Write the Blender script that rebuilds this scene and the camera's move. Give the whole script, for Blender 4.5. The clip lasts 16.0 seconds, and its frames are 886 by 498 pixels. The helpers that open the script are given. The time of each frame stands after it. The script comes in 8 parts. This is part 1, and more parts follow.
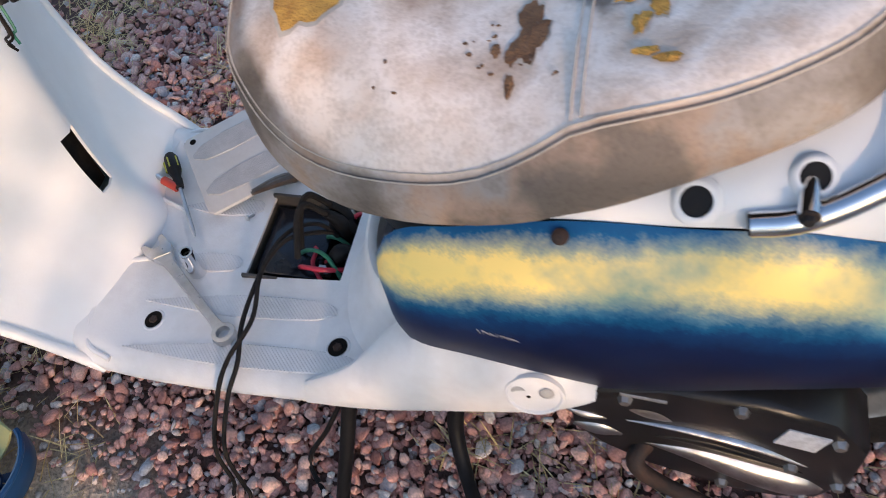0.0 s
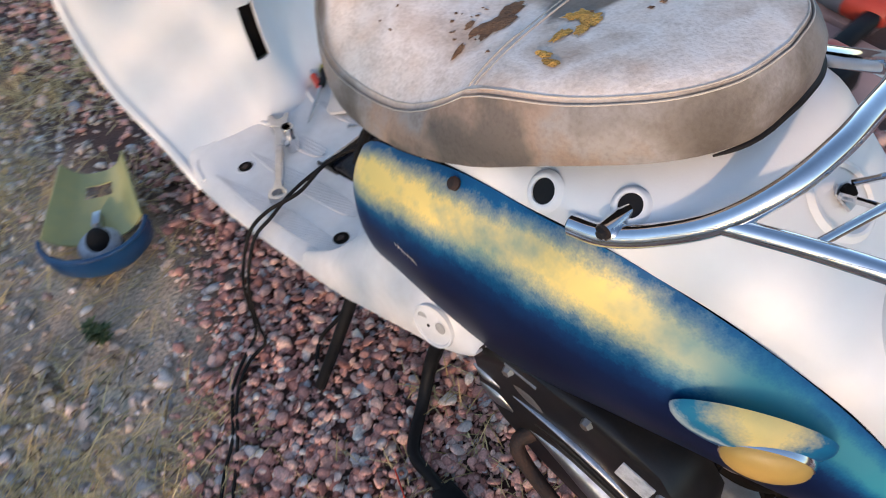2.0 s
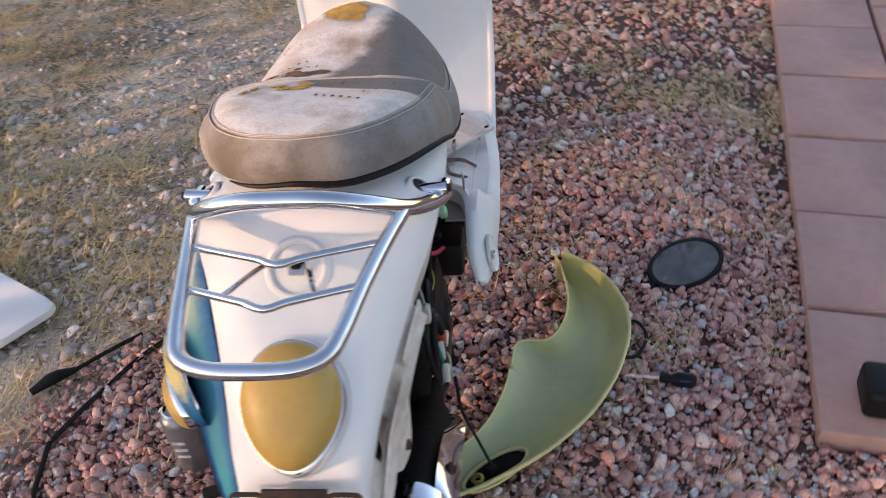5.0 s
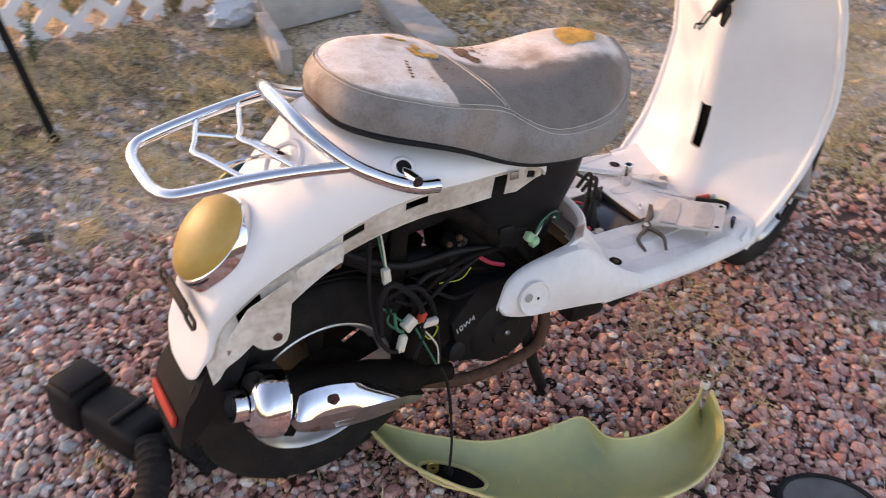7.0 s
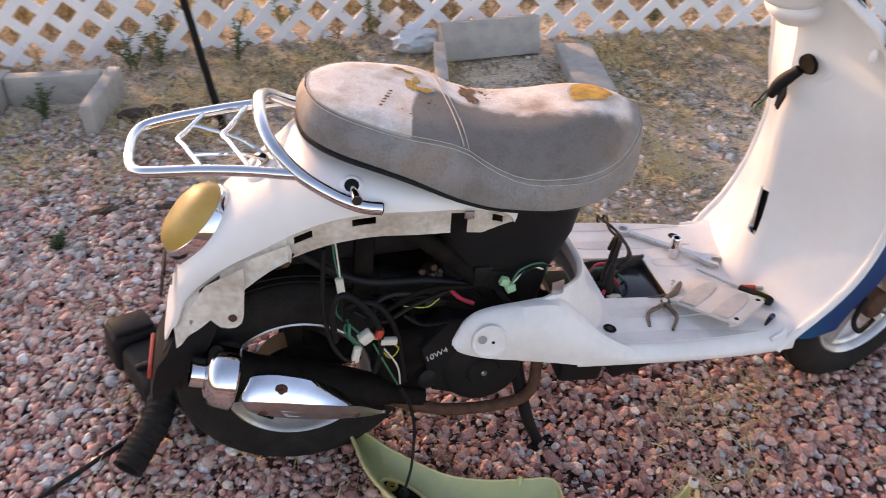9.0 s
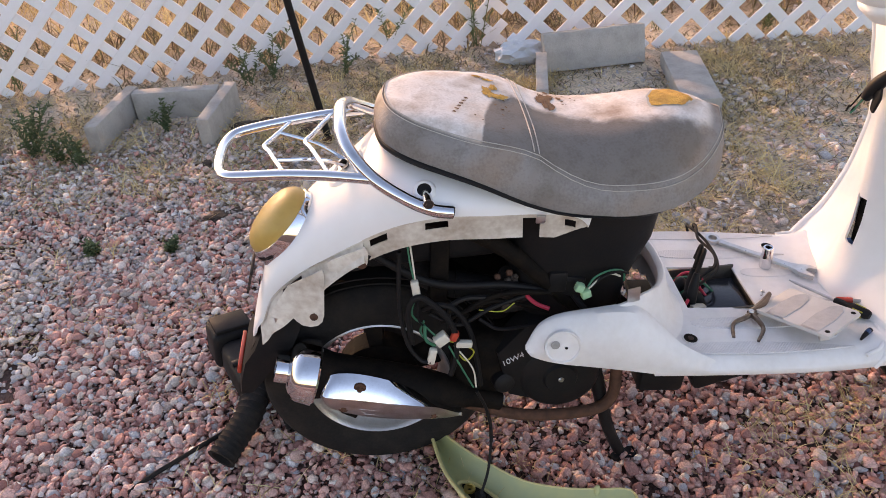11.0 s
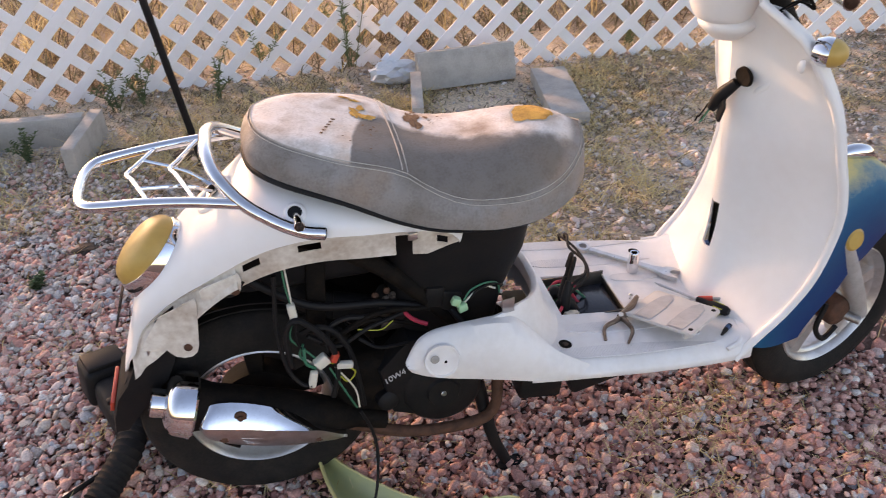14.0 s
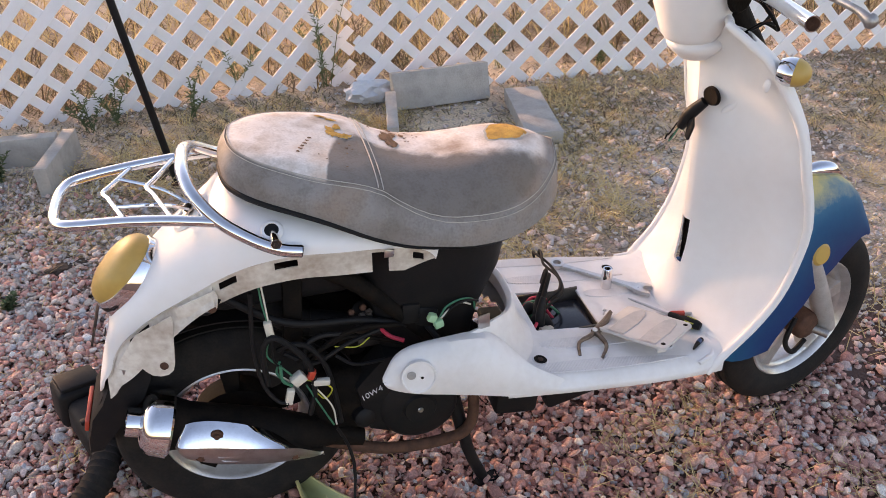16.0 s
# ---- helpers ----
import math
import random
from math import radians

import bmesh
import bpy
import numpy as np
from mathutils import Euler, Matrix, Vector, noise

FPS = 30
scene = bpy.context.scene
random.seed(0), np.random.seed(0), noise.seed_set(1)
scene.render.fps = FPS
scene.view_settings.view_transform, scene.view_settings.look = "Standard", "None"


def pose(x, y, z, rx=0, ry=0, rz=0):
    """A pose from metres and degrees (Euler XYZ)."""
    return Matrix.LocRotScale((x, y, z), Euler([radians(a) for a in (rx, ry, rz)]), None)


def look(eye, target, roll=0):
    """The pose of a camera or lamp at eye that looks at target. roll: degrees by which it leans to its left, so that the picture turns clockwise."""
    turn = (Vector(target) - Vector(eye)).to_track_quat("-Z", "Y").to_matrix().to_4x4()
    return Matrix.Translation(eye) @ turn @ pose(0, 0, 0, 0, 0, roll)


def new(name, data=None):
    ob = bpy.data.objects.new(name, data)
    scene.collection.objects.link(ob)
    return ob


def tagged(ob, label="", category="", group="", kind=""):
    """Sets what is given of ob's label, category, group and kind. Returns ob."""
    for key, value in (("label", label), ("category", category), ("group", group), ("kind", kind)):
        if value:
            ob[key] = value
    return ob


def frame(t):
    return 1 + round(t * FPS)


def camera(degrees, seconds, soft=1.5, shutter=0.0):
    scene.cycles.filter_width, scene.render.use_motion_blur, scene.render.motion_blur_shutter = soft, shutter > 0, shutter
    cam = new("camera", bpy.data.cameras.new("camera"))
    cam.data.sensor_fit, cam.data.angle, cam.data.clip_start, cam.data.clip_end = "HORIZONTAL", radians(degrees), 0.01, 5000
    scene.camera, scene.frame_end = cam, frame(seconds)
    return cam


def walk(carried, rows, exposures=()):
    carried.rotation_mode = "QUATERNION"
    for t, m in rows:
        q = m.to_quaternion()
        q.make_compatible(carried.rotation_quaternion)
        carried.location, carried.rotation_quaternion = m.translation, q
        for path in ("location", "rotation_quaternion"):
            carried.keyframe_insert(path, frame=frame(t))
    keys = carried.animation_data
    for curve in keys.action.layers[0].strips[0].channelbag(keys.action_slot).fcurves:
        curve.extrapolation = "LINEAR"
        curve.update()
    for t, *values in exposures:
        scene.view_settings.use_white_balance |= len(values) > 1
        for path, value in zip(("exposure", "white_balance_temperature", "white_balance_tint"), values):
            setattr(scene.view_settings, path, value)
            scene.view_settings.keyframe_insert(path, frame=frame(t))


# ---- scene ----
cam = camera(55.9, 16.0, 0.5, 0.4)
PATH = [
    (0, (0.25, 0.577, 1.246), (0.689, -0.485, -0.39), -12.4),
    (0.5, (0.155, 0.612, 1.251), (0.669, -0.453, -0.362), -15.7),
    (1, (0.172, 0.614, 1.253), (0.563, -0.487, -0.37), -11.2),
    (1.5, (0.092, 0.602, 1.258), (0.658, -0.454, -0.343), -8.2),
    (2, (-0.141, 0.575, 1.279), (0.851, -0.247, -0.251), -8.9),
    (2.5, (-0.282, 0.615, 1.301), (0.875, -0.145, -0.142), -6.3),
    (3, (-0.438, 0.618, 1.315), (0.791, -0.093, -0.093), -4.1),
    (3.5, (-0.644, 0.42, 1.312), (0.741, -0.048, -0.053), -4.8),
    (4, (-0.761, 0.208, 1.352), (0.692, -0.044, 0.001), -6.2),
    (4.2, (-0.758, 0.132, 1.349), (0.707, -0.057, 0.0), -6.6),
    (6.3, (-0.558, -0.851, 1.344), (0.675, 0.129, 0.111), 1.1),
    (6.5, (-0.492, -0.889, 1.37), (0.64, 0.18, 0.114), 1.9),
    (7, (-0.393, -1.017, 1.39), (0.474, 0.282, 0.141), 1.3),
    (7.5, (-0.278, -1.215, 1.4), (0.316, 0.269, 0.197), 1.3),
    (8, (-0.198, -1.236, 1.411), (0.341, 0.281, 0.223), 0.7),
    (8.5, (-0.136, -1.193, 1.414), (0.426, 0.313, 0.224), 1.3),
    (9, (0.021, -1.243, 1.408), (0.372, 0.335, 0.23), 0.3),
    (9.5, (0.096, -1.285, 1.404), (0.235, 0.332, 0.236), -2.3),
    (12, (0.087, -1.28, 1.408), (0.157, 0.364, 0.272), -4.9),
    (12.5, (0.091, -1.278, 1.404), (0.159, 0.36, 0.258), -5.1),
    (13, (0.094, -1.268, 1.403), (0.206, 0.355, 0.241), -4.8),
    (13.5, (0.105, -1.279, 1.408), (0.321, 0.339, 0.253), -3.9),
    (14, (0.117, -1.295, 1.411), (0.456, 0.327, 0.291), -2.4),
    (14.5, (0.12, -1.303, 1.412), (0.516, 0.32, 0.313), -1.7),
    (15, (0.119, -1.303, 1.412), (0.536, 0.319, 0.318), -1.5),
    (15.5, (0.119, -1.3, 1.414), (0.533, 0.322, 0.32), -1.5),
    (16, (0.113, -1.31, 1.416), (0.516, 0.322, 0.333), -1.6),
]
walk(cam, [(t, look(eye, target, roll)) for t, eye, target, roll in PATH], [(0, 1.03, 6150, 14), (1.5, 1.00, 6050, 13), (3.0, 0.96, 6050, 12), (4.2, 1.04, 6500, 16), (6.3, 1.50, 7800, 28), (7.5, 1.55, 7800, 28), (16, 1.54, 7800, 27)])

# ---- world and light ----
SUN_FROM = Vector((-0.48, 0.85, 0.25)).normalized()
world = bpy.data.worlds.new("sky")
scene.world = world
world.use_nodes = True
wn = world.node_tree
sky = wn.nodes.new("ShaderNodeTexSky")
sky.sky_type, sky.sun_disc = "NISHITA", False
sky.sun_elevation = math.asin(SUN_FROM.z)
sky.sun_rotation = math.atan2(SUN_FROM.x, SUN_FROM.y)
wn.links.new(sky.outputs[0], wn.nodes["Background"].inputs[0])
wn.nodes["Background"].inputs[1].default_value = 0.15
sun = new("sun", bpy.data.lights.new("sun", "SUN"))
sun.data.energy, sun.data.angle, sun.data.color = 1.8, radians(2.0), (1.0, 0.66, 0.40)
sun.matrix_world = look(SUN_FROM * 20, (0, 0, 0))


# ---- materials ----
def mat(name, color, rough=0.5, metal=0.0, mottle=0.0, scale=30.0, bump=0.0, bump_scale=200.0, dark=None, coat=0.0, gloss=0.5):
    """A procedural surface: colour mottled at two scales, and fine relief."""
    m = bpy.data.materials.new(name)
    m.use_nodes = True
    nt = m.node_tree
    b = nt.nodes["Principled BSDF"]
    b.inputs["Base Color"].default_value = (*color, 1)
    b.inputs["Roughness"].default_value = rough
    b.inputs["Metallic"].default_value = metal
    b.inputs["Coat Weight"].default_value = coat
    b.inputs["Specular IOR Level"].default_value = gloss
    co = nt.nodes.new("ShaderNodeTexCoord")
    if mottle:
        dark = dark or tuple(c * 0.55 for c in color)
        n1, n2 = nt.nodes.new("ShaderNodeTexNoise"), nt.nodes.new("ShaderNodeTexNoise")
        n1.inputs["Scale"].default_value, n2.inputs["Scale"].default_value = scale, scale * 7
        n1.inputs["Detail"].default_value, n2.inputs["Detail"].default_value = 5, 4
        add, mp, mx = nt.nodes.new("ShaderNodeMath"), nt.nodes.new("ShaderNodeMapRange"), nt.nodes.new("ShaderNodeMix")
        add.operation, mx.data_type = "MULTIPLY_ADD", "RGBA"
        nt.links.new(co.outputs["Object"], n1.inputs["Vector"])
        nt.links.new(co.outputs["Object"], n2.inputs["Vector"])
        nt.links.new(n2.outputs["Fac"], add.inputs[0])
        add.inputs[1].default_value = 0.4
        nt.links.new(n1.outputs["Fac"], add.inputs[2])
        mp.inputs["From Min"].default_value, mp.inputs["From Max"].default_value = 0.58, 0.92
        mp.inputs["To Max"].default_value = mottle
        nt.links.new(add.outputs[0], mp.inputs["Value"])
        nt.links.new(mp.outputs[0], mx.inputs["Factor"])
        mx.inputs["A"].default_value, mx.inputs["B"].default_value = (*color, 1), (*dark, 1)
        nt.links.new(mx.outputs["Result"], b.inputs["Base Color"])
        rr = nt.nodes.new("ShaderNodeMapRange")
        rr.inputs["To Min"].default_value, rr.inputs["To Max"].default_value = rough * 0.85, min(1, rough * 1.25)
        nt.links.new(n1.outputs["Fac"], rr.inputs["Value"])
        nt.links.new(rr.outputs[0], b.inputs["Roughness"])
    if bump:
        nb, bp = nt.nodes.new("ShaderNodeTexNoise"), nt.nodes.new("ShaderNodeBump")
        nb.inputs["Scale"].default_value, nb.inputs["Detail"].default_value = bump_scale, 4
        bp.inputs["Strength"].default_value, bp.inputs["Distance"].default_value = bump, 0.004
        nt.links.new(co.outputs["Object"], nb.inputs["Vector"])
        nt.links.new(nb.outputs["Fac"], bp.inputs["Height"])
        nt.links.new(bp.outputs["Normal"], b.inputs["Normal"])
    return m


def ramp_node(nt, stops, mode="LINEAR"):
    r = nt.nodes.new("ShaderNodeValToRGB")
    r.color_ramp.interpolation = mode
    while len(r.color_ramp.elements) < len(stops):
        r.color_ramp.elements.new(0.5)
    for e, (p, c) in zip(r.color_ramp.elements, stops):
        e.position, e.color = p, (*c, 1)
    return r


WHITE = mat("white_primer_paint", (0.84, 0.83, 0.82), 0.42, mottle=0.22, scale=6, bump=0.05, bump_scale=400, dark=(0.66, 0.62, 0.58))
PLATE = mat("yellowed_grey_plastic", (0.60, 0.56, 0.52), 0.5, mottle=0.4, scale=20, bump=0.06, bump_scale=300, dark=(0.46, 0.42, 0.38))
COVTREAD = mat("fine_grey_tread", (0.48, 0.46, 0.445), 0.6, mottle=0.3, scale=60, bump=0.35, bump_scale=700)
FLOORW = mat("scuffed_white_plastic", (0.80, 0.78, 0.76), 0.5, mottle=0.4, scale=9, bump=0.08, bump_scale=300, dark=(0.55, 0.51, 0.47))
TREAD = mat("grey_tread_plastic", (0.71, 0.69, 0.68), 0.6, mottle=0.3, scale=20)


def studs(m, pitch, depth):
    """Rows of tiny raised studs, as moulded into the tread."""
    nt = m.node_tree
    co, sp, mu, bp = nt.nodes.new("ShaderNodeTexCoord"), nt.nodes.new("ShaderNodeSeparateXYZ"), nt.nodes.new("ShaderNodeMath"), nt.nodes.new("ShaderNodeBump")
    nt.links.new(co.outputs["Object"], sp.inputs[0])
    mu.operation = "MULTIPLY"
    for k, ax in enumerate("XY"):
        sc, si = nt.nodes.new("ShaderNodeMath"), nt.nodes.new("ShaderNodeMath")
        sc.operation, si.operation = "MULTIPLY", "SINE"
        sc.inputs[1].default_value = 2 * math.pi / pitch
        nt.links.new(sp.outputs[ax], sc.inputs[0])
        nt.links.new(sc.outputs[0], si.inputs[0])
        nt.links.new(si.outputs[0], mu.inputs[k])
    bp.inputs["Strength"].default_value, bp.inputs["Distance"].default_value = 1.0, depth
    nt.links.new(mu.outputs[0], bp.inputs["Height"])
    nt.links.new(bp.outputs["Normal"], nt.nodes["Principled BSDF"].inputs["Normal"])


studs(TREAD, 0.0052, 0.00035)
CREAM = mat("stained_cream_plastic", (0.74, 0.70, 0.63), 0.55, mottle=0.8, scale=13, dark=(0.36, 0.27, 0.20))
CHROME = mat("chrome", (0.74, 0.75, 0.77), 0.045, 1.0, mottle=0.22, scale=40, dark=(0.45, 0.42, 0.38))
BRUSHED = mat("dulled_chrome", (0.60, 0.59, 0.58), 0.34, 1.0, mottle=0.5, scale=50, dark=(0.34, 0.30, 0.27), bump=0.08)
OLDTOOL = mat("browned_tool_steel", (0.17, 0.135, 0.11), 0.42, 0.85, mottle=0.7, scale=70, dark=(0.07, 0.045, 0.035), bump=0.15)
SOOT = mat("sooty_aluminium", (0.060, 0.052, 0.046), 0.55, 0.5, mottle=0.8, scale=45, dark=(0.018, 0.014, 0.012), bump=0.25)
STEEL = mat("tool_steel", (0.62, 0.61, 0.60), 0.28, 1.0, mottle=0.4, scale=60)
BLACK = mat("black_plastic", (0.009, 0.009, 0.010), 0.5, mottle=0.5, scale=30, dark=(0.020, 0.016, 0.014), bump=0.1, gloss=0.18)
RUBBER = mat("black_rubber", (0.010, 0.009, 0.009), 0.8, mottle=0.6, scale=25, dark=(0.034, 0.028, 0.023), bump=0.2, gloss=0.25)
# near-black engine grime; also holds the shade of holes and the rear spokes
GRIME_SHADE = mat("engine_grime_and_shade", (0.006, 0.005, 0.0045), 0.7, 0.0, mottle=0.7, scale=35, dark=(0.019, 0.013, 0.009), bump=0.4, bump_scale=120, gloss=0.1)
ALU = mat("dull_aluminium", (0.42, 0.40, 0.38), 0.42, 0.9, mottle=0.6, scale=40, dark=(0.2, 0.17, 0.14), bump=0.1)
RUST = mat("rusty_steel", (0.11, 0.048, 0.028), 0.85, 0.2, mottle=0.8, scale=60, dark=(0.06, 0.03, 0.02), bump=0.4)
LENS = mat("amber_sprayed_lens", (0.52, 0.33, 0.085), 0.42, mottle=0.4, scale=14, dark=(0.36, 0.21, 0.05), bump=0.05)
FORKM = mat("grey_fork_alloy", (0.44, 0.43, 0.42), 0.42, 0.25, mottle=0.5, scale=30, dark=(0.24, 0.21, 0.18), bump=0.1)
FOAM = mat("amber_seat_foam", (0.66, 0.36, 0.07), 0.95, mottle=0.7, scale=60, dark=(0.30, 0.13, 0.03), bump=0.8, bump_scale=350)
THREAD = mat("pale_thread", (0.50, 0.45, 0.39), 0.9, mottle=0.4, scale=90)
CONCRETE = mat("grey_concrete", (0.42, 0.40, 0.37), 0.9, mottle=0.5, scale=16, bump=0.5, bump_scale=180)
PAVER = mat("red_concrete_paver", (0.53, 0.32, 0.27), 0.9, mottle=0.6, scale=5, bump=0.4, bump_scale=260, dark=(0.36, 0.21, 0.18))
VINYL = mat("white_vinyl", (0.79, 0.81, 0.85), 0.45, mottle=0.25, scale=5, dark=(0.64, 0.63, 0.62))
RED = mat("red_plastic", (0.55, 0.06, 0.03), 0.4, mottle=0.3)
YELLOWP = mat("yellow_green_plastic", (0.42, 0.42, 0.04), 0.45, mottle=0.3)
BRACKET = mat("rust_speckled_black_steel", (0.018, 0.015, 0.014), 0.7, 0.2, mottle=0.9, scale=45, dark=(0.07, 0.033, 0.02), bump=0.3)
DEEP = mat("brown_torn_foam", (0.22, 0.115, 0.055), 0.95, mottle=0.8, scale=50, dark=(0.07, 0.035, 0.02), bump=0.8, bump_scale=350)
BLUEP = mat("blue_paint", (0.008, 0.06, 0.17), 0.35, mottle=0.3, scale=14, coat=0.2)
OLIVE = mat("pale_olive_plastic", (0.50, 0.46, 0.19), 0.34, mottle=0.7, scale=6, dark=(0.30, 0.35, 0.20), bump=0.05)
OLIVELIP = mat("yellow_olive_edge", (0.66, 0.56, 0.24), 0.4, mottle=0.5, scale=12, dark=(0.44, 0.40, 0.20))
GREENP = mat("pale_green_connector", (0.35, 0.60, 0.36), 0.5, mottle=0.3)
IVORY = mat("ivory_connector", (0.68, 0.64, 0.54), 0.5, mottle=0.3)
WIRE_G = mat("green_wire", (0.02, 0.16, 0.09), 0.5, mottle=0.3)
RIMM = mat("cast_aluminium_rim", (0.60, 0.59, 0.58), 0.30, 0.65, mottle=0.4, scale=40, dark=(0.3, 0.26, 0.22))
WIRE_R = mat("red_wire", (0.55, 0.03, 0.06), 0.45, mottle=0.3)
BOXW = mat("grimy_brown_plastic", (0.085, 0.072, 0.058), 0.6, mottle=0.6, scale=30, dark=(0.03, 0.025, 0.02))
GLASSY = mat("dark_battery_top", (0.012, 0.014, 0.02), 0.15, mottle=0.3)
GREY = mat("grey_can_metal", (0.30, 0.31, 0.32), 0.35, 0.6, mottle=0.4, scale=40)
PAPER = mat("worn_white_sticker", (0.62, 0.63, 0.66), 0.6, mottle=0.5, scale=80, dark=(0.2, 0.2, 0.22))
POLISH = mat("polished_alloy", (0.52, 0.52, 0.54), 0.32, 1.0, mottle=0.6, scale=45, dark=(0.25, 0.22, 0.20), bump=0.05)
GLOSS = mat("black_gloss_paint", (0.010, 0.010, 0.011), 0.30, mottle=0.5, scale=30, dark=(0.024, 0.02, 0.018), gloss=0.3)
BAG = mat("pale_plastic_bag", (0.62, 0.66, 0.70), 0.3, mottle=0.3, scale=30)


def seat_material():
    """Vinyl: grey-brown skirt, top rubbed to its pale backing, darker area over its right."""
    m = mat("worn_beige_vinyl", (0.5, 0.45, 0.4), 0.72)
    nt = m.node_tree
    b = nt.nodes["Principled BSDF"]
    co, uv = nt.nodes.new("ShaderNodeTexCoord"), nt.nodes.new("ShaderNodeUVMap")
    sp, su = nt.nodes.new("ShaderNodeSeparateXYZ"), nt.nodes.new("ShaderNodeSeparateXYZ")
    nt.links.new(co.outputs["Object"], sp.inputs[0])
    nt.links.new(uv.outputs[0], su.inputs[0])

    def noise_at(sc, de, out="Fac"):
        n = nt.nodes.new("ShaderNodeTexNoise")
        n.inputs["Scale"].default_value, n.inputs["Detail"].default_value = sc, de
        nt.links.new(co.outputs["Object"], n.inputs["Vector"])
        return n.outputs[out]

    def calc(op, x, y, z=None):
        n = nt.nodes.new("ShaderNodeMath")
        n.operation = op
        for k, s in enumerate((x, y, z)):
            if s is None:
                continue
            if isinstance(s, (int, float)):
                n.inputs[k].default_value = s
            else:
                nt.links.new(s, n.inputs[k])
        return n.outputs[0]

    def step(x, lo, hi):
        n = nt.nodes.new("ShaderNodeMapRange")
        n.interpolation_type = "SMOOTHSTEP"
        n.inputs["From Min"].default_value, n.inputs["From Max"].default_value = lo, hi
        nt.links.new(x, n.inputs["Value"])
        return n.outputs[0]

    big, mid, fine = noise_at(8, 5), noise_at(38, 5), noise_at(230, 3)
    wob = calc("MULTIPLY_ADD", big, 0.05, -0.025)
    fray = calc("MULTIPLY_ADD", mid, 0.016, -0.008)
    front = step(sp.outputs["X"], 0.47, 0.63)
    top = step(calc("MULTIPLY_ADD", front, -0.17, calc("MULTIPLY_ADD", big, 0.10, calc("ADD", su.outputs["Y"], -0.05))), 0.455, 0.56)
    # how far across the top the darker area reaches, along the seat
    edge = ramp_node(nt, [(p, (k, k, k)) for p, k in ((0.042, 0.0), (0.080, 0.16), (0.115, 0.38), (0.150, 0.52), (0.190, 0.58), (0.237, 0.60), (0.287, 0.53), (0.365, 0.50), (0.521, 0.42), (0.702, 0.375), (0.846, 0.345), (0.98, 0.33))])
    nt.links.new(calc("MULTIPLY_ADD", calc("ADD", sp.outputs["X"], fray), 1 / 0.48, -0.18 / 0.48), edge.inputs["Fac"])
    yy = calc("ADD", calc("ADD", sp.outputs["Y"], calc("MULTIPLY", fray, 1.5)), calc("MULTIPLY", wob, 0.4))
    dark_area = step(calc("SUBTRACT", calc("MULTIPLY_ADD", edge.outputs[0], 0.4, -0.2), yy), -0.012, 0.014)
    worn = calc("MULTIPLY", top, calc("SUBTRACT", 1.0, dark_area))
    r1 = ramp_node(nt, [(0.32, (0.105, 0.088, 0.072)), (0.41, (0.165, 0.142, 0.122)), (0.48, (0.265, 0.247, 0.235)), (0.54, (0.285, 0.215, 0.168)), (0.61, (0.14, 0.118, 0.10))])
    r2 = ramp_node(nt, [(0.30, (0.36, 0.25, 0.18)), (0.39, (0.56, 0.46, 0.385)), (0.48, (0.76, 0.69, 0.635)), (0.56, (0.72, 0.62, 0.54)), (0.64, (0.60, 0.44, 0.33)), (0.72, (0.44, 0.31, 0.22))])
    # right flank evened towards one grey; the left keeps its orange-brown range
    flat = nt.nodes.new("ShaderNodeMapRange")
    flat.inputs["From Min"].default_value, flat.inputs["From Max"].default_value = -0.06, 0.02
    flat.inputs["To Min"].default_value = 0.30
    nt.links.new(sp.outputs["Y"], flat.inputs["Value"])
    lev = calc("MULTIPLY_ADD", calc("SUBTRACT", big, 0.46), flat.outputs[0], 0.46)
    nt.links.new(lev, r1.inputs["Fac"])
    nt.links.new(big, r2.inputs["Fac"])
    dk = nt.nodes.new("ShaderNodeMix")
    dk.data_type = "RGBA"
    nt.links.new(calc("MULTIPLY", calc("MULTIPLY", top, dark_area), 0.75), dk.inputs["Factor"])
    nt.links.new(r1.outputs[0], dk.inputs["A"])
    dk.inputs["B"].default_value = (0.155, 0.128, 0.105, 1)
    mx = nt.nodes.new("ShaderNodeMix")
    mx.data_type = "RGBA"
    nt.links.new(worn, mx.inputs["Factor"])
    nt.links.new(dk.outputs["Result"], mx.inputs["A"])
    nt.links.new(r2.outputs[0], mx.inputs["B"])
    m2 = nt.nodes.new("ShaderNodeMix")
    m2.data_type, m2.blend_type = "RGBA", "MULTIPLY"
    m2.inputs["Factor"].default_value = 0.7
    r3 = ramp_node(nt, [(0.32, (0.66, 0.62, 0.58)), (0.55, (1, 1, 1))])
    gr = calc("MULTIPLY_ADD", mid, 0.5, calc("MULTIPLY", fine, 0.5))
    nt.links.new(gr, r3.inputs["Fac"])
    nt.links.new(mx.outputs["Result"], m2.inputs["A"])
    nt.links.new(r3.outputs[0], m2.inputs["B"])
    nt.links.new(m2.outputs["Result"], b.inputs["Base Color"])
    hh = calc("MULTIPLY_ADD", calc("MULTIPLY", mid, worn), 0.6, calc("MULTIPLY_ADD", worn, -0.35, fine))
    bp = nt.nodes.new("ShaderNodeBump")
    bp.inputs["Strength"].default_value, bp.inputs["Distance"].default_value = 0.45, 0.0016
    nt.links.new(hh, bp.inputs["Height"])
    nt.links.new(bp.outputs["Normal"], b.inputs["Normal"])
    return m


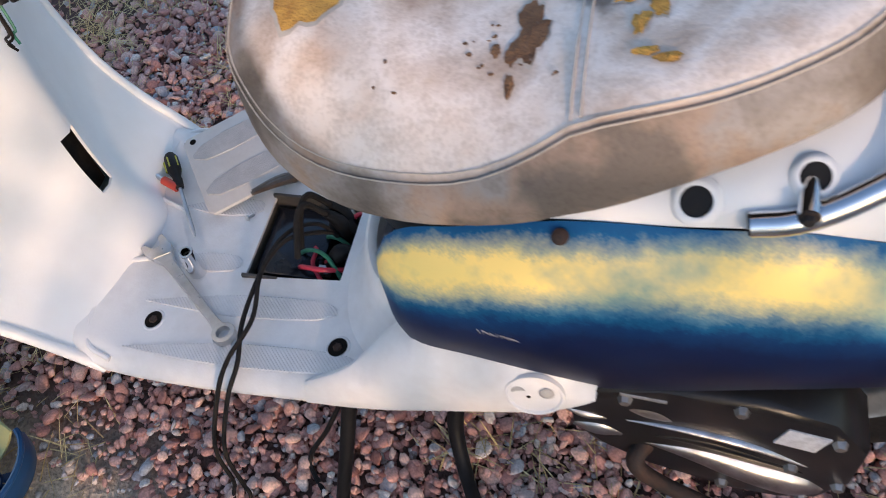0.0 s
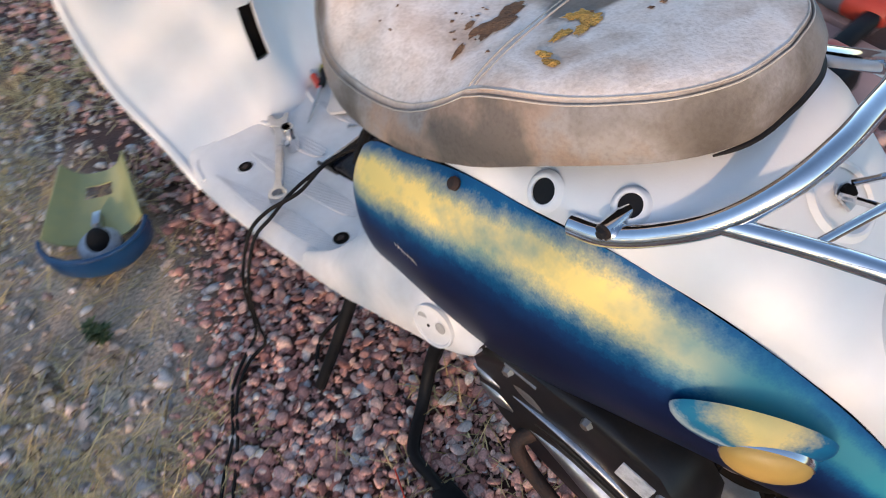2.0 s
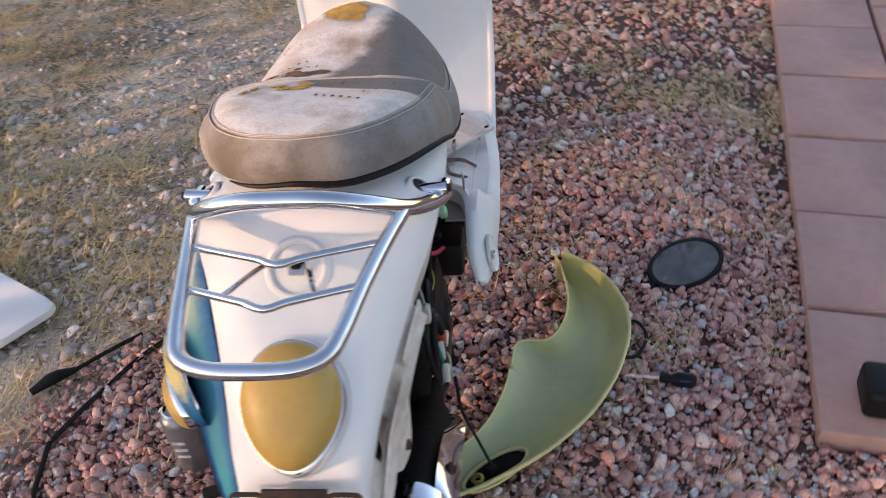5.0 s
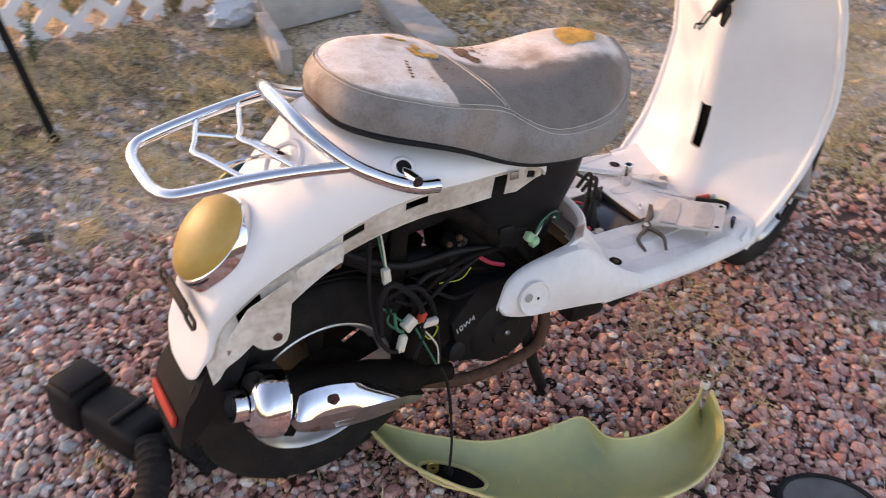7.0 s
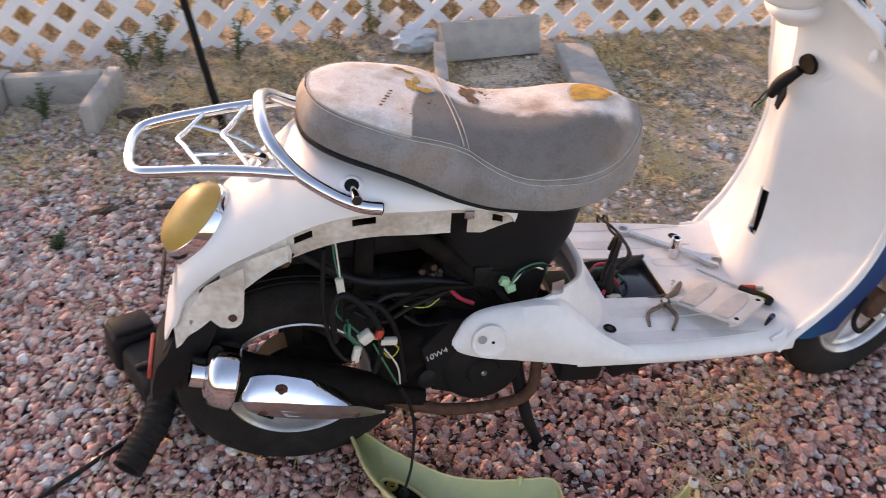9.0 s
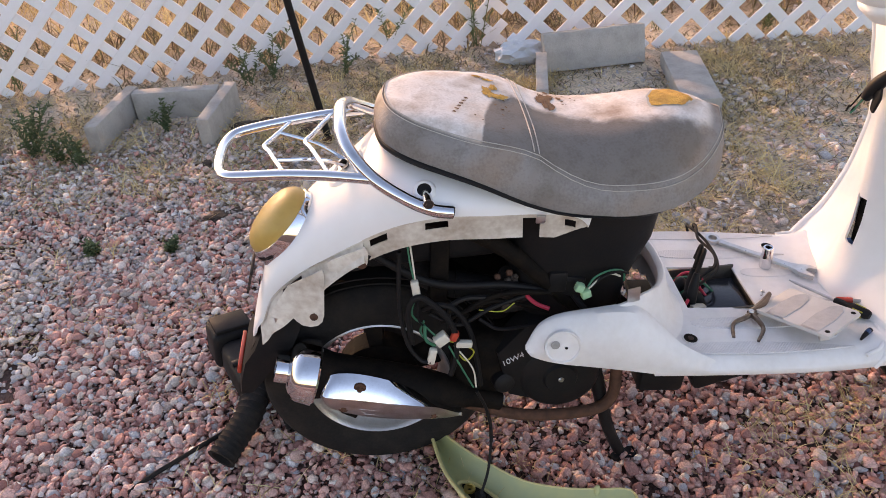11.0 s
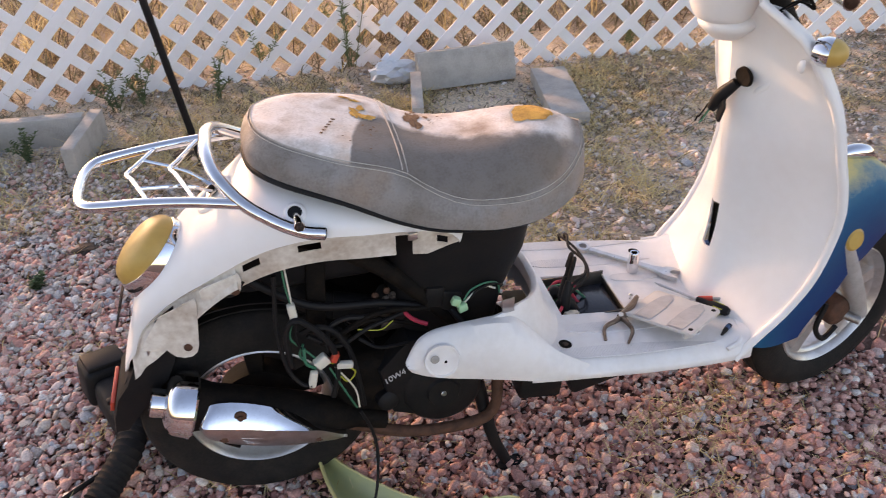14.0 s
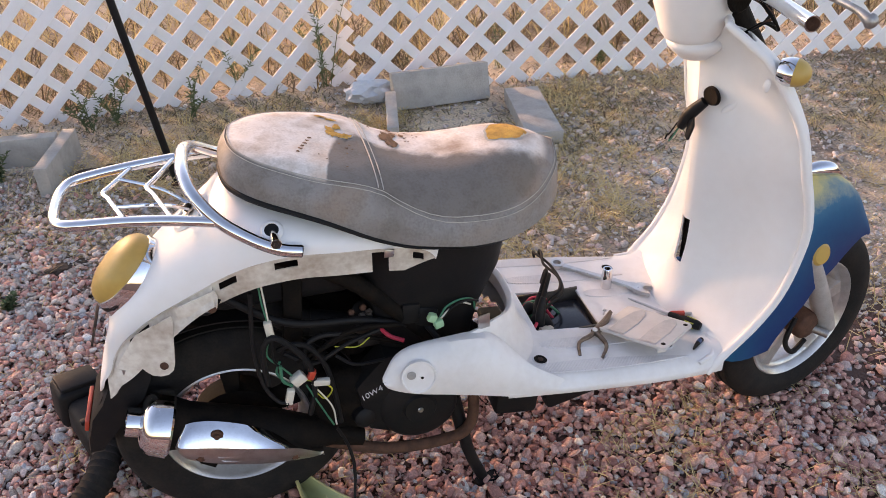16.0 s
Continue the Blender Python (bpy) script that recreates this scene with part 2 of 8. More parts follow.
def panel_material(name, base, band, patch=(0.36, 0.50), wob=0.05, yellow=(0.84, 0.64, 0.22), fade=1.0, nose=0.0):
    """Sprayed colours: blues that blend across the panel (v of the UV map) and over them a patchy, speckled yellow band."""
    m = mat(name, (0.1, 0.2, 0.3), 0.42, gloss=0.16)
    nt = m.node_tree
    b = nt.nodes["Principled BSDF"]
    uv, sp, co = nt.nodes.new("ShaderNodeUVMap"), nt.nodes.new("ShaderNodeSeparateXYZ"), nt.nodes.new("ShaderNodeTexCoord")
    nt.links.new(uv.outputs[0], sp.inputs[0])
    v = sp.outputs["Y"]
    if nose:
        nm, nz = nt.nodes.new("ShaderNodeMapRange"), nt.nodes.new("ShaderNodeMath")
        nm.interpolation_type, nz.operation = "SMOOTHSTEP", "MULTIPLY"
        nm.inputs["From Min"].default_value, nm.inputs["From Max"].default_value, nm.inputs["To Min"].default_value, nm.inputs["To Max"].default_value = 0.70, 0.98, 1.0, 1 - nose
        nt.links.new(sp.outputs["X"], nm.inputs["Value"])
        nt.links.new(v, nz.inputs[0])
        nt.links.new(nm.outputs[0], nz.inputs[1])
        v = nz.outputs[0]
    for sc, am in ((5, wob * 1.5), (22, wob * 0.9), (90, wob * 0.65), (420, wob * 0.5)):
        n = nt.nodes.new("ShaderNodeTexNoise")
        n.inputs["Scale"].default_value, n.inputs["Detail"].default_value = sc, 3
        nt.links.new(co.outputs["Object"], n.inputs["Vector"])
        a = nt.nodes.new("ShaderNodeMath")
        a.operation = "MULTIPLY_ADD"
        a.inputs[1].default_value = 2 * am
        c = nt.nodes.new("ShaderNodeMath")
        c.operation = "SUBTRACT"
        c.inputs[1].default_value = am
        nt.links.new(n.outputs["Fac"], a.inputs[0])
        nt.links.new(v, a.inputs[2])
        nt.links.new(a.outputs[0], c.inputs[0])
        v = c.outputs[0]
    r = ramp_node(nt, base)
    nt.links.new(v, r.inputs["Fac"])
    ry = ramp_node(nt, [(p, (k, k, k)) for p, k in band])
    nt.links.new(v, ry.inputs["Fac"])
    pn = nt.nodes.new("ShaderNodeTexNoise")
    pn.inputs["Scale"].default_value, pn.inputs["Detail"].default_value, pn.inputs["Roughness"].default_value = 5.5, 6, 0.62
    nt.links.new(co.outputs["Object"], pn.inputs["Vector"])
    pm = nt.nodes.new("ShaderNodeMapRange")
    pm.inputs["From Min"].default_value, pm.inputs["From Max"].default_value = patch
    pm.inputs["To Min"].default_value = 0.22
    nt.links.new(pn.outputs["Fac"], pm.inputs["Value"])
    ends = nt.nodes.new("ShaderNodeMapRange")
    ends.interpolation_type = "SMOOTHSTEP"
    ends.inputs["From Min"].default_value, ends.inputs["From Max"].default_value, ends.inputs["To Min"].default_value = 0.30, 0.54, fade
    nt.links.new(sp.outputs["X"], ends.inputs["Value"])
    me = nt.nodes.new("ShaderNodeMath")
    me.operation = "MULTIPLY"
    nt.links.new(pm.outputs[0], me.inputs[0])
    nt.links.new(ends.outputs[0], me.inputs[1])
    mu = nt.nodes.new("ShaderNodeMath")
    mu.operation = "MULTIPLY"
    nt.links.new(ry.outputs[0], mu.inputs[0])
    nt.links.new(me.outputs[0], mu.inputs[1])
    mx = nt.nodes.new("ShaderNodeMix")
    mx.data_type = "RGBA"
    nt.links.new(mu.outputs[0], mx.inputs["Factor"])
    nt.links.new(r.outputs[0], mx.inputs["A"])
    mx.inputs["B"].default_value = (*yellow, 1)
    nt.links.new(mx.outputs["Result"], b.inputs["Base Color"])
    return m


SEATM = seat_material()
PANELM = panel_material("blue_and_yellow_spray", [(0.0, (0.010, 0.085, 0.22)), (0.05, (0.012, 0.14, 0.28)), (0.12, (0.03, 0.24, 0.31)), (0.24, (0.03, 0.24, 0.31)), (0.31, (0.010, 0.13, 0.25)), (0.38, (0.006, 0.035, 0.115)), (0.47, (0.005, 0.014, 0.058)), (0.60, (0.005, 0.010, 0.038)), (1.0, (0.006, 0.009, 0.026))], [(0.015, 0.0), (0.075, 0.45), (0.115, 1.0), (0.22, 1.0), (0.262, 0.55), (0.305, 0.12), (0.34, 0.0)], patch=(0.36, 0.54), wob=0.048, yellow=(0.96, 0.72, 0.235), fade=0.03, nose=0.30)
FENDM = panel_material("blue_fender_spray", [(0.0, (0.008, 0.035, 0.13)), (0.2, (0.009, 0.085, 0.19)), (0.38, (0.012, 0.15, 0.26)), (0.5, (0.02, 0.2, 0.3)), (0.62, (0.012, 0.15, 0.26)), (0.8, (0.009, 0.085, 0.19)), (1.0, (0.008, 0.035, 0.13))], [(0.30, 0.0), (0.42, 0.7), (0.50, 1.0), (0.58, 0.7), (0.70, 0.0)])
INDM = panel_material("yellow_teal_spray", [(0.0, (0.40, 0.48, 0.50)), (0.04, (0.03, 0.12, 0.24)), (0.30, (0.008, 0.03, 0.12)), (0.5, (0.008, 0.06, 0.18)), (0.62, (0.010, 0.12, 0.24)), (0.85, (0.015, 0.18, 0.28)), (0.95, (0.02, 0.16, 0.28)), (1.0, (0.40, 0.48, 0.50))], [(0.64, 0.0), (0.72, 0.8), (0.80, 0.9), (0.86, 0.4), (0.91, 0.0)])


# ---- builders ----
def part(name, bm, material, parent, label="", smooth=True):
    me = bpy.data.meshes.new(name)
    bm.normal_update()
    bm.to_mesh(me)
    bm.free()
    me.materials.append(material)
    if smooth:
        me.shade_smooth()
        me.set_sharp_from_angle(angle=radians(42))
    ob = new(name, me)
    if parent is not None:
        ob.parent = parent
        base = parent.parent if parent.parent else parent
        ob.matrix_parent_inverse = Matrix.Translation(base.location).inverted() if parent.type == "EMPTY" else Matrix()
    if label:
        ob["label"] = label
    return ob


def thing(name, loc, label, category, group="", kind=""):
    e = new(name)
    e.location = loc
    e.empty_display_size = 0.05
    return tagged(e, label, category, group, kind)


def lerp_table(table, x):
    """Smooth interpolation of a table of (x, a, b, ...) rows with rising x."""
    xs = [r[0] for r in table]
    x = min(max(x, xs[0]), xs[-1])
    i = min(max(next((k for k in range(len(xs) - 1) if x <= xs[k + 1]), len(xs) - 2), 0), len(xs) - 2)
    t = (x - xs[i]) / (xs[i + 1] - xs[i])
    out = []
    for c in range(1, len(table[0])):
        p1, p2 = table[i][c], table[i + 1][c]
        d = xs[i + 1] - xs[i]
        m1 = (p2 - table[i - 1][c]) / (xs[i + 1] - xs[i - 1]) * d if i > 0 else p2 - p1
        m2 = (table[i + 2][c] - p1) / (xs[i + 2] - xs[i]) * d if i + 2 < len(xs) else p2 - p1
        t2, t3 = t * t, t * t * t
        out.append((2 * t3 - 3 * t2 + 1) * p1 + (t3 - 2 * t2 + t) * m1 + (-2 * t3 + 3 * t2) * p2 + (t3 - t2) * m2)
    return out


def smooth_path(pts, n=8):
    """Catmull-Rom through the points."""
    pts = [Vector(p) for p in pts]
    if len(pts) < 3:
        return pts
    ext = [2 * pts[0] - pts[1]] + pts + [2 * pts[-1] - pts[-2]]
    out = []
    for i in range(1, len(ext) - 2):
        a, b, c, d = ext[i - 1:i + 3]
        for k in range(n):
            t = k / n
            out.append(0.5 * (2 * b + (c - a) * t + (2 * a - 5 * b + 4 * c - d) * t * t + (3 * b - a - 3 * c + d) * t ** 3))
    return out + [pts[-1]]


def grid(bm, rows, close=False, skip=None, flip=False):
    """Skin a grid of rows of points, with a UV map: u along the rows' order, v along each row."""
    uvl = bm.loops.layers.uv.verify()
    vs = [[bm.verts.new(p) for p in row] for row in rows]
    n, m = len(vs), len(vs[0])
    for i in range(n - 1):
        for j in range(m if close else m - 1):
            if skip and skip(i, j):
                continue
            k = (j + 1) % m
            q = [vs[i][j], vs[i + 1][j], vs[i + 1][k], vs[i][k]]
            uv = [(i / (n - 1), j / (m - 1)), ((i + 1) / (n - 1), j / (m - 1)), ((i + 1) / (n - 1), (j + 1) / (m - 1)), (i / (n - 1), (j + 1) / (m - 1))]
            if flip:
                q, uv = q[::-1], uv[::-1]
            f = bm.faces.new(q)
            for lo, c in zip(f.loops, uv):
                lo[uvl].uv = c
    return vs


def shell(rows, thick, close=False, skip=None, flip=False, ref=None):
    """A skinned grid with real thickness: the given surface is the outer one, seen from the side away from ref."""
    bm = bmesh.new()
    grid(bm, rows, close, skip)
    bmesh.ops.remove_doubles(bm, verts=bm.verts, dist=1e-5)
    c = Vector(ref) if ref is not None else sum((v.co for v in bm.verts), Vector()) / len(bm.verts)
    bm.normal_update()
    if sum(f.normal.dot(f.calc_center_median() - c) * f.calc_area() for f in bm.faces) * (-1 if flip else 1) < 0:
        bmesh.ops.reverse_faces(bm, faces=bm.faces)
    bm.normal_update()
    outer = bm.faces[:]
    edge = [e for e in bm.edges if e.is_boundary]
    back = {v: bm.verts.new(v.co - v.normal * thick) for v in bm.verts[:]}
    uvl = bm.loops.layers.uv.verify()
    for f in outer:
        g = bm.faces.new([back[v] for v in reversed(f.verts)])
        for lo, src in zip(g.loops, reversed(f.loops)):
            lo[uvl].uv = src[uvl].uv
    for e in edge:
        lo = e.link_loops[0]
        a, b = lo.vert, lo.link_loop_next.vert
        g = bm.faces.new((b, a, back[a], back[b]))
        for l2 in g.loops:
            l2[uvl].uv = lo[uvl].uv
    return bm


def tube(bm, pts, r, seg=10, curve=True, n=8):
    pts = smooth_path(pts, n) if curve else [Vector(p) for p in pts]
    rs = r if isinstance(r, (list, tuple)) else None
    up = None
    rows = []
    for i, p in enumerate(pts):
        d = (pts[min(i + 1, len(pts) - 1)] - pts[max(i - 1, 0)]).normalized()
        if up is None:
            up = d.orthogonal().normalized()
        up = (up - d * up.dot(d)).normalized()
        s = d.cross(up)
        rad = r if rs is None else lerp_table([(k / (len(rs) - 1), v) for k, v in enumerate(rs)], i / (len(pts) - 1))[0]
        rows.append([p + rad * (math.cos(a) * up + math.sin(a) * s) for a in (2 * math.pi * k / seg for k in range(seg))])
    vs = grid(bm, rows, close=True)
    bm.faces.new(vs[0][::-1])
    bm.faces.new(vs[-1])
    return bm


def tubes(*specs):
    bm = bmesh.new()
    for s in specs:
        tube(bm, *s)
    return bm


def box(bm, c, size, bevel=0.0, m=None, seg=2):
    """A box round c; m turns it before it is moved there."""
    r = bmesh.ops.create_cube(bm, size=1.0)
    vs = r["verts"]
    bmesh.ops.scale(bm, vec=size, verts=vs)
    if bevel:
        es = list({e for v in vs for e in v.link_edges})
        vs = list({v for f in bmesh.ops.bevel(bm, geom=es, offset=bevel, segments=seg, affect="EDGES", profile=0.5)["faces"] for v in f.verts} | set(v for v in vs if v.is_valid))
    bmesh.ops.transform(bm, matrix=Matrix.Translation(c) @ (m or Matrix()), verts=vs)
    return bm


def lathe(bm, profile, m=None, seg=32, squash=1.0, caps=True):
    """Turn a profile of (radius, height) round z; m places it."""
    m = m or Matrix()
    rows = [[m @ Vector((r * math.cos(a), r * squash * math.sin(a), h)) for a in (2 * math.pi * k / seg for k in range(seg))] for r, h in profile]
    vs = grid(bm, rows, close=True, flip=True)
    for ring, rad, fl in ((vs[0], profile[0][0], True), (vs[-1], profile[-1][0], False)):
        if rad > 1e-4 and caps:
            bm.faces.new(ring if fl else ring[::-1])
    bmesh.ops.remove_doubles(bm, verts=[v for row in (vs[0], vs[-1]) for v in row], dist=1e-6)
    return bm


def slab(bm, outline, h, m=None, bevel=0.0):
    """A plate of thickness h from a flat outline (x, y), lying on z = 0 of m."""
    m = m or Matrix()
    top = [bm.verts.new((x, y, h)) for x, y in outline]
    bot = [bm.verts.new((x, y, 0)) for x, y in outline]
    ft = bm.faces.new(top)
    bm.faces.new(bot[::-1])
    n = len(top)
    for i in range(n):
        bm.faces.new((bot[i], bot[(i + 1) % n], top[(i + 1) % n], top[i]))
    vs = top + bot
    if bevel:
        es = list(ft.edges)
        r = bmesh.ops.bevel(bm, geom=es, offset=bevel, segments=2, affect="EDGES", profile=0.5)
        vs = list({v for v in vs if v.is_valid} | {v for f in r["faces"] for v in f.verts})
    bmesh.ops.transform(bm, matrix=m, verts=vs)
    return bm


def axis_to(p, d, up=(0, 0, 1)):
    """A place at p whose z points along d."""
    return Matrix.Translation(p) @ Vector(d).normalized().to_track_quat("Z", "Y").to_matrix().to_4x4()


def one(f, *a, **k):
    bm = bmesh.new()
    f(bm, *a, **k)
    return bm


# ---- the scooter ----
scooter = thing("scooter", (0.55, 0, 0), "partly dismantled white primer scooter with blue and yellow side panel", "scooter")

# rear body cowl: (top x, top z, lip x, lip y, lip z, squareness)
COWL = [
    (0.44, 0.640, 0.400, 0.140, 0.600, 2.4), (0.37, 0.690, 0.370, 0.152, 0.648, 2.4), (0.30, 0.718, 0.307, 0.159, 0.669, 2.4),
    (0.20, 0.738, 0.222, 0.163, 0.679, 2.4), (0.12, 0.752, 0.150, 0.161, 0.684, 2.4), (0.06, 0.750, 0.079, 0.153, 0.673, 2.4),
    (0.02, 0.724, 0.019, 0.132, 0.641, 2.5), (-0.03, 0.687, -0.046, 0.112, 0.600, 2.6), (-0.09, 0.637, -0.102, 0.096, 0.563, 2.8),
    (-0.15, 0.575, -0.148, 0.086, 0.524, 3.2), (-0.182, 0.520, -0.173, 0.079, 0.492, 3.8), (-0.196, 0.470, -0.188, 0.081, 0.457, 4.0),
    (-0.214, 0.430, -0.203, 0.075, 0.435, 4.0), (-0.223, 0.400, -0.209, 0.068, 0.419, 3.6), (-0.227, 0.386, -0.214, 0.053, 0.403, 3.0),
]


def cowl_row(s, n=13):
    xt, zt, xl, yl, zl, p = lerp_table([(i, *r) for i, r in enumerate(COWL)], s)
    row = []
    for k in range(-n, n + 1):
        a = abs(k) / n * math.pi / 2
        y, h = math.sin(a) ** (2 / p), math.cos(a) ** (2 / p)
        row.append(Vector((xl + (xt - xl) * h, math.copysign(yl * y, k), zl + (zt - zl) * h)))
    return row


cowl_rows = [cowl_row(i / 4) for i in range(2, 4 * (len(COWL) - 1) + 1)]
cowl = part("body_cowl", shell(cowl_rows, 0.003), WHITE, scooter, "white primer tail cowl")


def lip(s, side):
    r = cowl_row(s)
    return r[-1] if side > 0 else r[0]


def flange_rows(side, s0, s1, n, drop, inset, flare=0.0):
    """The panel flange under the cowl's lip: an inward step, then a strip that hangs down."""
    rows = []
    for i in range(n + 1):
        p = lip(s0 + (s1 - s0) * i / n, side)
        inw = Vector((0, -side, 0))
        d = drop(i / n)
        k = min(1.0, d / 0.030)
        rows.append([p + Vector((0, 0, -0.001)), p + inw * inset + Vector((0, 0, -0.001)), p + inw * (inset + 0.001) + Vector((0, 0, -0.009 * k)), p + inw * (inset + 0.003 - flare * 0.4) + Vector((0, 0, -0.024 * k)), p + inw * (inset + 0.008 - flare) + Vector((0, 0, -max(d, 0.026 * k)))])
    return rows


slots = ((6, 10), (39, 45), (56, 62))
part("panel_flange", shell(flange_rows(-1, 0.55, 6.1, 64, lambda t: 0.006 + 0.046 * min(1, t * 5.0) ** 0.8, 0.005), 0.002, skip=lambda i, j: (j == 2 and any(a <= i < b for a, b in slots)) or (17 <= i < 21 and j in (2, 3))), CREAM, scooter, "stained cream panel flange with slots")
part("panel_flange", shell(flange_rows(-1, 6.1, 11.6, 40, lambda t: 0.036 + 0.035 * math.sin(t * 3.1) ** 2, 0.004, 0.026), 0.002, skip=lambda i, j: 14 <= i < 20 and j == 2), CREAM, scooter, "stained cream panel flange with slots")

# mounting ears below the flange, each with a screw hole
for (cx, cy, cz), out in (((-0.095, -0.112, 0.483), [(-0.035, 0.060), (0.033, 0.098), (0.035, 0.088), (0.021, -0.004), (0.016, -0.018), (0.006, -0.027), (-0.008, -0.030), (-0.022, -0.027), (-0.031, -0.018), (-0.037, -0.010), (-0.062, -0.014), (-0.080, -0.010), (-0.070, 0.010)]), ((0.004, -0.132, 0.598), [(-0.058, -0.006), (-0.052, 0.0), (0.012, 0.030), (0.016, 0.018), (0.012, -0.004), (0.002, -0.012), (-0.014, -0.012), (-0.030, -0.020), (-0.056, -0.022)])):
    ear = part("mounting_ear", one(slab, [(x, z) for x, z in out], 0.003, Matrix.Translation((cx, cy, cz)) @ pose(0, 0, 0, 90, 0, -13)), CREAM, scooter)
    part("screw", one(lathe, [(0.0001, 0.004), (0.006, 0.0035), (0.008, 0.0)], axis_to((cx + 0.002, cy - 0.004, cz - 0.006), (0, -1, 0)), 14), RUST, ear)
part("clip", one(box, (0.303, -0.170, 0.668), (0.016, 0.004, 0.014), 0.001, pose(0, 0, 0, 0, 6, 0)), STEEL, scooter, "small steel spring clip")
part("clip", one(box, (-0.158, -0.090, 0.462), (0.02, 0.006, 0.016), 0.002), STEEL, scooter, "small steel spring clip")

# mounting cups of the rack and the open hole in the cowl's flank
def on_cowl(p):
    """The nearest place on the cowl and its outward direction."""
    p = Vector(p)
    i, j = min(((i, j) for i in range(1, len(cowl_rows) - 1) for j in range(1, len(cowl_rows[0]) - 1)), key=lambda q: (cowl_rows[q[0]][q[1]] - p).length)
    n = (cowl_rows[i + 1][j] - cowl_rows[i - 1][j]).cross(cowl_rows[i][j + 1] - cowl_rows[i][j - 1]).normalized()
    n = n if n.dot(Vector((0, p.y, 0.3))) > 0 else -n
    return p - n * (p - cowl_rows[i][j]).dot(n), n


for side in (-1, 1):
    for cx, cy, cz, rr in ((0.122, 0.134, 0.720, 0.0118),) + (((0.204, 0.149, 0.699, 0.0130),) if side > 0 else ()):
        q, nrm = on_cowl((cx, side * cy, cz))
        # black disc on the surface, coloured as the hole's unlit inside
        hole = part("mounting_hole", one(lathe, [(0.0001, 0.0012), (rr, 0.0012), (rr, -0.003)], axis_to(q, nrm), 24), BLACK, scooter, "round dark hole")
        part("hole_rim", one(lathe, [(rr * 0.98, -0.001), (rr * 1.0, 0.0036), (rr * 1.15, 0.0040), (rr * 1.38, 0.0028), (rr * 1.62, -0.001)], axis_to(q, nrm), 28, caps=False), WHITE, hole)

# ---- painted side panel on the left flank: (x, top y, z, mid y, z, bottom y, z)
PANEL = [
    (0.000, -0.206, 0.076, 0.424, 0.080, 0.420, 0.072, 0.412), (0.08, -0.170, 0.082, 0.498, 0.108, 0.455, 0.094, 0.412),
    (0.17, -0.120, 0.095, 0.550, 0.138, 0.490, 0.123, 0.421), (0.27, -0.060, 0.111, 0.594, 0.164, 0.523, 0.145, 0.433),
    (0.36, 0.000, 0.130, 0.633, 0.188, 0.551, 0.157, 0.437), (0.50, 0.100, 0.158, 0.680, 0.211, 0.566, 0.167, 0.419),
    (0.64, 0.200, 0.165, 0.681, 0.217, 0.566, 0.178, 0.402), (0.78, 0.310, 0.162, 0.670, 0.217, 0.562, 0.186, 0.402),
    (0.90, 0.410, 0.157, 0.638, 0.204, 0.556, 0.188, 0.426), (0.955, 0.460, 0.153, 0.622, 0.197, 0.553, 0.184, 0.434),
    (0.985, 0.483, 0.155, 0.604, 0.185, 0.547, 0.172, 0.450), (1.00, 0.494, 0.158, 0.578, 0.167, 0.537, 0.154, 0.482),
]


def panel_row(s, n=16):
    x, yt, zt, ym, zm, yb, zb = lerp_table(PANEL, s)
    row = []
    for k in range(n + 1):
        t = k / n
        p = Vector((x, yt, zt)) * (1 - t) ** 2 + 2 * t * (1 - t) * (2 * Vector((x, ym, zm)) - (Vector((x, yt, zt)) + Vector((x, yb, zb))) / 2) + Vector((x, yb, zb)) * t * t
        row.append(p)
    return row


panel = part("side_panel", shell([panel_row(i / 60) for i in range(61)], 0.003), PANELM, scooter, "blue and yellow spray-painted side panel")
part("panel_screw", one(lathe, [(0.0001, 0.003), (0.004, 0.003), (0.0075, 0.001), (0.0075, -0.004)], axis_to((0.310, 0.174, 0.664), (0, 0.6, 0.8)), 16), BRACKET, panel, "rusty cross-head screw")


rnd = random.Random(12)
for k in range(9):
    p0 = panel_row(0.87 - 0.0055 * k)[9] + Vector((0, 0.0006, 0.0))
    d0 = Vector((rnd.uniform(-0.008, 0.004), 0.0004, rnd.uniform(-0.010, -0.004)))
    part("scratch", one(tube, [p0 - d0 * 0.5, p0 + d0 * 0.5], [0.0003, 0.0007, 0.0002], 5, False), IVORY, panel, "pale paint scratch")


def ellipse_dome(bm, m, a, b, h, n=10, seg=40, p=2.0):
    prof = [(math.cos(t) ** (2 / p), h * math.sin(t) ** (2 / p)) for t in (k / n * math.pi / 2 for k in range(n + 1))]
    rows = [[m @ Vector((a * r * math.cos(q), b * r * math.sin(q), z)) for q in (2 * math.pi * k / seg for k in range(seg))] for r, z in prof]
    grid(bm, rows, close=True, flip=False)
    bmesh.ops.remove_doubles(bm, verts=bm.verts, dist=1e-6)
    bmesh.ops.recalc_face_normals(bm, faces=bm.faces)
    return bm


def frame_mat(c, xdir, zdir):
    z = Vector(zdir).normalized()
    x = Vector(xdir)
    x = (x - z * x.dot(z)).normalized()
    y = z.cross(x)
    return Matrix.Translation(c) @ Matrix((x, y, z)).transposed().to_4x4()


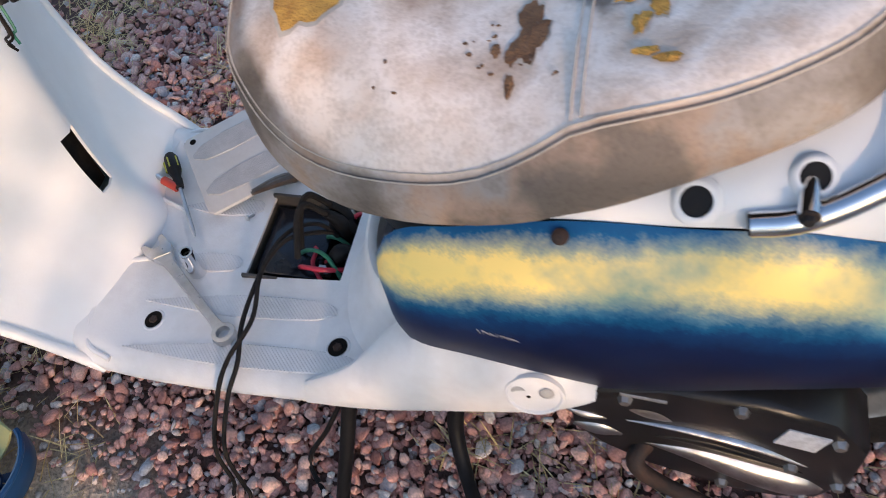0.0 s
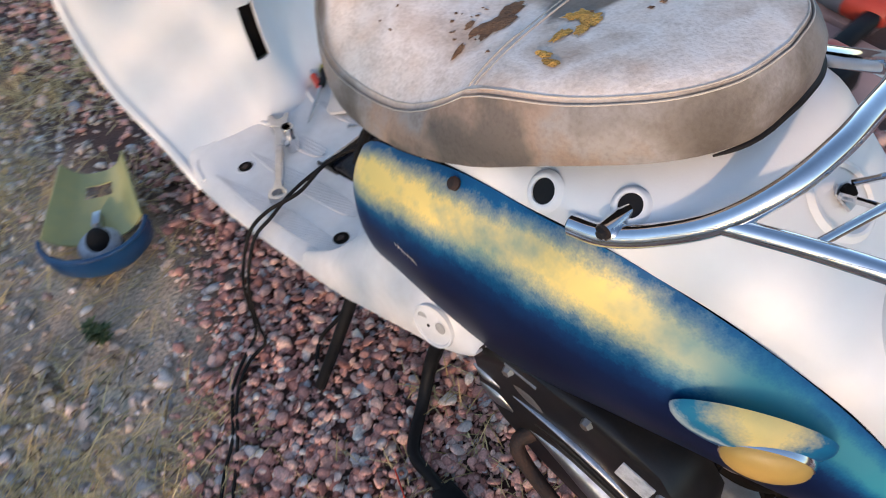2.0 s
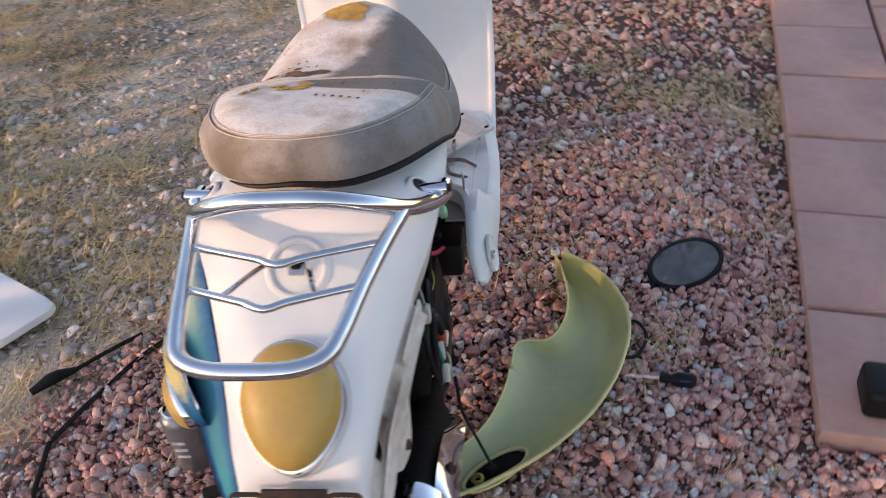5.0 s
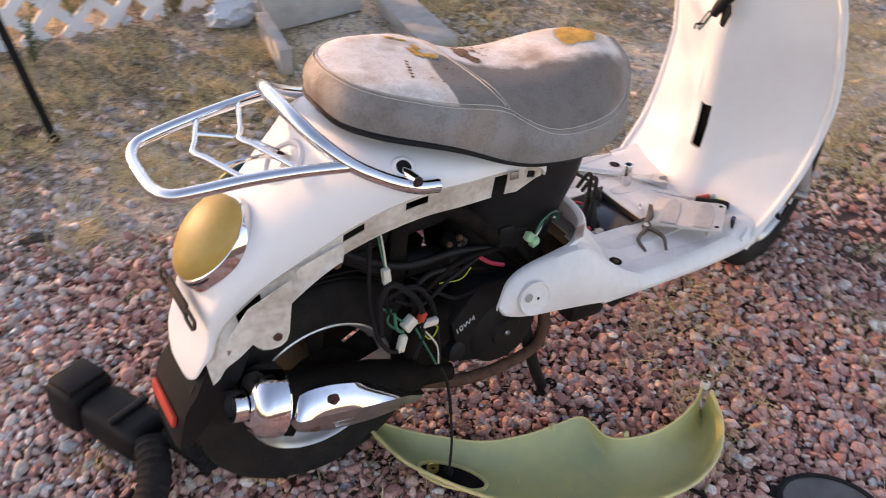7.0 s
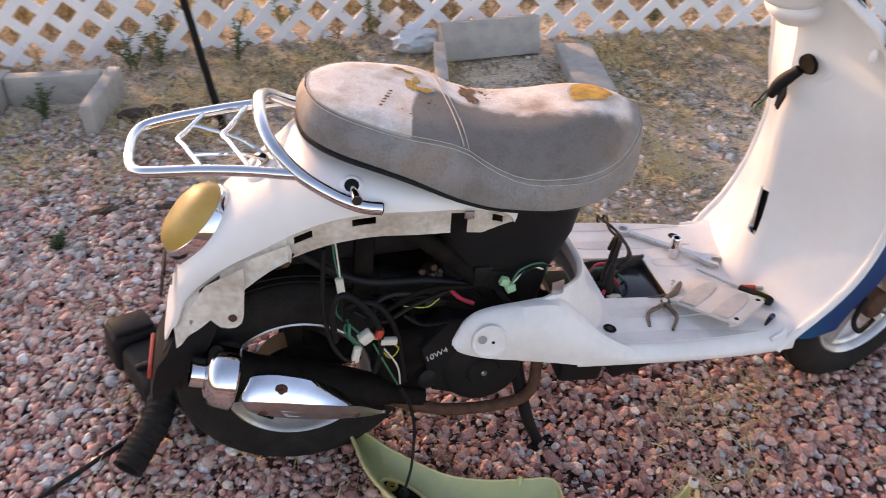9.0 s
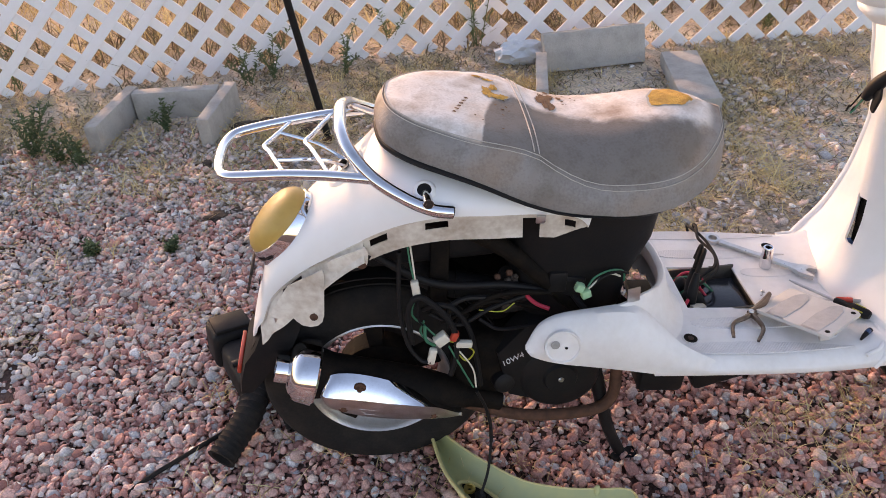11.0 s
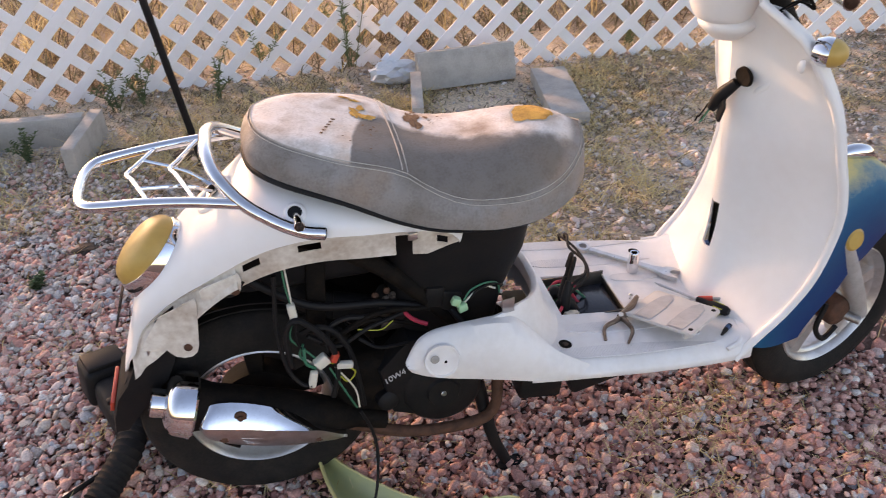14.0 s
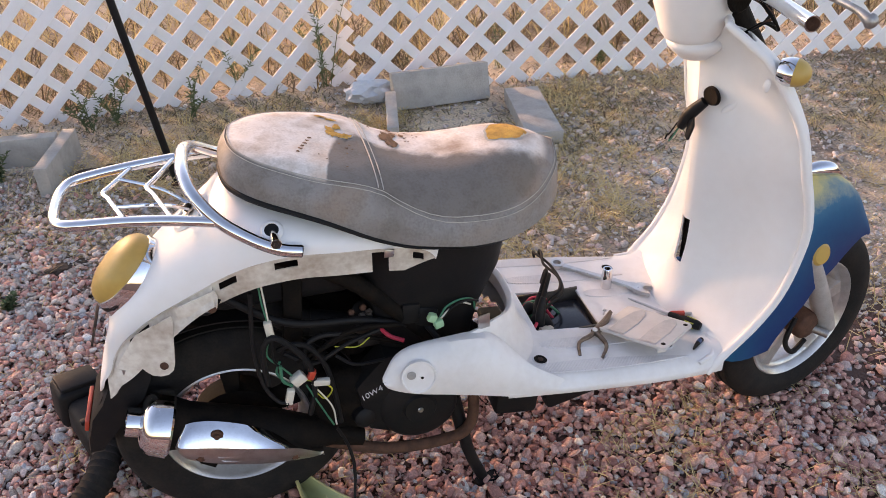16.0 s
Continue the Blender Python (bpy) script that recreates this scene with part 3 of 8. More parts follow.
# indicator in its pod on the panel
IM = frame_mat((-0.066, 0.170, 0.536), (0.87, 0.45, 0.22), (-0.42, 0.88, -0.22))
pod = part("indicator_pod", one(ellipse_dome, IM @ Matrix.Translation((0.020, -0.015, -0.022)), 0.078, 0.040, 0.027, 14, 56), INDM, panel, "yellow and teal sprayed indicator pod")
part("indicator_ring", one(lathe, [(0.038, -0.020), (0.0450, -0.010), (0.0450, 0.001), (0.0438, 0.004), (0.0415, 0.004)], IM @ Matrix.Translation((0, -0.003, 0)), 40, 0.76, caps=False), CHROME, pod, "chrome indicator ring")
part("indicator_lens", one(ellipse_dome, IM @ Matrix.Translation((0, -0.003, 0.003)), 0.0425, 0.0322, 0.019), LENS, pod, "amber-sprayed indicator lens")

# ---- seat: (x, half width, lower edge z, piping z, top z)
SEAT = [
    (0.053, 0.000, 0.788, 0.836, 0.844), (0.058, 0.044, 0.782, 0.836, 0.842), (0.073, 0.079, 0.778, 0.832, 0.839), (0.108, 0.118, 0.772, 0.825, 0.836),
    (0.157, 0.147, 0.761, 0.815, 0.828), (0.206, 0.164, 0.744, 0.802, 0.815), (0.269, 0.173, 0.711, 0.787, 0.797), (0.304, 0.171, 0.692, 0.770, 0.786),
    (0.342, 0.175, 0.679, 0.739, 0.773), (0.393, 0.175, 0.667, 0.710, 0.764), (0.452, 0.168, 0.654, 0.697, 0.763), (0.521, 0.151, 0.648, 0.691, 0.771),
    (0.580, 0.121, 0.651, 0.699, 0.773), (0.619, 0.087, 0.660, 0.717, 0.769), (0.644, 0.049, 0.668, 0.735, 0.761), (0.654, 0.000, 0.670, 0.749, 0.754),
]
SEAT_MID, SEAT_HALF = 0.3536, 0.3003


def seat_inset(x):
    """How far in the piping runs from the lower edge: more at the passenger's end."""
    return 0.832 + 0.131 * min(1.0, max(0.0, (x - 0.157) / 0.394))


def seat_point(a, s, lift=0.0):
    """a: the angle round the outline (0 at the nose, to the left); s: 0 centre line, 1 piping, 1 to 2 down the skirt."""
    c = math.cos(a)
    x = SEAT_MID + SEAT_HALF * c
    w, zl, zp, zt = lerp_table(SEAT, x)
    w = max(0.0, w) * (1 if math.sin(a) >= 0 else -1)
    core = min(max(x, 0.1665), 0.5406)
    b0 = seat_inset(x)
    if s <= 1:
        k = b0 * s
        xx, y = core + (x - core) * k, w * k
        w2, zl2, zp2, zt2 = lerp_table(SEAT, xx)
        n = 3.44 + 3.09 * max(0, min(1, (0.334 - xx) / 0.098))
        z = zp + (zt2 - zp) * (1 - s ** n)
        return Vector((xx, y, z + lift))
    t = s - 1
    b = b0 + 0.005 + (0.995 - b0) * math.sin(min(1, t * 1.5) * math.pi / 2)
    return Vector((core + (x - core) * b, w * b, zp + (zl - zp) * t))


SN, SS = 96, [0.0, 0.12, 0.25, 0.4, 0.52, 0.64, 0.75, 0.84, 0.91, 0.96, 0.985, 1.0, 1.012, 1.05, 1.15, 1.3, 1.5, 1.7, 1.85, 1.95, 2.0]


def seat_angle(i):
    t = i / SN * 2 * math.pi
    return t + 0.12 * math.sin(2 * t) * -1


seat_rows = [[seat_point(seat_angle(i), s) - (Vector((0, 0, 0.003)) if abs(s - 1) < 0.001 else Vector()) for s in SS[::-1]] for i in range(SN + 1)]
bm = bmesh.new()
grid(bm, seat_rows)
bmesh.ops.remove_doubles(bm, verts=bm.verts, dist=1e-5)
bmesh.ops.recalc_face_normals(bm, faces=bm.faces)
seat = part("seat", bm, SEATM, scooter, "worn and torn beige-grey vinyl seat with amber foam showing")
part("seat_base", one(grid, [[seat_point(seat_angle(i), 1.97) * 1, seat_point(seat_angle(i), 1.97) + Vector((0, 0, -0.012)) - (seat_point(seat_angle(i), 2.0) - Vector((0.35, 0, seat_point(seat_angle(i), 2.0).z))) * 0.06, Vector((min(max(seat_point(seat_angle(i), 2).x, 0.2), 0.5), 0, seat_point(seat_angle(i), 1.99).z - 0.016))] for i in range(SN + 1)]), BLACK, seat, "black seat base")
# thin black tube added as the shade in the gap between seat and cowl
part("seat_gap_shade", tubes(([seat_point(seat_angle(i), 2.0) + Vector((0, 0, -0.0035)) for i in range(40, 75)], [0.001 + 0.0040 * math.sin(math.pi * k / 34) ** 0.7 for k in range(35)], 8, False)), BLACK, seat, "black strip drawn for the dark gap under the seat")
for s_off, rr in ((0.975, 0.0008), (1.035, 0.0008)):
    bm = bmesh.new()
    tube(bm, [seat_point(seat_angle(i), s_off, 0.0005) * 1 + Vector((0, 0, 0.0004)) for i in range(SN + 1)], rr, 5, False)
    part("stitching", bm, THREAD, seat, "pale stitched seam")


def seat_top(x, y, lift=0.0):
    """A place on the seat's top above (x, y)."""
    best = None
    for i in range(0, 181):
        a = i / 180 * math.pi
        c = math.cos(a)
        xo = SEAT_MID + SEAT_HALF * c
        w = max(1e-4, lerp_table(SEAT, xo)[0])
        core = min(max(xo, 0.1665), 0.5406)
        k = abs(y) / w
        if k > seat_inset(xo):
            continue
        xx = core + (xo - core) * k
        d = abs(xx - x)
        if best is None or d < best[0]:
            best = (d, a, k / seat_inset(xo))
    d, a, s = best
    p = seat_point(a if y >= 0 else -a, s)
    return Vector((x, y, p.z + lift))


# cross seam between the rider's and the passenger's part
for dx in (-0.004, 0.004):
    bm = bmesh.new()
    tube(bm, [seat_top(0.306 + dx - 0.004 * (abs(k) / 12) ** 2, k / 12 * 0.143, 0.0006) for k in range(-12, 13)], 0.0011, 5, False)
    part("stitching", bm, THREAD, seat, "pale stitched seam")


def tear(cx, cy, rx, ry, seed, rough=0.5, n=26, border=True, inside=None):
    """A torn hole: foam inside an uneven rim of pale frayed backing."""
    rnd = random.Random(seed)
    ph = [rnd.uniform(0, 6.28) for _ in range(4)]
    def rad(a):
        return 1 + rough * (0.20 * math.sin(2 * a + ph[0]) + 0.17 * math.sin(3 * a + ph[1]) + 0.13 * math.sin(5 * a + ph[2]) + 0.11 * math.sin(8 * a + ph[3]) + 0.09 * math.sin(13 * a + ph[0] * 2))
    for nm, k0, lift, mt, lab in (("frayed_edge", 1.12, 0.0007, THREAD, "pale frayed backing"), ("foam", 1.0, 0.0012, inside or FOAM, "foam showing through a tear")):
        if nm == "frayed_edge" and not border:
            continue
        bm = bmesh.new()
        rings = [[seat_top(cx + rx * f * k0 * rad(a) * math.cos(a), cy + ry * f * k0 * rad(a) * math.sin(a), lift + (0.0006 * (1 - f) if nm == "foam" else -0.0002)) for a in (2 * math.pi * j / n for j in range(n))] for f in (1.0, 0.82, 0.5, 0.15, 0.0)]
        grid(bm, rings, close=True)
        bmesh.ops.recalc_face_normals(bm, faces=bm.faces)
        if sum(f.normal.z for f in bm.faces) < 0:
            bmesh.ops.reverse_faces(bm, faces=bm.faces)
        part(nm, bm, mt, seat, lab)


tear(0.560, 0.012, 0.032, 0.042, 3, 0.6)
tear(0.350, 0.044, 0.014, 0.032, 5, 0.8, 34, True, DEEP)
tear(0.362, 0.066, 0.007, 0.014, 62, 0.7, 16, False, DEEP)
tear(0.361, 0.100, 0.004, 0.011, 61, 0.7, 14, False, DEEP)
tear(0.378, 0.063, 0.004, 0.008, 63, 0.6, 12, False, DEEP)
tear(0.268, 0.024, 0.013, 0.012, 8, 0.9, 30)
tear(0.250, 0.034, 0.010, 0.020, 81, 0.9, 30)
tear(0.262, 0.060, 0.006, 0.014, 82, 0.9, 20)
tear(0.256, 0.093, 0.010, 0.005, 9, 0.6, 14, False)
tear(0.239, 0.103, 0.011, 0.005, 10, 0.6, 14, False)
for k in range(6):
    tear(0.208 - 0.005 * k, -0.004 - 0.012 * k, 0.0035, 0.0028, 90 + k, 0.8, 10, False, DEEP)
rnd = random.Random(4)
for k in range(26):
    x, y = rnd.choice(((0.36, 0.07), (0.40, 0.05), (0.25, -0.03), (0.23, -0.07), (0.47, 0.08), (0.33, 0.04)))
    tear(x + rnd.gauss(0, 0.02), y + rnd.gauss(0, 0.02), rnd.uniform(0.001, 0.003), rnd.uniform(0.001, 0.0025), 20 + k, 0.6, 9, False, DEEP)

# ---- chrome rear rack
rack = part("rack_hoop", tubes(([(0.163, s * 0.167, 0.697) for s in (-1,)] + [(0.130, -0.165, 0.705), (0.090, -0.152, 0.722), (0.045, -0.130, 0.750), (0.012, -0.095, 0.782), (-0.002, -0.050, 0.800), (-0.004, 0, 0.803), (-0.002, 0.050, 0.800), (0.012, 0.095, 0.782), (0.045, 0.130, 0.750), (0.090, 0.152, 0.722), (0.130, 0.165, 0.705), (0.163, 0.167, 0.697)], 0.0110, 16)), CHROME, scooter, "chrome luggage rack hoop")
part("rack_rail", tubes(([(0.045, -0.130, 0.750), (-0.026, -0.114, 0.756), (-0.098, -0.099, 0.758), (-0.165, -0.086, 0.756), (-0.196, -0.074, 0.754), (-0.210, -0.045, 0.752), (-0.213, 0, 0.752), (-0.210, 0.045, 0.752), (-0.196, 0.074, 0.754), (-0.165, 0.086, 0.756), (-0.098, 0.099, 0.758), (-0.026, 0.114, 0.756), (0.045, 0.130, 0.750)], 0.0092, 16)), CHROME, rack, "chrome luggage rack rail")
for x, w, vx in ((-0.026, 0.111, -0.068), (-0.098, 0.096, -0.137)):
    part("rack_slat", tubes(([(x, -w, 0.757), (vx + 0.010, -0.022, 0.762), (vx + 0.002, -0.008, 0.762), (vx, 0, 0.762), (vx + 0.002, 0.008, 0.762), (vx + 0.010, 0.022, 0.762), (x, w, 0.757)], 0.0045, 10, False)), CHROME, rack)
for s in (-1, 1):
    part("rack_stay", tubes(([(-0.115, s * 0.05, 0.760), (-0.05, s * 0.028, 0.742), (-0.008, s * 0.010, 0.717)], 0.0035, 8)), CHROME, rack)
    # flat black disc stands for the shaded bore of the open tube
    part("end_cap", one(lathe, [(0.0001, 0.0010), (0.0086, 0.0010), (0.0100, -0.001)], axis_to((0.1640, s * 0.1671, 0.6967), (1, s * 0.06, -0.24)), 16), BLACK, rack, "dark open tube end")
    part("rack_peg", tubes(([(0.122, s * 0.118, 0.7175), (0.1252, s * 0.1725, 0.7195)], 0.0088, 18, False)), CHROME, rack, "chrome mounting peg of the rack")
    part("rack_bolt", one(lathe, [(0.0001, 0.006), (0.0046, 0.006), (0.0052, 0.005), (0.0052, 0.0015), (0.0084, 0.0012), (0.0086, -0.001)], axis_to((0.1252, s * 0.1725, 0.7195), (0.05, s * 1.0, 0.03)), 6), BRACKET, rack, "dull hexagon bolt")
part("rack_foot", one(slab, [(-0.010, -0.009), (0.010, -0.010), (0.014, 0), (0.010, 0.010), (-0.010, 0.009)], 0.003, frame_mat((-0.010, 0, 0.708), (0.79, 0, 0.6), (-0.6, 0, 0.79))), STEEL, rack)
part("boss", one(lathe, [(0.030, 0.0005), (0.033, 0.0035), (0.036, 0.0035), (0.041, -0.001)], axis_to((-0.008, 0, 0.7045), (-0.6, 0, 0.79)), 36, caps=False), WHITE, cowl, "low round boss of the cowl")
part("rack_bolt", one(lathe, [(0.0001, 0.012), (0.007, 0.012), (0.008, 0.009), (0.008, 0)], axis_to((-0.006, 0, 0.708), (-0.5, 0, 0.8)), 6), GRIME_SHADE, rack)

# ---- tail lamp: egg-shaped, its narrow end below
TM = frame_mat((-0.1374, 0, 0.6085), (0.808, 0, 0.589), (-0.589, 0, 0.808))


def egg(bm, prof, m, b, seg=56):
    rows = []
    for r, h in prof:
        rows.append([m @ Vector((r * math.cos(q), r * b * math.sin(q) * (1 + 0.11 * math.cos(q) + 0.05 * math.sin(q) ** 2), h + 0.008 * math.cos(q) * r / 0.07)) for q in (2 * math.pi * k / seg for k in range(seg))])
    grid(bm, rows, close=True, flip=True)
    bmesh.ops.remove_doubles(bm, verts=bm.verts, dist=1e-6)
    bmesh.ops.recalc_face_normals(bm, faces=bm.faces)
    return bm


tail = part("tail_lamp_ring", one(egg, [(0.070, -0.034), (0.0815, -0.026), (0.0803, -0.016), (0.0775, -0.003), (0.0755, 0.002), (0.0725, 0.003), (0.070, -0.004)], TM, 0.775), CHROME, scooter, "chrome tail lamp surround")
LM = TM
part("tail_lamp_lens", one(egg, [(0.0732 * math.cos(q) ** 0.8, 0.038 * math.sin(q) ** 0.9) for q in (math.pi / 2 * k / 14 for k in range(14))] + [(0.0001, 0.038)], LM, 0.775), LENS, tail, "amber-sprayed tail lamp lens")
for s in (-1, 1):
    part("lens_screw", one(lathe, [(0.0001, 0.002), (0.0045, 0.001), (0.006, -0.004)], LM @ Matrix.Translation((0.003, s * 0.0430, 0.0200)) @ pose(0, 0, 0, -s * 50, 0, 0), 10), RUST, tail)

# plate bracket and the hole in the tail
bm = bmesh.new()
BM = frame_mat((-0.200, 0, 0.524), (0, -1, 0), (-0.93, 0, 0.36))
box(bm, BM @ Vector((0, 0, 0.003)), (0.078, 0.020, 0.005), 0.001, BM.to_3x3().to_4x4())
for s in (-1, 1):
    pts = []
    cx = s * 0.058
    rows = [[BM @ Vector((cx + r[0] * math.copysign(0.012, math.cos(a)) * (abs(math.cos(a)) > 1e-6) + r[1] * math.cos(a), -0.004 + r[1] * math.sin(a), z)) for r, z in (((1, 0.0095), 0.005), ((1, 0.0052), 0.005), ((1, 0.0052), 0.001), ((1, 0.0095), 0.001), ((1, 0.0095), 0.005))] for a in (2 * math.pi * k / 28 for k in range(29))]
    grid(bm, rows)
bmesh.ops.recalc_face_normals(bm, faces=bm.faces)
part("plate_bracket", bm, BRACKET, scooter, "rust-speckled black number plate bracket")
# no real opening: a black disc is its shade
part("tail_hole", one(lathe, [(0.0001, 0.002), (0.008, 0.002), (0.009, 0.0)], axis_to((-0.196, 0, 0.486), (-0.95, 0, 0.25)), 18), BLACK, scooter)

# ---- floorboard: its surface falls slightly towards the front
def floor_z(x):
    return 0.363 - 0.132 * (x - 0.584)


def floor_half(x):
    return lerp_table([(0.27, 0.205), (0.33, 0.217), (0.45, 0.222), (0.60, 0.224), (0.75, 0.222), (0.86, 0.216), (0.95, 0.205), (1.0, 0.196)], x)[0]


FX = [0.50 + 0.01 * i for i in range(47)]
FY = [-1, -0.995, -0.985, -0.965, -0.93, -0.88, -0.8, -0.7, -0.55, -0.43, -0.36, -0.30, -0.2, -0.1, 0]
FY = FY + [-y for y in FY[-2::-1]]
frows = []
for x in FX:
    w = floor_half(x)
    row = [Vector((x, -w * 0.985, floor_z(x) - 0.034)), Vector((x, -w * 0.998, floor_z(x) - 0.029))]
    for y in FY:
        e = max(0.0, abs(y) - 0.86) / 0.14
        up = 0.022 * max(0, (x - 0.89) / 0.07) ** 2
        row.append(Vector((x, y * w, floor_z(x) - 0.020 * e ** 2.2 + up * (1 if abs(y) < 0.9 else 0.9))))
    row += [Vector((x, w * 0.998, floor_z(x) - 0.029)), Vector((x, w * 0.985, floor_z(x) - 0.034))]
    frows.append(row)
floorb = part("floorboard", shell(frows, 0.004, skip=lambda i, j: 0.605 < FX[i] + 0.005 < 0.752 and 0.30 > abs((frows[i][j].y + frows[i][j + 1].y) / 2) / floor_half(FX[i]) or FX[i] + 0.005 < 0.562 - 3.2 * ((frows[i][j].y + frows[i][j + 1].y) / 2) ** 2), FLOORW, scooter, "scuffed white floorboard with tread strips")

# raised tread strips, pointed at the rear
for s in (-1, 1):
    for y0, xa, xb, hw in ((0.185, 0.550, 0.890, 0.0175), (0.114, 0.600, 0.885, 0.0175), (0.048, 0.762, 0.890, 0.016)):
        rows = []
        for i in range(25):
            t = i / 24
            x = xa + (xb - xa) * t
            h = hw * min(1.0, t / 0.10 + 0.15) ** 0.5 * (0.72 + 0.28 * math.sin(min(1.0, t / 0.4) * math.pi / 2)) * (1 - max(0.0, (t - 0.4) / 0.6) ** 1.7)
            h = max(h, 0.001)
            yy = s * y0
            rows.append([Vector((x, yy + h * k, floor_z(x) + z + 0.006 * max(0, (x - 0.89) / 0.02) * 0.3)) for k, z in ((-1, 0.0), (-0.9, 0.0016), (0.9, 0.0016), (1, 0.0))])
        part("tread_strip", one(grid, rows), TREAD, floorb, "fine-ribbed grey tread strip", smooth=False)
# bead round the raised part of the floor
for s in (-1, 1):
    part("floor_bead", tubes(([(0.905, s * 0.203, floor_z(0.905) - 0.006), (0.940, s * 0.188, floor_z(0.94) + 0.006), (0.953, s * 0.138, floor_z(0.953) + 0.015), (0.957, s * 0.088, floor_z(0.957) + 0.016), (0.948, s * 0.062, floor_z(0.948) + 0.012), (0.888, s * 0.040, floor_z(0.888) - 0.001)], 0.0042, 8)), FLOORW, floorb)
# the sockets of the floor bolts
for x, y in ((0.584, 0.163), (0.584, -0.158), (0.860, 0.143), (0.860, -0.143)):
    b0 = part("bolt_socket", one(lathe, [(0.0001, 0.0006), (0.0125, 0.0006), (0.0135, 0.0014), (0.0150, 0.0016), (0.0175, -0.001)], Matrix.Translation((x, y, floor_z(x))) @ pose(0, 0, 0, 0, 7.5, 0), 26), FLOORW, floorb, "round bolt socket")
    # near-black disc in place of depth, as the shade of the recess
    part("socket_shade", one(lathe, [(0.0001, 0.0010), (0.0118, 0.0010), (0.0128, 0.0016)], Matrix.Translation((x, y, floor_z(x))) @ pose(0, 0, 0, 0, 7.5, 0), 24), GRIME_SHADE, b0, "dark disc standing for the shade in the socket")
    part("bolt", one(lathe, [(0.0001, 0.0035), (0.0050, 0.0035), (0.0062, 0.0022), (0.0064, 0.001)], Matrix.Translation((x, y, floor_z(x))) @ pose(0, 0, 0, 0, 7.5, 0), 6), BRACKET, b0)

# rear wings of the floorboard with the round peg covers
for s in (-1, 1):
    rows = []
    for i in range(49):
        t = i / 48
        x = 0.272 + 0.34 * t
        top = lerp_table([(0.272, 0.425), (0.285, 0.445), (0.300, 0.462), (0.329, 0.474), (0.40, 0.476), (0.45, 0.472), (0.48, 0.460), (0.51, 0.432), (0.54, 0.402), (0.57, 0.380), (0.612, floor_z(0.612) - 0.004)], x)[0]
        low = lerp_table([(0.272, 0.418), (0.280, 0.404), (0.33, 0.388), (0.383, 0.376), (0.45, 0.358), (0.522, floor_z(0.522) - 0.033), (0.612, floor_z(0.612) - 0.034)], x)[0]
        w = floor_half(x) + 0.0012 * min(1.0, max(0.0, (0.612 - x) / 0.03))
        inn = lerp_table([(0.272, 0.19), (0.30, 0.178), (0.40, 0.17), (0.48, 0.162), (0.505, 0.166), (0.53, 0.182), (0.55, 0.195), (0.58, 0.202), (0.612, 0.206)], x)[0]
        rows.append([Vector((x, s * y, z)) for y, z in ((inn, top - 0.014), (inn, top - 0.003), (inn + 0.005, top), (max(0.190, inn + 0.007), top - 0.001), (w - 0.009, top - 0.24 * (top - low)), (w - 0.002, (top + low) / 2 - 0.002), (w, low + min(0.016, 0.3 * (top - low))), (w - 0.003, low + 0.003), (w - 0.01, low))])
    wing = part("floorboard_wing", shell(rows, 0.003, flip=s > 0), FLOORW, scooter, "scuffed white rear end of the floorboard")
    pc = part("peg_cover", one(lathe, [(0.0001, 0.0010), (0.0275, 0.0010), (0.0290, 0.0030), (0.0315, 0.0030), (0.0325, -0.002)], axis_to((0.333, s * 0.2165, 0.4315), (-0.06, s * 0.96, 0.22)), 36), FLOORW, wing, "round white peg cover")
    for dx, dz, rr, dm in ((-0.013, 0.006, 0.0065, CONCRETE), (0.006, -0.002, 0.0022, GRIME_SHADE)) + (((0.017, 0.005, 0.0075, CONCRETE),) if s > 0 else ()):
        part("dimple", one(lathe, [(0.0001, 0.0030), (rr, 0.0030), (rr * 1.25, 0.002)], axis_to((0.333 + dx, s * (0.2165 - dz * 0.23), 0.4315 + dz), (-0.06, s * 0.96, 0.22)), 14), dm, pc)

# rim of the body round the seat bucket, falling to the floor in front
rp = smooth_path([(0.420, -0.178, 0.470), (0.460, -0.166, 0.472), (0.496, -0.138, 0.463), (0.534, -0.104, 0.451), (0.557, -0.056, 0.444), (0.563, 0, 0.442), (0.557, 0.056, 0.444), (0.534, 0.104, 0.451), (0.496, 0.138, 0.463), (0.460, 0.166, 0.472), (0.420, 0.178, 0.470)], 8)
rows = []
for i, p in enumerate(rp):
    t = rp[min(i + 1, len(rp) - 1)] - rp[max(i - 1, 0)]
    d = Vector((t.y, -t.x, 0)).normalized()
    reach = 0.030 + 0.026 * min(1.0, abs(p.y) / 0.13)
    e = p + d * reach
    e.y = max(-0.2175, min(0.2175, e.y))
    e.z = floor_z(e.x) + 0.0015 - (0.010 if abs(e.y) > 0.205 else 0.0)
    top = p + d * 0.005 + Vector((0, 0, -0.001))
    knee = Vector((p.x * 0.62 + e.x * 0.38, p.y * 0.62 + e.y * 0.38, e.z * 0.85 + p.z * 0.15))
    rows.append([p - d * 0.010 + Vector((0, 0, -0.030)), p - d * 0.009 + Vector((0, 0, -0.003)), p - d * 0.004 + Vector((0, 0, 0.002)), p + d * 0.001 + Vector((0, 0, 0.0025))] + [top * (1 - q) ** 2 + knee * 2 * q * (1 - q) + e * q * q for q in (k / 8 for k in range(9))])
part("front_rim", shell(rows, 0.002, ref=(0.40, 0, 0.25)), FLOORW, scooter, "white rim of the body round the seat bucket")

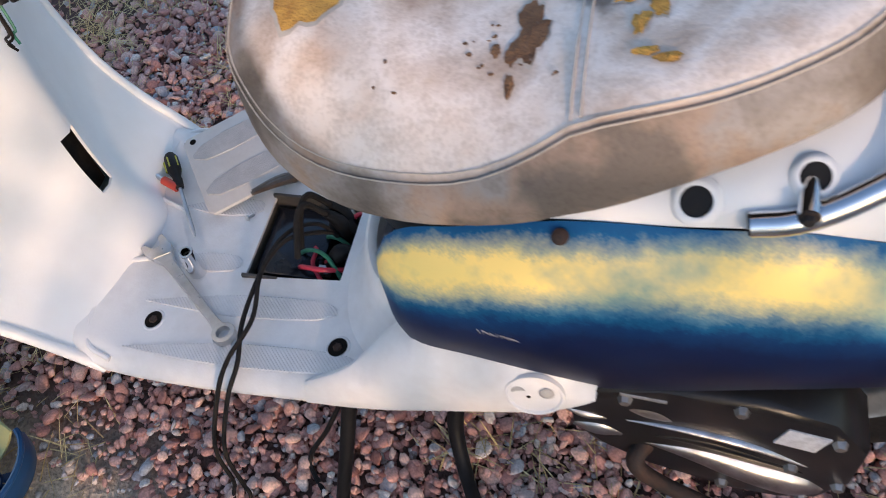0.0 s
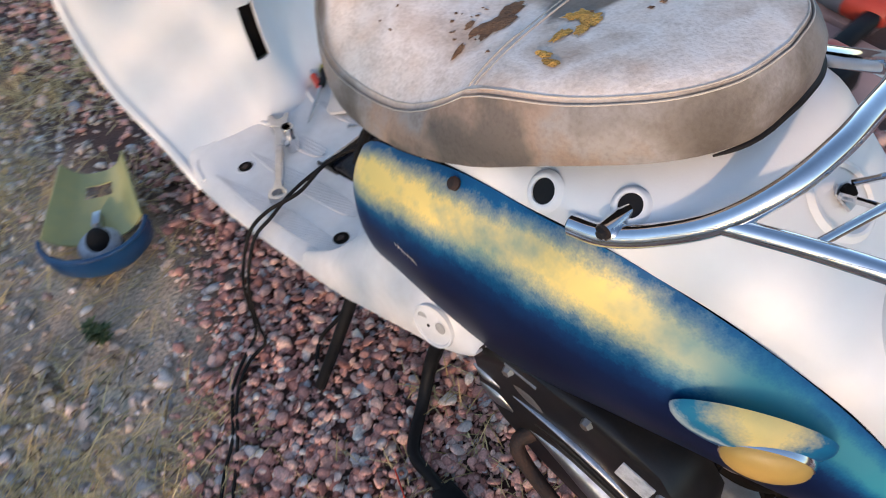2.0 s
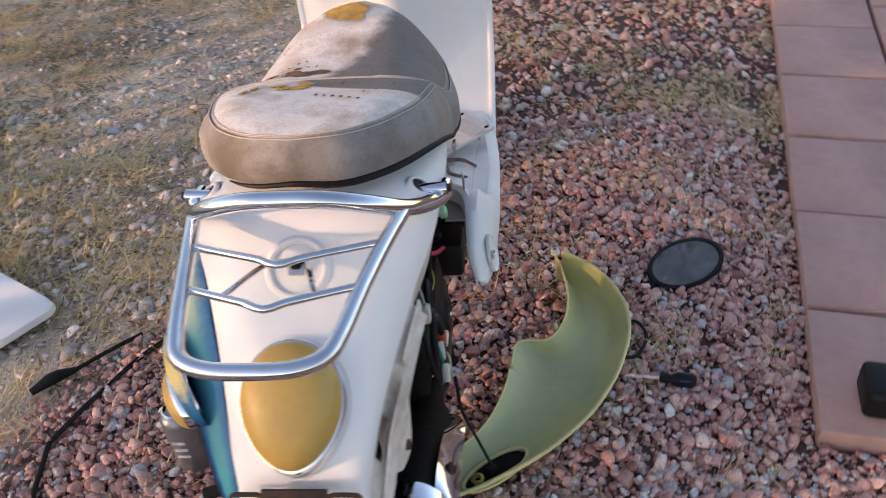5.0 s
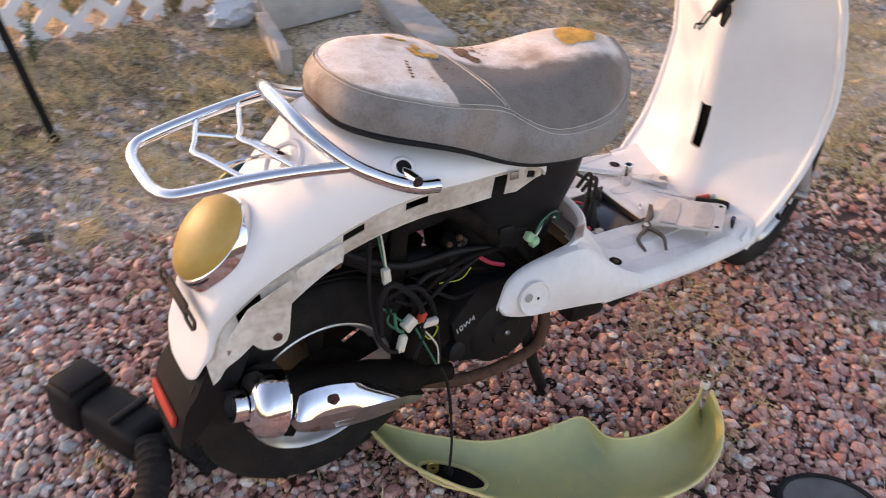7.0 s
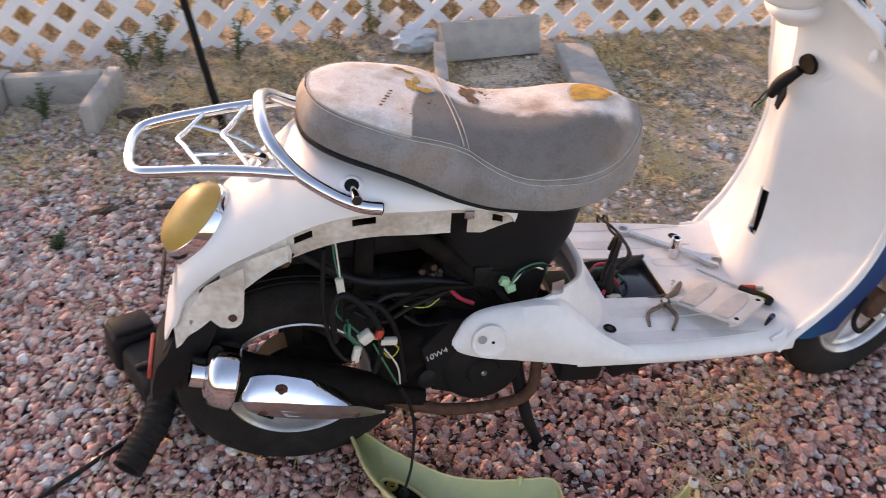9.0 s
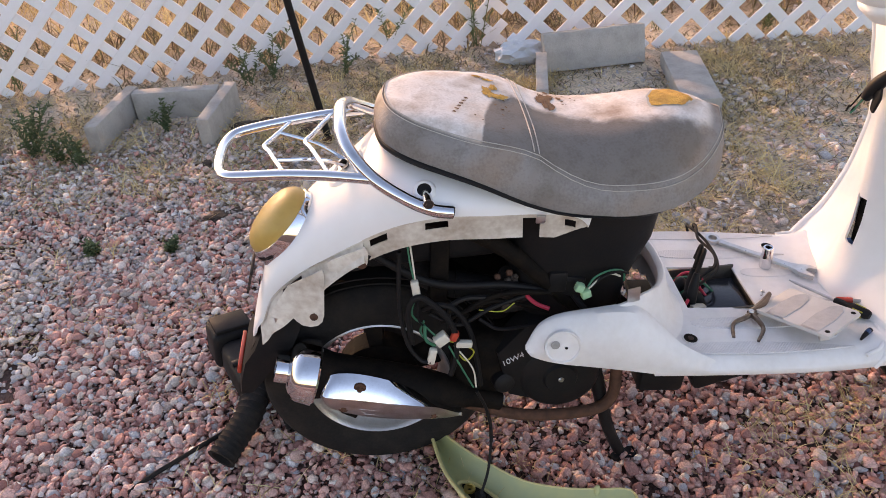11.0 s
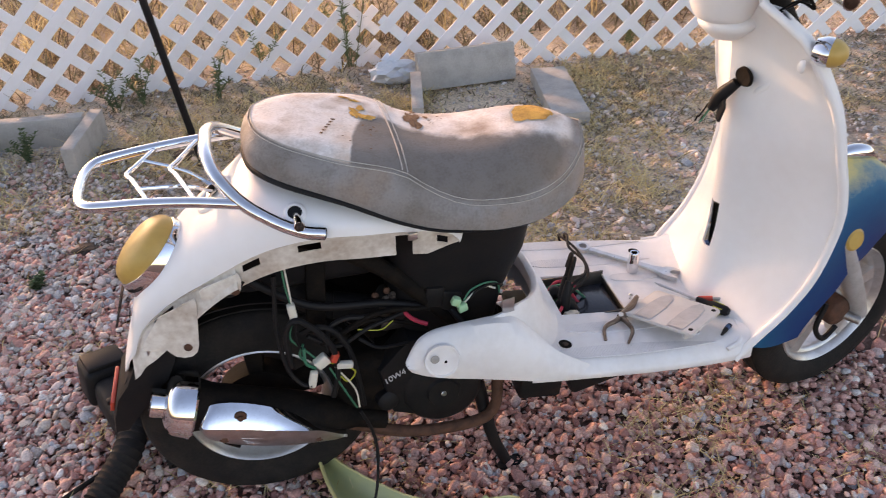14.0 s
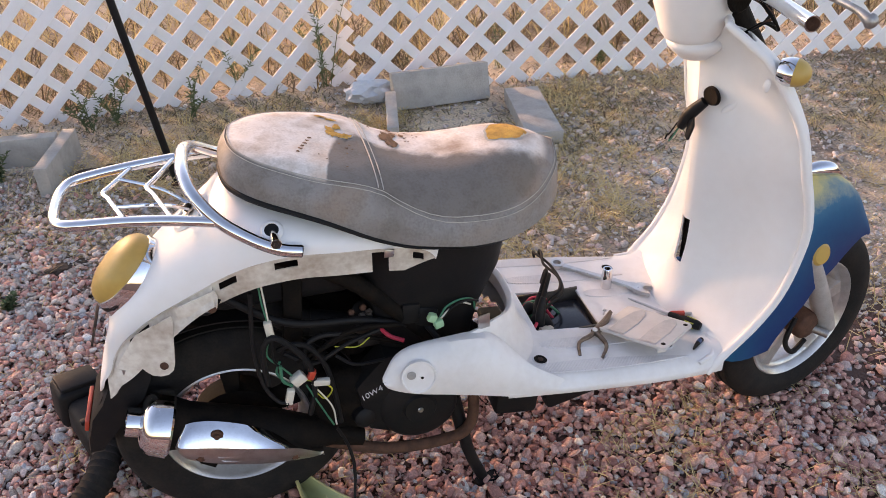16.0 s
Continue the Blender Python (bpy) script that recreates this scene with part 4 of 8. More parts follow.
# battery compartment
bm = bmesh.new()
for c, sz in (((0.678, 0.068, 0.31), (0.15, 0.004, 0.075)), ((0.678, -0.068, 0.31), (0.15, 0.004, 0.075)), ((0.603, 0, 0.31), (0.004, 0.136, 0.08)), ((0.753, 0, 0.30), (0.004, 0.136, 0.075)), ((0.678, 0, 0.272), (0.15, 0.136, 0.004))):
    box(bm, c, sz)
bat = part("battery_box", bm, BOXW, scooter, "grimy brown battery compartment")
part("battery", one(box, (0.700, -0.004, 0.306), (0.092, 0.112, 0.046), 0.003), GLASSY, bat, "glossy black battery top")
part("box_rim", tubes(([(0.603, 0.07, floor_z(0.603) - 0.004), (0.753, 0.07, floor_z(0.753) - 0.004), (0.753, -0.07, floor_z(0.753) - 0.004), (0.603, -0.07, floor_z(0.603) - 0.004), (0.603, 0.07, floor_z(0.603) - 0.004)], 0.003, 6, False)), CREAM, bat)
part("terminal", one(box, (0.650, 0.035, 0.324), (0.018, 0.014, 0.012), 0.002), STEEL, bat)
part("terminal", one(box, (0.650, -0.035, 0.324), (0.018, 0.014, 0.012), 0.002), STEEL, bat)
part("wire", tubes(([(0.650, -0.035, 0.330), (0.630, -0.030, 0.350), (0.615, -0.045, 0.352), (0.600, -0.050, 0.325)], 0.0035, 8)), WIRE_R, bat, "red battery wire")
part("wire", tubes(([(0.665, -0.02, 0.320), (0.650, -0.01, 0.342), (0.625, 0.0, 0.345), (0.608, 0.01, 0.315)], 0.003, 8)), WIRE_G, bat, "green battery wire")
part("wire", tubes(([(0.655, 0.02, 0.322), (0.640, 0.03, 0.345), (0.620, 0.02, 0.345), (0.607, 0.03, 0.318)], 0.0025, 8)), WIRE_R, bat, "red battery wire")
for pts, m, r in (([(0.690, 0.030, 0.318), (0.672, 0.045, 0.345), (0.640, 0.050, 0.352), (0.612, 0.035, 0.335)], WIRE_R, 0.0035), ([(0.700, 0.010, 0.318), (0.668, 0.020, 0.350), (0.640, 0.032, 0.356), (0.615, 0.055, 0.335)], WIRE_G, 0.003), ([(0.680, -0.005, 0.318), (0.665, 0.012, 0.338), (0.660, 0.040, 0.345), (0.640, 0.062, 0.330)], WIRE_R, 0.003)):
    part("wire", tubes((pts, r, 8)), m, bat, "red battery wire" if m == WIRE_R else "green battery wire")
part("connector", one(box, (0.640, -0.045, 0.338), (0.030, 0.016, 0.012), 0.002, pose(0, 0, 0, 0, 10, 20)), IVORY, bat, "ivory wire connector")

# ---- leg shield: (z, centre x, edge x, half width)
SHIELD = [
    (0.285, 0.905, 0.915, 0.203), (0.33, 0.918, 0.953, 0.204), (0.38, 0.938, 1.000, 0.204), (0.45, 0.950, 1.044, 0.204), (0.55, 0.952, 1.070, 0.203), (0.63, 0.950, 1.074, 0.201),
    (0.72, 0.946, 1.060, 0.196), (0.80, 0.942, 1.037, 0.186), (0.86, 0.936, 1.005, 0.173), (0.905, 0.926, 0.982, 0.152), (0.935, 0.918, 0.955, 0.120), (0.960, 0.915, 0.930, 0.085),
]


def shield_point(z, k):
    xc, xe, w = lerp_table(SHIELD, z)
    a = abs(k)
    y = k * (w + (lerp_table([(0.285, 0.0), (0.36, 0.006), (0.45, 0.022), (0.60, 0.030), (0.80, 0.026), (0.90, 0.012), (0.96, 0.0)], z)[0] if k > 0 else 0.0))
    spine = 0.017 * math.exp(-(a / 0.24) ** 4) * max(0.0, min(1, (0.70 - z) / 0.12))
    hollow = 0.020 * math.sin(min(1, a / 0.9) * math.pi) * max(0.0, min(1, (z - 0.33) / 0.15))
    x = xc + (xe - xc) * a ** 1.7 + hollow - spine + 0.018 * max(0.0, min(1, (0.70 - z) / 0.12))
    lipk = max(0.0, (a - 0.94) / 0.06)
    return Vector((x - 0.010 * lipk * lipk, y, z))


SK = [-1, -0.985, -0.96, -0.92, -0.85, -0.75, -0.65, -0.55, -0.46, -0.38, -0.32, -0.27, -0.22, -0.16, -0.10, -0.06, 0]
SK = SK + [-k for k in SK[-2::-1]]
SZ = [0.285 + (0.960 - 0.285) * i / 58 for i in range(59)]
shield = part("leg_shield", shell([[shield_point(z, k) for k in SK] for z in SZ], 0.004, skip=lambda i, j: 0.425 < SZ[i] + 0.005 < 0.528 and SK[j] >= -0.061 and SK[j + 1] <= 0.061), WHITE, scooter, "white primer leg shield with a narrow slot")
# near-black box added behind the slot so that it looks unlit
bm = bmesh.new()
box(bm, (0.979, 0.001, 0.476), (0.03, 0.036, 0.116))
part("slot_shade", bm, GRIME_SHADE, shield)
# front cover of the leg shield
part("front_cover", shell([[shield_point(z, k) + Vector((0.012 + 0.075 * (1 - abs(k) ** 2.5) * min(1, (0.97 - z) / 0.1), 0, 0)) for k in SK[::2]] for z in SZ[8::3]], 0.003), WHITE, shield, "white front cover")
rim = [shield_point(z, -1) for z in SZ] + [shield_point(SZ[-1], k) for k in SK] + [shield_point(z, 1) for z in SZ[::-1]]
part("shield_rim", tubes(([p + Vector((0.002, 0, 0)) for p in rim[::2]], 0.008, 10, False)), WHITE, shield, "rolled white rim")
# ignition hole: a near-black cap carries its inner shade
kh = part("ignition_hole", one(lathe, [(0.0001, 0.002), (0.014, 0.002), (0.0205, 0.003), (0.0225, -0.003)], axis_to((0.946, -0.034, 0.808), (-1, -0.12, 0.0)), 20, 0.8), GRIME_SHADE, shield, "ragged dark ignition hole")
ig = part("ignition_switch", tubes(([(0.940, -0.024, 0.794), (0.922, -0.008, 0.765), (0.914, 0.004, 0.735)], [0.010, 0.013, 0.009], 10)), BLACK, shield, "black ignition switch hanging on its wires")
part("key_tag", one(slab, [(-0.010, 0.0), (0.004, 0.012), (0.010, -0.004), (0.002, -0.034), (-0.008, -0.030)], 0.005, frame_mat((0.922, -0.022, 0.752), (0, -1, 0), (-1, 0, 0.1)), 0.001), BLACK, ig)
for dx, dy in ((0, 0), (0.004, 0.006), (-0.003, 0.010)):
    part("wire", tubes(([(0.915 + dx, 0.004 + dy, 0.740), (0.906 + dx, 0.014 + dy, 0.712), (0.908 + dx, 0.018 + dy * 1.5, 0.708), (0.903 + dx, 0.022 + dy, 0.698)], 0.0016, 6)), (WIRE_G, BLACK, GRIME_SHADE)[int(dy * 250) % 3], ig)
part("neck_collar", one(lathe, [(0.036, 0.918), (0.047, 0.914), (0.0515, 0.907), (0.0515, 0.901), (0.048, 0.895), (0.040, 0.888), (0.026, 0.876)], Matrix.Translation((0.917, 0.0, 0.0)), 40, caps=False), WHITE, shield, "white folded neck collar")
part("crease", tubes(([shield_point(0.716 - 0.010 * abs(k), k) + Vector((-0.0002, 0, 0)) for k in (-0.86, -0.7, -0.5, -0.3, -0.1, 0.1, 0.3, 0.5, 0.7, 0.86)], 0.0016, 6)), WHITE, shield, "faint crease across the shield")
for ps, rr in (([(-0.064, 0.822), (-0.056, 0.802), (-0.040, 0.786), (-0.028, 0.770)], [0.002, 0.007, 0.008, 0.003]), ([(-0.004, 0.830), (0.004, 0.812), (0.000, 0.792)], [0.002, 0.006, 0.003]), ([(-0.052, 0.838), (-0.026, 0.836), (0.0, 0.832)], [0.002, 0.005, 0.002])):
    part("ridge", tubes(([shield_point(z, (y - 0.010) / 0.186) + Vector((0.0015, 0, 0)) for y, z in ps], rr, 10)), WHITE, shield, "bulged ridge beside the ragged hole")
part("boss", one(ellipse_dome, axis_to((0.975, -0.150, 0.868), (-1, 0.1, 0.1)), 0.008, 0.012, 0.008), WHITE, shield)
# front indicators
for s in (-1, 1):
    im = axis_to((1.000, s * 0.168, 0.897), (0.62, s * 0.66, -0.05))
    fi = part("front_indicator", one(lathe, [(0.022, -0.018), (0.028, -0.006), (0.029, 0.003), (0.028, 0.008), (0.024, 0.008)], im, 28, 0.85, caps=False), CHROME, shield, "front indicator with a chrome ring")
    part("indicator_lens", one(ellipse_dome, im @ Matrix.Translation((0, 0, 0.007)), 0.0275, 0.0232, 0.027), LENS, fi, "amber indicator lens")

# ---- headset, bar and lever
head = part("headset", one(lathe, [(0.036, 0.888), (0.046, 0.892), (0.052, 0.900), (0.056, 0.910), (0.061, 0.924), (0.070, 0.950), (0.079, 0.99), (0.082, 1.04), (0.075, 1.09), (0.052, 1.12), (0.0001, 1.13)], Matrix.Translation((0.904, 0.0, 0.022)), 40), WHITE, scooter, "white primer headset shell")
# flat near-black cap, coloured as the unlit inside of the shell
part("headset_opening", one(lathe, [(0.0001, 0.004), (0.026, 0.004), (0.030, 0.0)], axis_to((0.941, -0.078, 1.005), (0.25, -0.95, 0.1)), 24), GRIME_SHADE, head, "dark opening for the bar")
part("handlebar", tubes(([(0.960, -0.06, 1.015), (0.945, -0.16, 1.022), (0.918, -0.30, 1.026)], 0.0125, 14)), CHROME, head, "bare chrome handlebar end")
part("bar_end", one(lathe, [(0.0001, 0.001), (0.010, 0.001)], axis_to((0.9178, -0.3005, 1.026), (-0.19, -1, 0.03)), 16), RUST, head)
part("handlebar", tubes(([(0.960, 0.06, 1.015), (0.945, 0.16, 1.022), (0.918, 0.30, 1.026)], 0.0125, 14)), CHROME, head, "bare chrome handlebar end")
part("brake_lever", tubes(([(0.985, -0.13, 1.030), (1.000, -0.20, 1.036), (1.010, -0.27, 1.030), (1.012, -0.300, 1.022)], [0.009, 0.0065, 0.006, 0.0085], 10)), ALU, head, "aluminium brake lever")
part("lever_ball", one(ellipse_dome, axis_to((1.012, -0.303, 1.022), (0.1, -1, -0.1)), 0.0115, 0.0115, 0.012), ALU, head)
part("lever_perch", one(box, (0.968, -0.125, 1.022), (0.05, 0.035, 0.03), 0.006, pose(0, 0, 0, 0, 0, 10)), ALU, head)
for k in range(4):
    part("wire", tubes(([(0.962, -0.085, 1.0 + 0.004 * k), (0.985, -0.105 - 0.01 * k, 0.985 - 0.008 * k), (0.990, -0.085, 0.955), (0.975, -0.05, 0.925)], 0.0028, 7)), (BLACK, RUST, BLACK, GRIME_SHADE)[k], head)

# ---- wheels, fork, fender
def wheel(name, c, r, half, turn, rim_mat, label):
    """A wheel round its axle through c; turn: degrees by which it is steered to the left."""
    m = Matrix.Translation(c) @ pose(0, 0, 0, 0, 0, turn) @ pose(0, 0, 0, 90, 0, 0)
    ri = r * (0.60 if turn == 0 else 0.645)
    prof = [(ri, -half * 0.62), (ri * 1.04, -half * 0.82), (r * 0.78, -half * 1.02), (r * 0.90, -half * 0.98), (r * 0.965, -half * 0.72), (r * 0.985, -half * 0.60), (r * 0.985, -half * 0.50), (r * 0.997, -half * 0.48), (r, -half * 0.12), (r * 0.985, -half * 0.09)]
    prof = prof + [(a, -b) for a, b in prof[::-1]]
    tyre = part("tyre", one(lathe, prof + prof[:1], m, 72, caps=False), RUBBER, None, "worn black scooter tyre")
    rimp = [(ri * 0.885, -half * 0.30), (ri * 0.90, -half * 0.42), (ri * 0.945, -half * 0.50), (ri * 0.965, -half * 0.70), (ri * 1.02, -half * 0.86), (ri * 1.05, -half * 0.80), (ri * 1.03, -half * 0.60)]
    rimp = rimp + [(a, -b) for a, b in rimp[::-1]]
    w = part(name, one(lathe, rimp + rimp[:1], m, 64, caps=False), rim_mat, scooter, label)
    tyre.parent = w
    part("hub", one(lathe, [(0.0001, -half * 0.75), (0.030, -half * 0.75), (0.036, -half * 0.5), (0.050, -half * 0.4), (0.050, half * 0.4), (0.036, half * 0.5), (0.030, half * 0.75), (0.0001, half * 0.75)], m, 28), rim_mat, w)
    for k in range(5):
        a = 2 * math.pi * k / 5 + 0.3
        d = Vector((math.cos(a), math.sin(a), 0))
        rows = [[m @ (d * rr + Vector((-d.y, d.x, 0)) * q * ww + Vector((0, 0, zz))) for q, zz in ((-1, -half * 0.1), (-0.75, half * 0.55), (0.75, half * 0.55), (1, -half * 0.1))] for rr, ww in ((0.035, 0.024), (0.07, 0.016), (ri * 0.91, 0.023))]
        # rear spokes near-black: the shade inside that wheel is put into their colour
        part("spoke", shell(rows, 0.010), rim_mat if turn else GRIME_SHADE, w)
    return m, w


part_rear, rear_wheel = wheel("rear_wheel", (0.0, 0.0, 0.236), 0.233, 0.050, 0, RIMM, "dull aluminium rear wheel")
FC, FT = (1.262, -0.004, 0.224), 14
fm, front_wheel = wheel("front_wheel", FC, 0.226, 0.047, FT, RIMM, "cast aluminium front wheel")
fork = part("fork_leg", tubes(([(1.318, -0.062, 0.212), (1.277, -0.070, 0.30), (1.205, -0.080, 0.44)], [0.021, 0.023, 0.023], 18)), FORKM, scooter, "dull aluminium fork leg")
part("fork_leg", tubes(([(1.280, 0.084, 0.222), (1.250, 0.080, 0.32), (1.205, 0.074, 0.46)], 0.019, 14)), FORKM, scooter, "dull aluminium fork leg")
part("axle_nut", one(lathe, [(0.0001, 0.020), (0.016, 0.020), (0.030, 0.017), (0.034, 0.012), (0.034, -0.03)], axis_to((FC[0] - 0.010, -0.064, FC[2] + 0.012), (0.24, -1, 0)), 16), RUST, fork, "rusty speedometer drive")
part("axle", tubes(([(1.262, -0.06, 0.224), (1.300, -0.095, 0.216)], 0.010, 12)), ALU, fork)
part("brake_cable", tubes(([(1.25, -0.085, 0.205), (1.215, -0.095, 0.185), (1.195, -0.09, 0.215), (1.215, -0.08, 0.27)], 0.006, 8)), BLACK, fork)
SPINE = [(60, 0.250, 0.015), (65, 0.272, 0.04), (71, 0.300, 0.09), (78, 0.336, 0.15), (88, 0.360, 0.20), (105, 0.365, 0.22), (130, 0.348, 0.225), (157, 0.315, 0.18), (178, 0.29, 0.13)]
rows = []
for i in range(37):
    a = radians(60 + 118 * i / 36)
    rr, deep = lerp_table(SPINE, 60 + 118 * i / 36)
    hw = 0.058 + 0.024 * math.sin(min(1, 0.10 + i / 24) * math.pi / 2)
    row = []
    for k in range(-8, 9):
        t = k / 8
        dep = deep * abs(t) ** 1.9
        q = Vector(((rr - dep) * math.cos(a), math.copysign(hw * (1 - (1 - min(1, abs(t) * 1.25)) ** 2.2), t) if t else 0.0, (rr - dep) * math.sin(a)))
        row.append(Vector(FC) + pose(0, 0, 0, 0, 0, FT).to_3x3() @ q)
    rows.append(row)
fender = part("front_fender", shell(rows, 0.003), FENDM, scooter, "blue front fender with yellow overspray")
part("fender_trim", tubes(([(1.200, 0, 0.586), (1.235, 0.0, 0.594), (1.275, 0, 0.590), (1.306, 0, 0.574)], [0.005, 0.016, 0.017, 0.006], 12)), CHROME, fender, "chrome fender crest")
part("reflector", one(lathe, [(0.0001, 0.010), (0.020, 0.009), (0.025, 0.004), (0.025, -0.004)], axis_to((1.224, -0.092, 0.444), (0.2, -1, 0.18)), 24), LENS, fender, "round amber reflector")
part("fork_crown", tubes(([(1.235, 0, 0.44), (1.08, 0, 0.80), (0.95, 0, 1.0)], 0.03, 12, False)), GRIME_SHADE, scooter, "dark steering column")

# ---- seat bucket, frame and engine
bm = bmesh.new()
brow = []
for z, xf, xr, w in ((0.655, 0.548, 0.26, 0.125), (0.55, 0.530, 0.26, 0.112), (0.46, 0.490, 0.27, 0.100), (0.38, 0.474, 0.28, 0.092), (0.335, 0.464, 0.29, 0.085)):
    cxm, ax = (xf + xr) / 2, (xf - xr) / 2
    brow.append([Vector((cxm + ax * math.copysign(abs(math.cos(a)) ** 0.5, math.cos(a)), w * math.copysign(abs(math.sin(a)) ** 0.5, math.sin(a)), z)) for a in (2 * math.pi * k / 40 for k in range(40))])
vs = grid(bm, brow, close=True)
bm.faces.new(vs[-1][::-1])
bmesh.ops.recalc_face_normals(bm, faces=bm.faces)
bucket = part("seat_bucket", bm, BLACK, scooter, "black plastic bucket under the seat")
for x, z in ((0.43, 0.60), (0.47, 0.585), (0.455, 0.61)):
    part("rivet", one(lathe, [(0.0001, 0.002), (0.003, 0.001), (0.004, -0.002)], axis_to((x, -0.116 + (0.62 - z) * 0.35, z), (0, -1, -0.2)), 8), STEEL, bucket)
# unseen sheet, added to keep light and the lit panel out of the bay
part("bay_light_block", one(box, (0.21, 0.118, 0.51), (0.42, 0.006, 0.24), 0.002), BLACK, scooter, "black sheet added to close the bay to light")
part("brake_drum", one(lathe, [(0.0001, -0.030), (0.070, -0.028), (0.080, -0.020), (0.082, 0.030), (0.0001, 0.032)], Matrix.Translation((0.0, 0.0, 0.236)) @ pose(0, 0, 0, 90, 0, 0), 36), GRIME_SHADE, rear_wheel, "grimy brake drum")
# assumed tank, unseen; fills the bay with black where sun came through
part("assumed_tank", one(box, (0.125, 0.0, 0.600), (0.27, 0.17, 0.13), 0.03, None, 3), BLACK, scooter, "assumed black fuel tank, added to darken the bay under the seat")
part("inner_fender", shell([[Vector((0.0 + 0.262 * math.cos(a), y, 0.245 + 0.262 * math.sin(a))) for y in (-0.058, -0.05, 0, 0.05, 0.058)] for a in (radians(25 + 140 * i / 24) for i in range(25))], 0.003), BLACK, scooter, "black inner mudguard")
for s in (-1, 1):
    part("frame_tube", tubes(([(0.52, s * 0.06, 0.28), (0.40, s * 0.09, 0.40), (0.24, s * 0.10, 0.58), (0.06, s * 0.09, 0.66), (-0.10, s * 0.06, 0.55)], 0.016, 12)), GRIME_SHADE, scooter, "grimy black frame tube")
    part("frame_tube", tubes(([(0.95, s * 0.07, 0.27), (0.75, s * 0.085, 0.255), (0.52, s * 0.06, 0.27)], 0.018, 12)), GRIME_SHADE, scooter, "grimy black frame tube")
part("shock_spring", tubes(([(0.012 + 0.02 * math.cos(t * 0.9) - 0.012 * t * 0.1, 0.088 + 0.02 * math.sin(t * 0.9), 0.30 + 0.0038 * t) for t in range(0, 70)], 0.004, 6, False)), GRIME_SHADE, scooter, "grimy shock absorber spring")

eng = part("engine_case", one(box, (0.27, -0.02, 0.285), (0.25, 0.17, 0.15), 0.03, pose(0, 0, 0, 0, 4, 0), 3), GRIME_SHADE, scooter, "grimy dark engine case")
fan = part("fan_cover", one(lathe, [(0.0001, 0.020), (0.03, 0.020), (0.034, 0.014), (0.068, 0.012), (0.078, 0.004), (0.088, -0.03), (0.090, -0.055)], axis_to((0.350, -0.112, 0.270), (0, -1, 0.05)), 40), BLACK, eng, "black fan cover")
part("fan_boss", one(lathe, [(0.0001, 0.0235), (0.004, 0.0235), (0.006, 0.0205)], axis_to((0.350, -0.112, 0.270), (0, -1, 0.05)), 12), STEEL, fan, "small steel bolt head")
part("fan_shroud", one(slab, [(-0.10, 0.05), (-0.04, 0.115), (0.05, 0.105), (0.09, 0.04), (0.07, -0.06), (-0.02, -0.085), (-0.08, -0.06)], 0.055, Matrix.Translation((0.330, -0.062, 0.290)) @ pose(0, 0, 0, 90, 0, 0), 0.008), BLACK, eng, "black cooling shroud")
txt = bpy.data.curves.new("chalk_writing", "FONT")
txt.body, txt.size, txt.extrude, txt.shear = "10W4", 0.0185, 0.0003, 0.2
txt.materials.append(PAPER)
tob = new("chalk_writing", txt)
tob["label"] = "white hand-written oil grade"
tob.matrix_world = frame_mat((0.240, -0.1185, 0.309), (0.90, 0, 0.43), (0, -1, 0.0))
tob.parent = eng
part("cylinder", one(box, (0.42, 0.0, 0.345), (0.14, 0.11, 0.11), 0.015, pose(0, 0, 0, 0, -8, 0)), GRIME_SHADE, eng)
for k in range(6):
    part("cooling_fin", one(box, (0.375 + 0.018 * k, 0.0, 0.345), (0.005, 0.125, 0.125), 0.002, pose(0, 0, 0, 0, -8, 0)), GRIME_SHADE, eng)
carb = part("carburettor", one(lathe, [(0.0001, -0.045), (0.018, -0.045), (0.021, -0.040), (0.021, -0.015), (0.027, -0.012), (0.027, 0.012), (0.022, 0.016), (0.022, 0.030), (0.014, 0.034), (0.0001, 0.035)], axis_to((0.264, -0.055, 0.455), (0.1, -0.25, 0.96)), 24), SOOT, eng, "dull carburettor body")
part("inlet", tubes(([(0.30, -0.045, 0.425), (0.262, -0.055, 0.448), (0.215, -0.06, 0.462), (0.165, -0.055, 0.470)], [0.022, 0.020, 0.022, 0.026], 16)), BLACK, carb, "black rubber intake pipe")
part("float_bowl", one(box, (0.266, -0.060, 0.418), (0.046, 0.042, 0.026), 0.008, pose(0, 0, 0, 0, 6, 8), 2), SOOT, carb)
part("throttle_drum", one(lathe, [(0.0001, 0.006), (0.014, 0.006), (0.016, 0.003), (0.013, 0.0)], axis_to((0.284, -0.084, 0.452), (0.1, -1, 0.1)), 20), BRACKET, carb)
for x, z in ((0.259, 0.486), (0.272, 0.493)):
    part("bolt", one(lathe, [(0.0001, 0.008), (0.0045, 0.008), (0.0050, 0.006), (0.0050, 0.0), (0.0075, 0.0), (0.0075, -0.003)], axis_to((x, -0.085, z), (0.1, -0.6, 0.8)), 6), OLDTOOL, carb)
part("relay", one(box, (0.345, -0.100, 0.490), (0.034, 0.026, 0.044), 0.005, pose(0, 0, 0, 0, 6, 0), 2), BLACK, eng, "black relay")
part("starter_motor", one(lathe, [(0.0001, -0.045), (0.018, -0.045), (0.022, -0.038), (0.022, 0.035), (0.014, 0.042), (0.0001, 0.042)], axis_to((0.235, -0.085, 0.262), (0.25, -0.95, 0.1)), 24), BLACK, eng, "black starter motor")
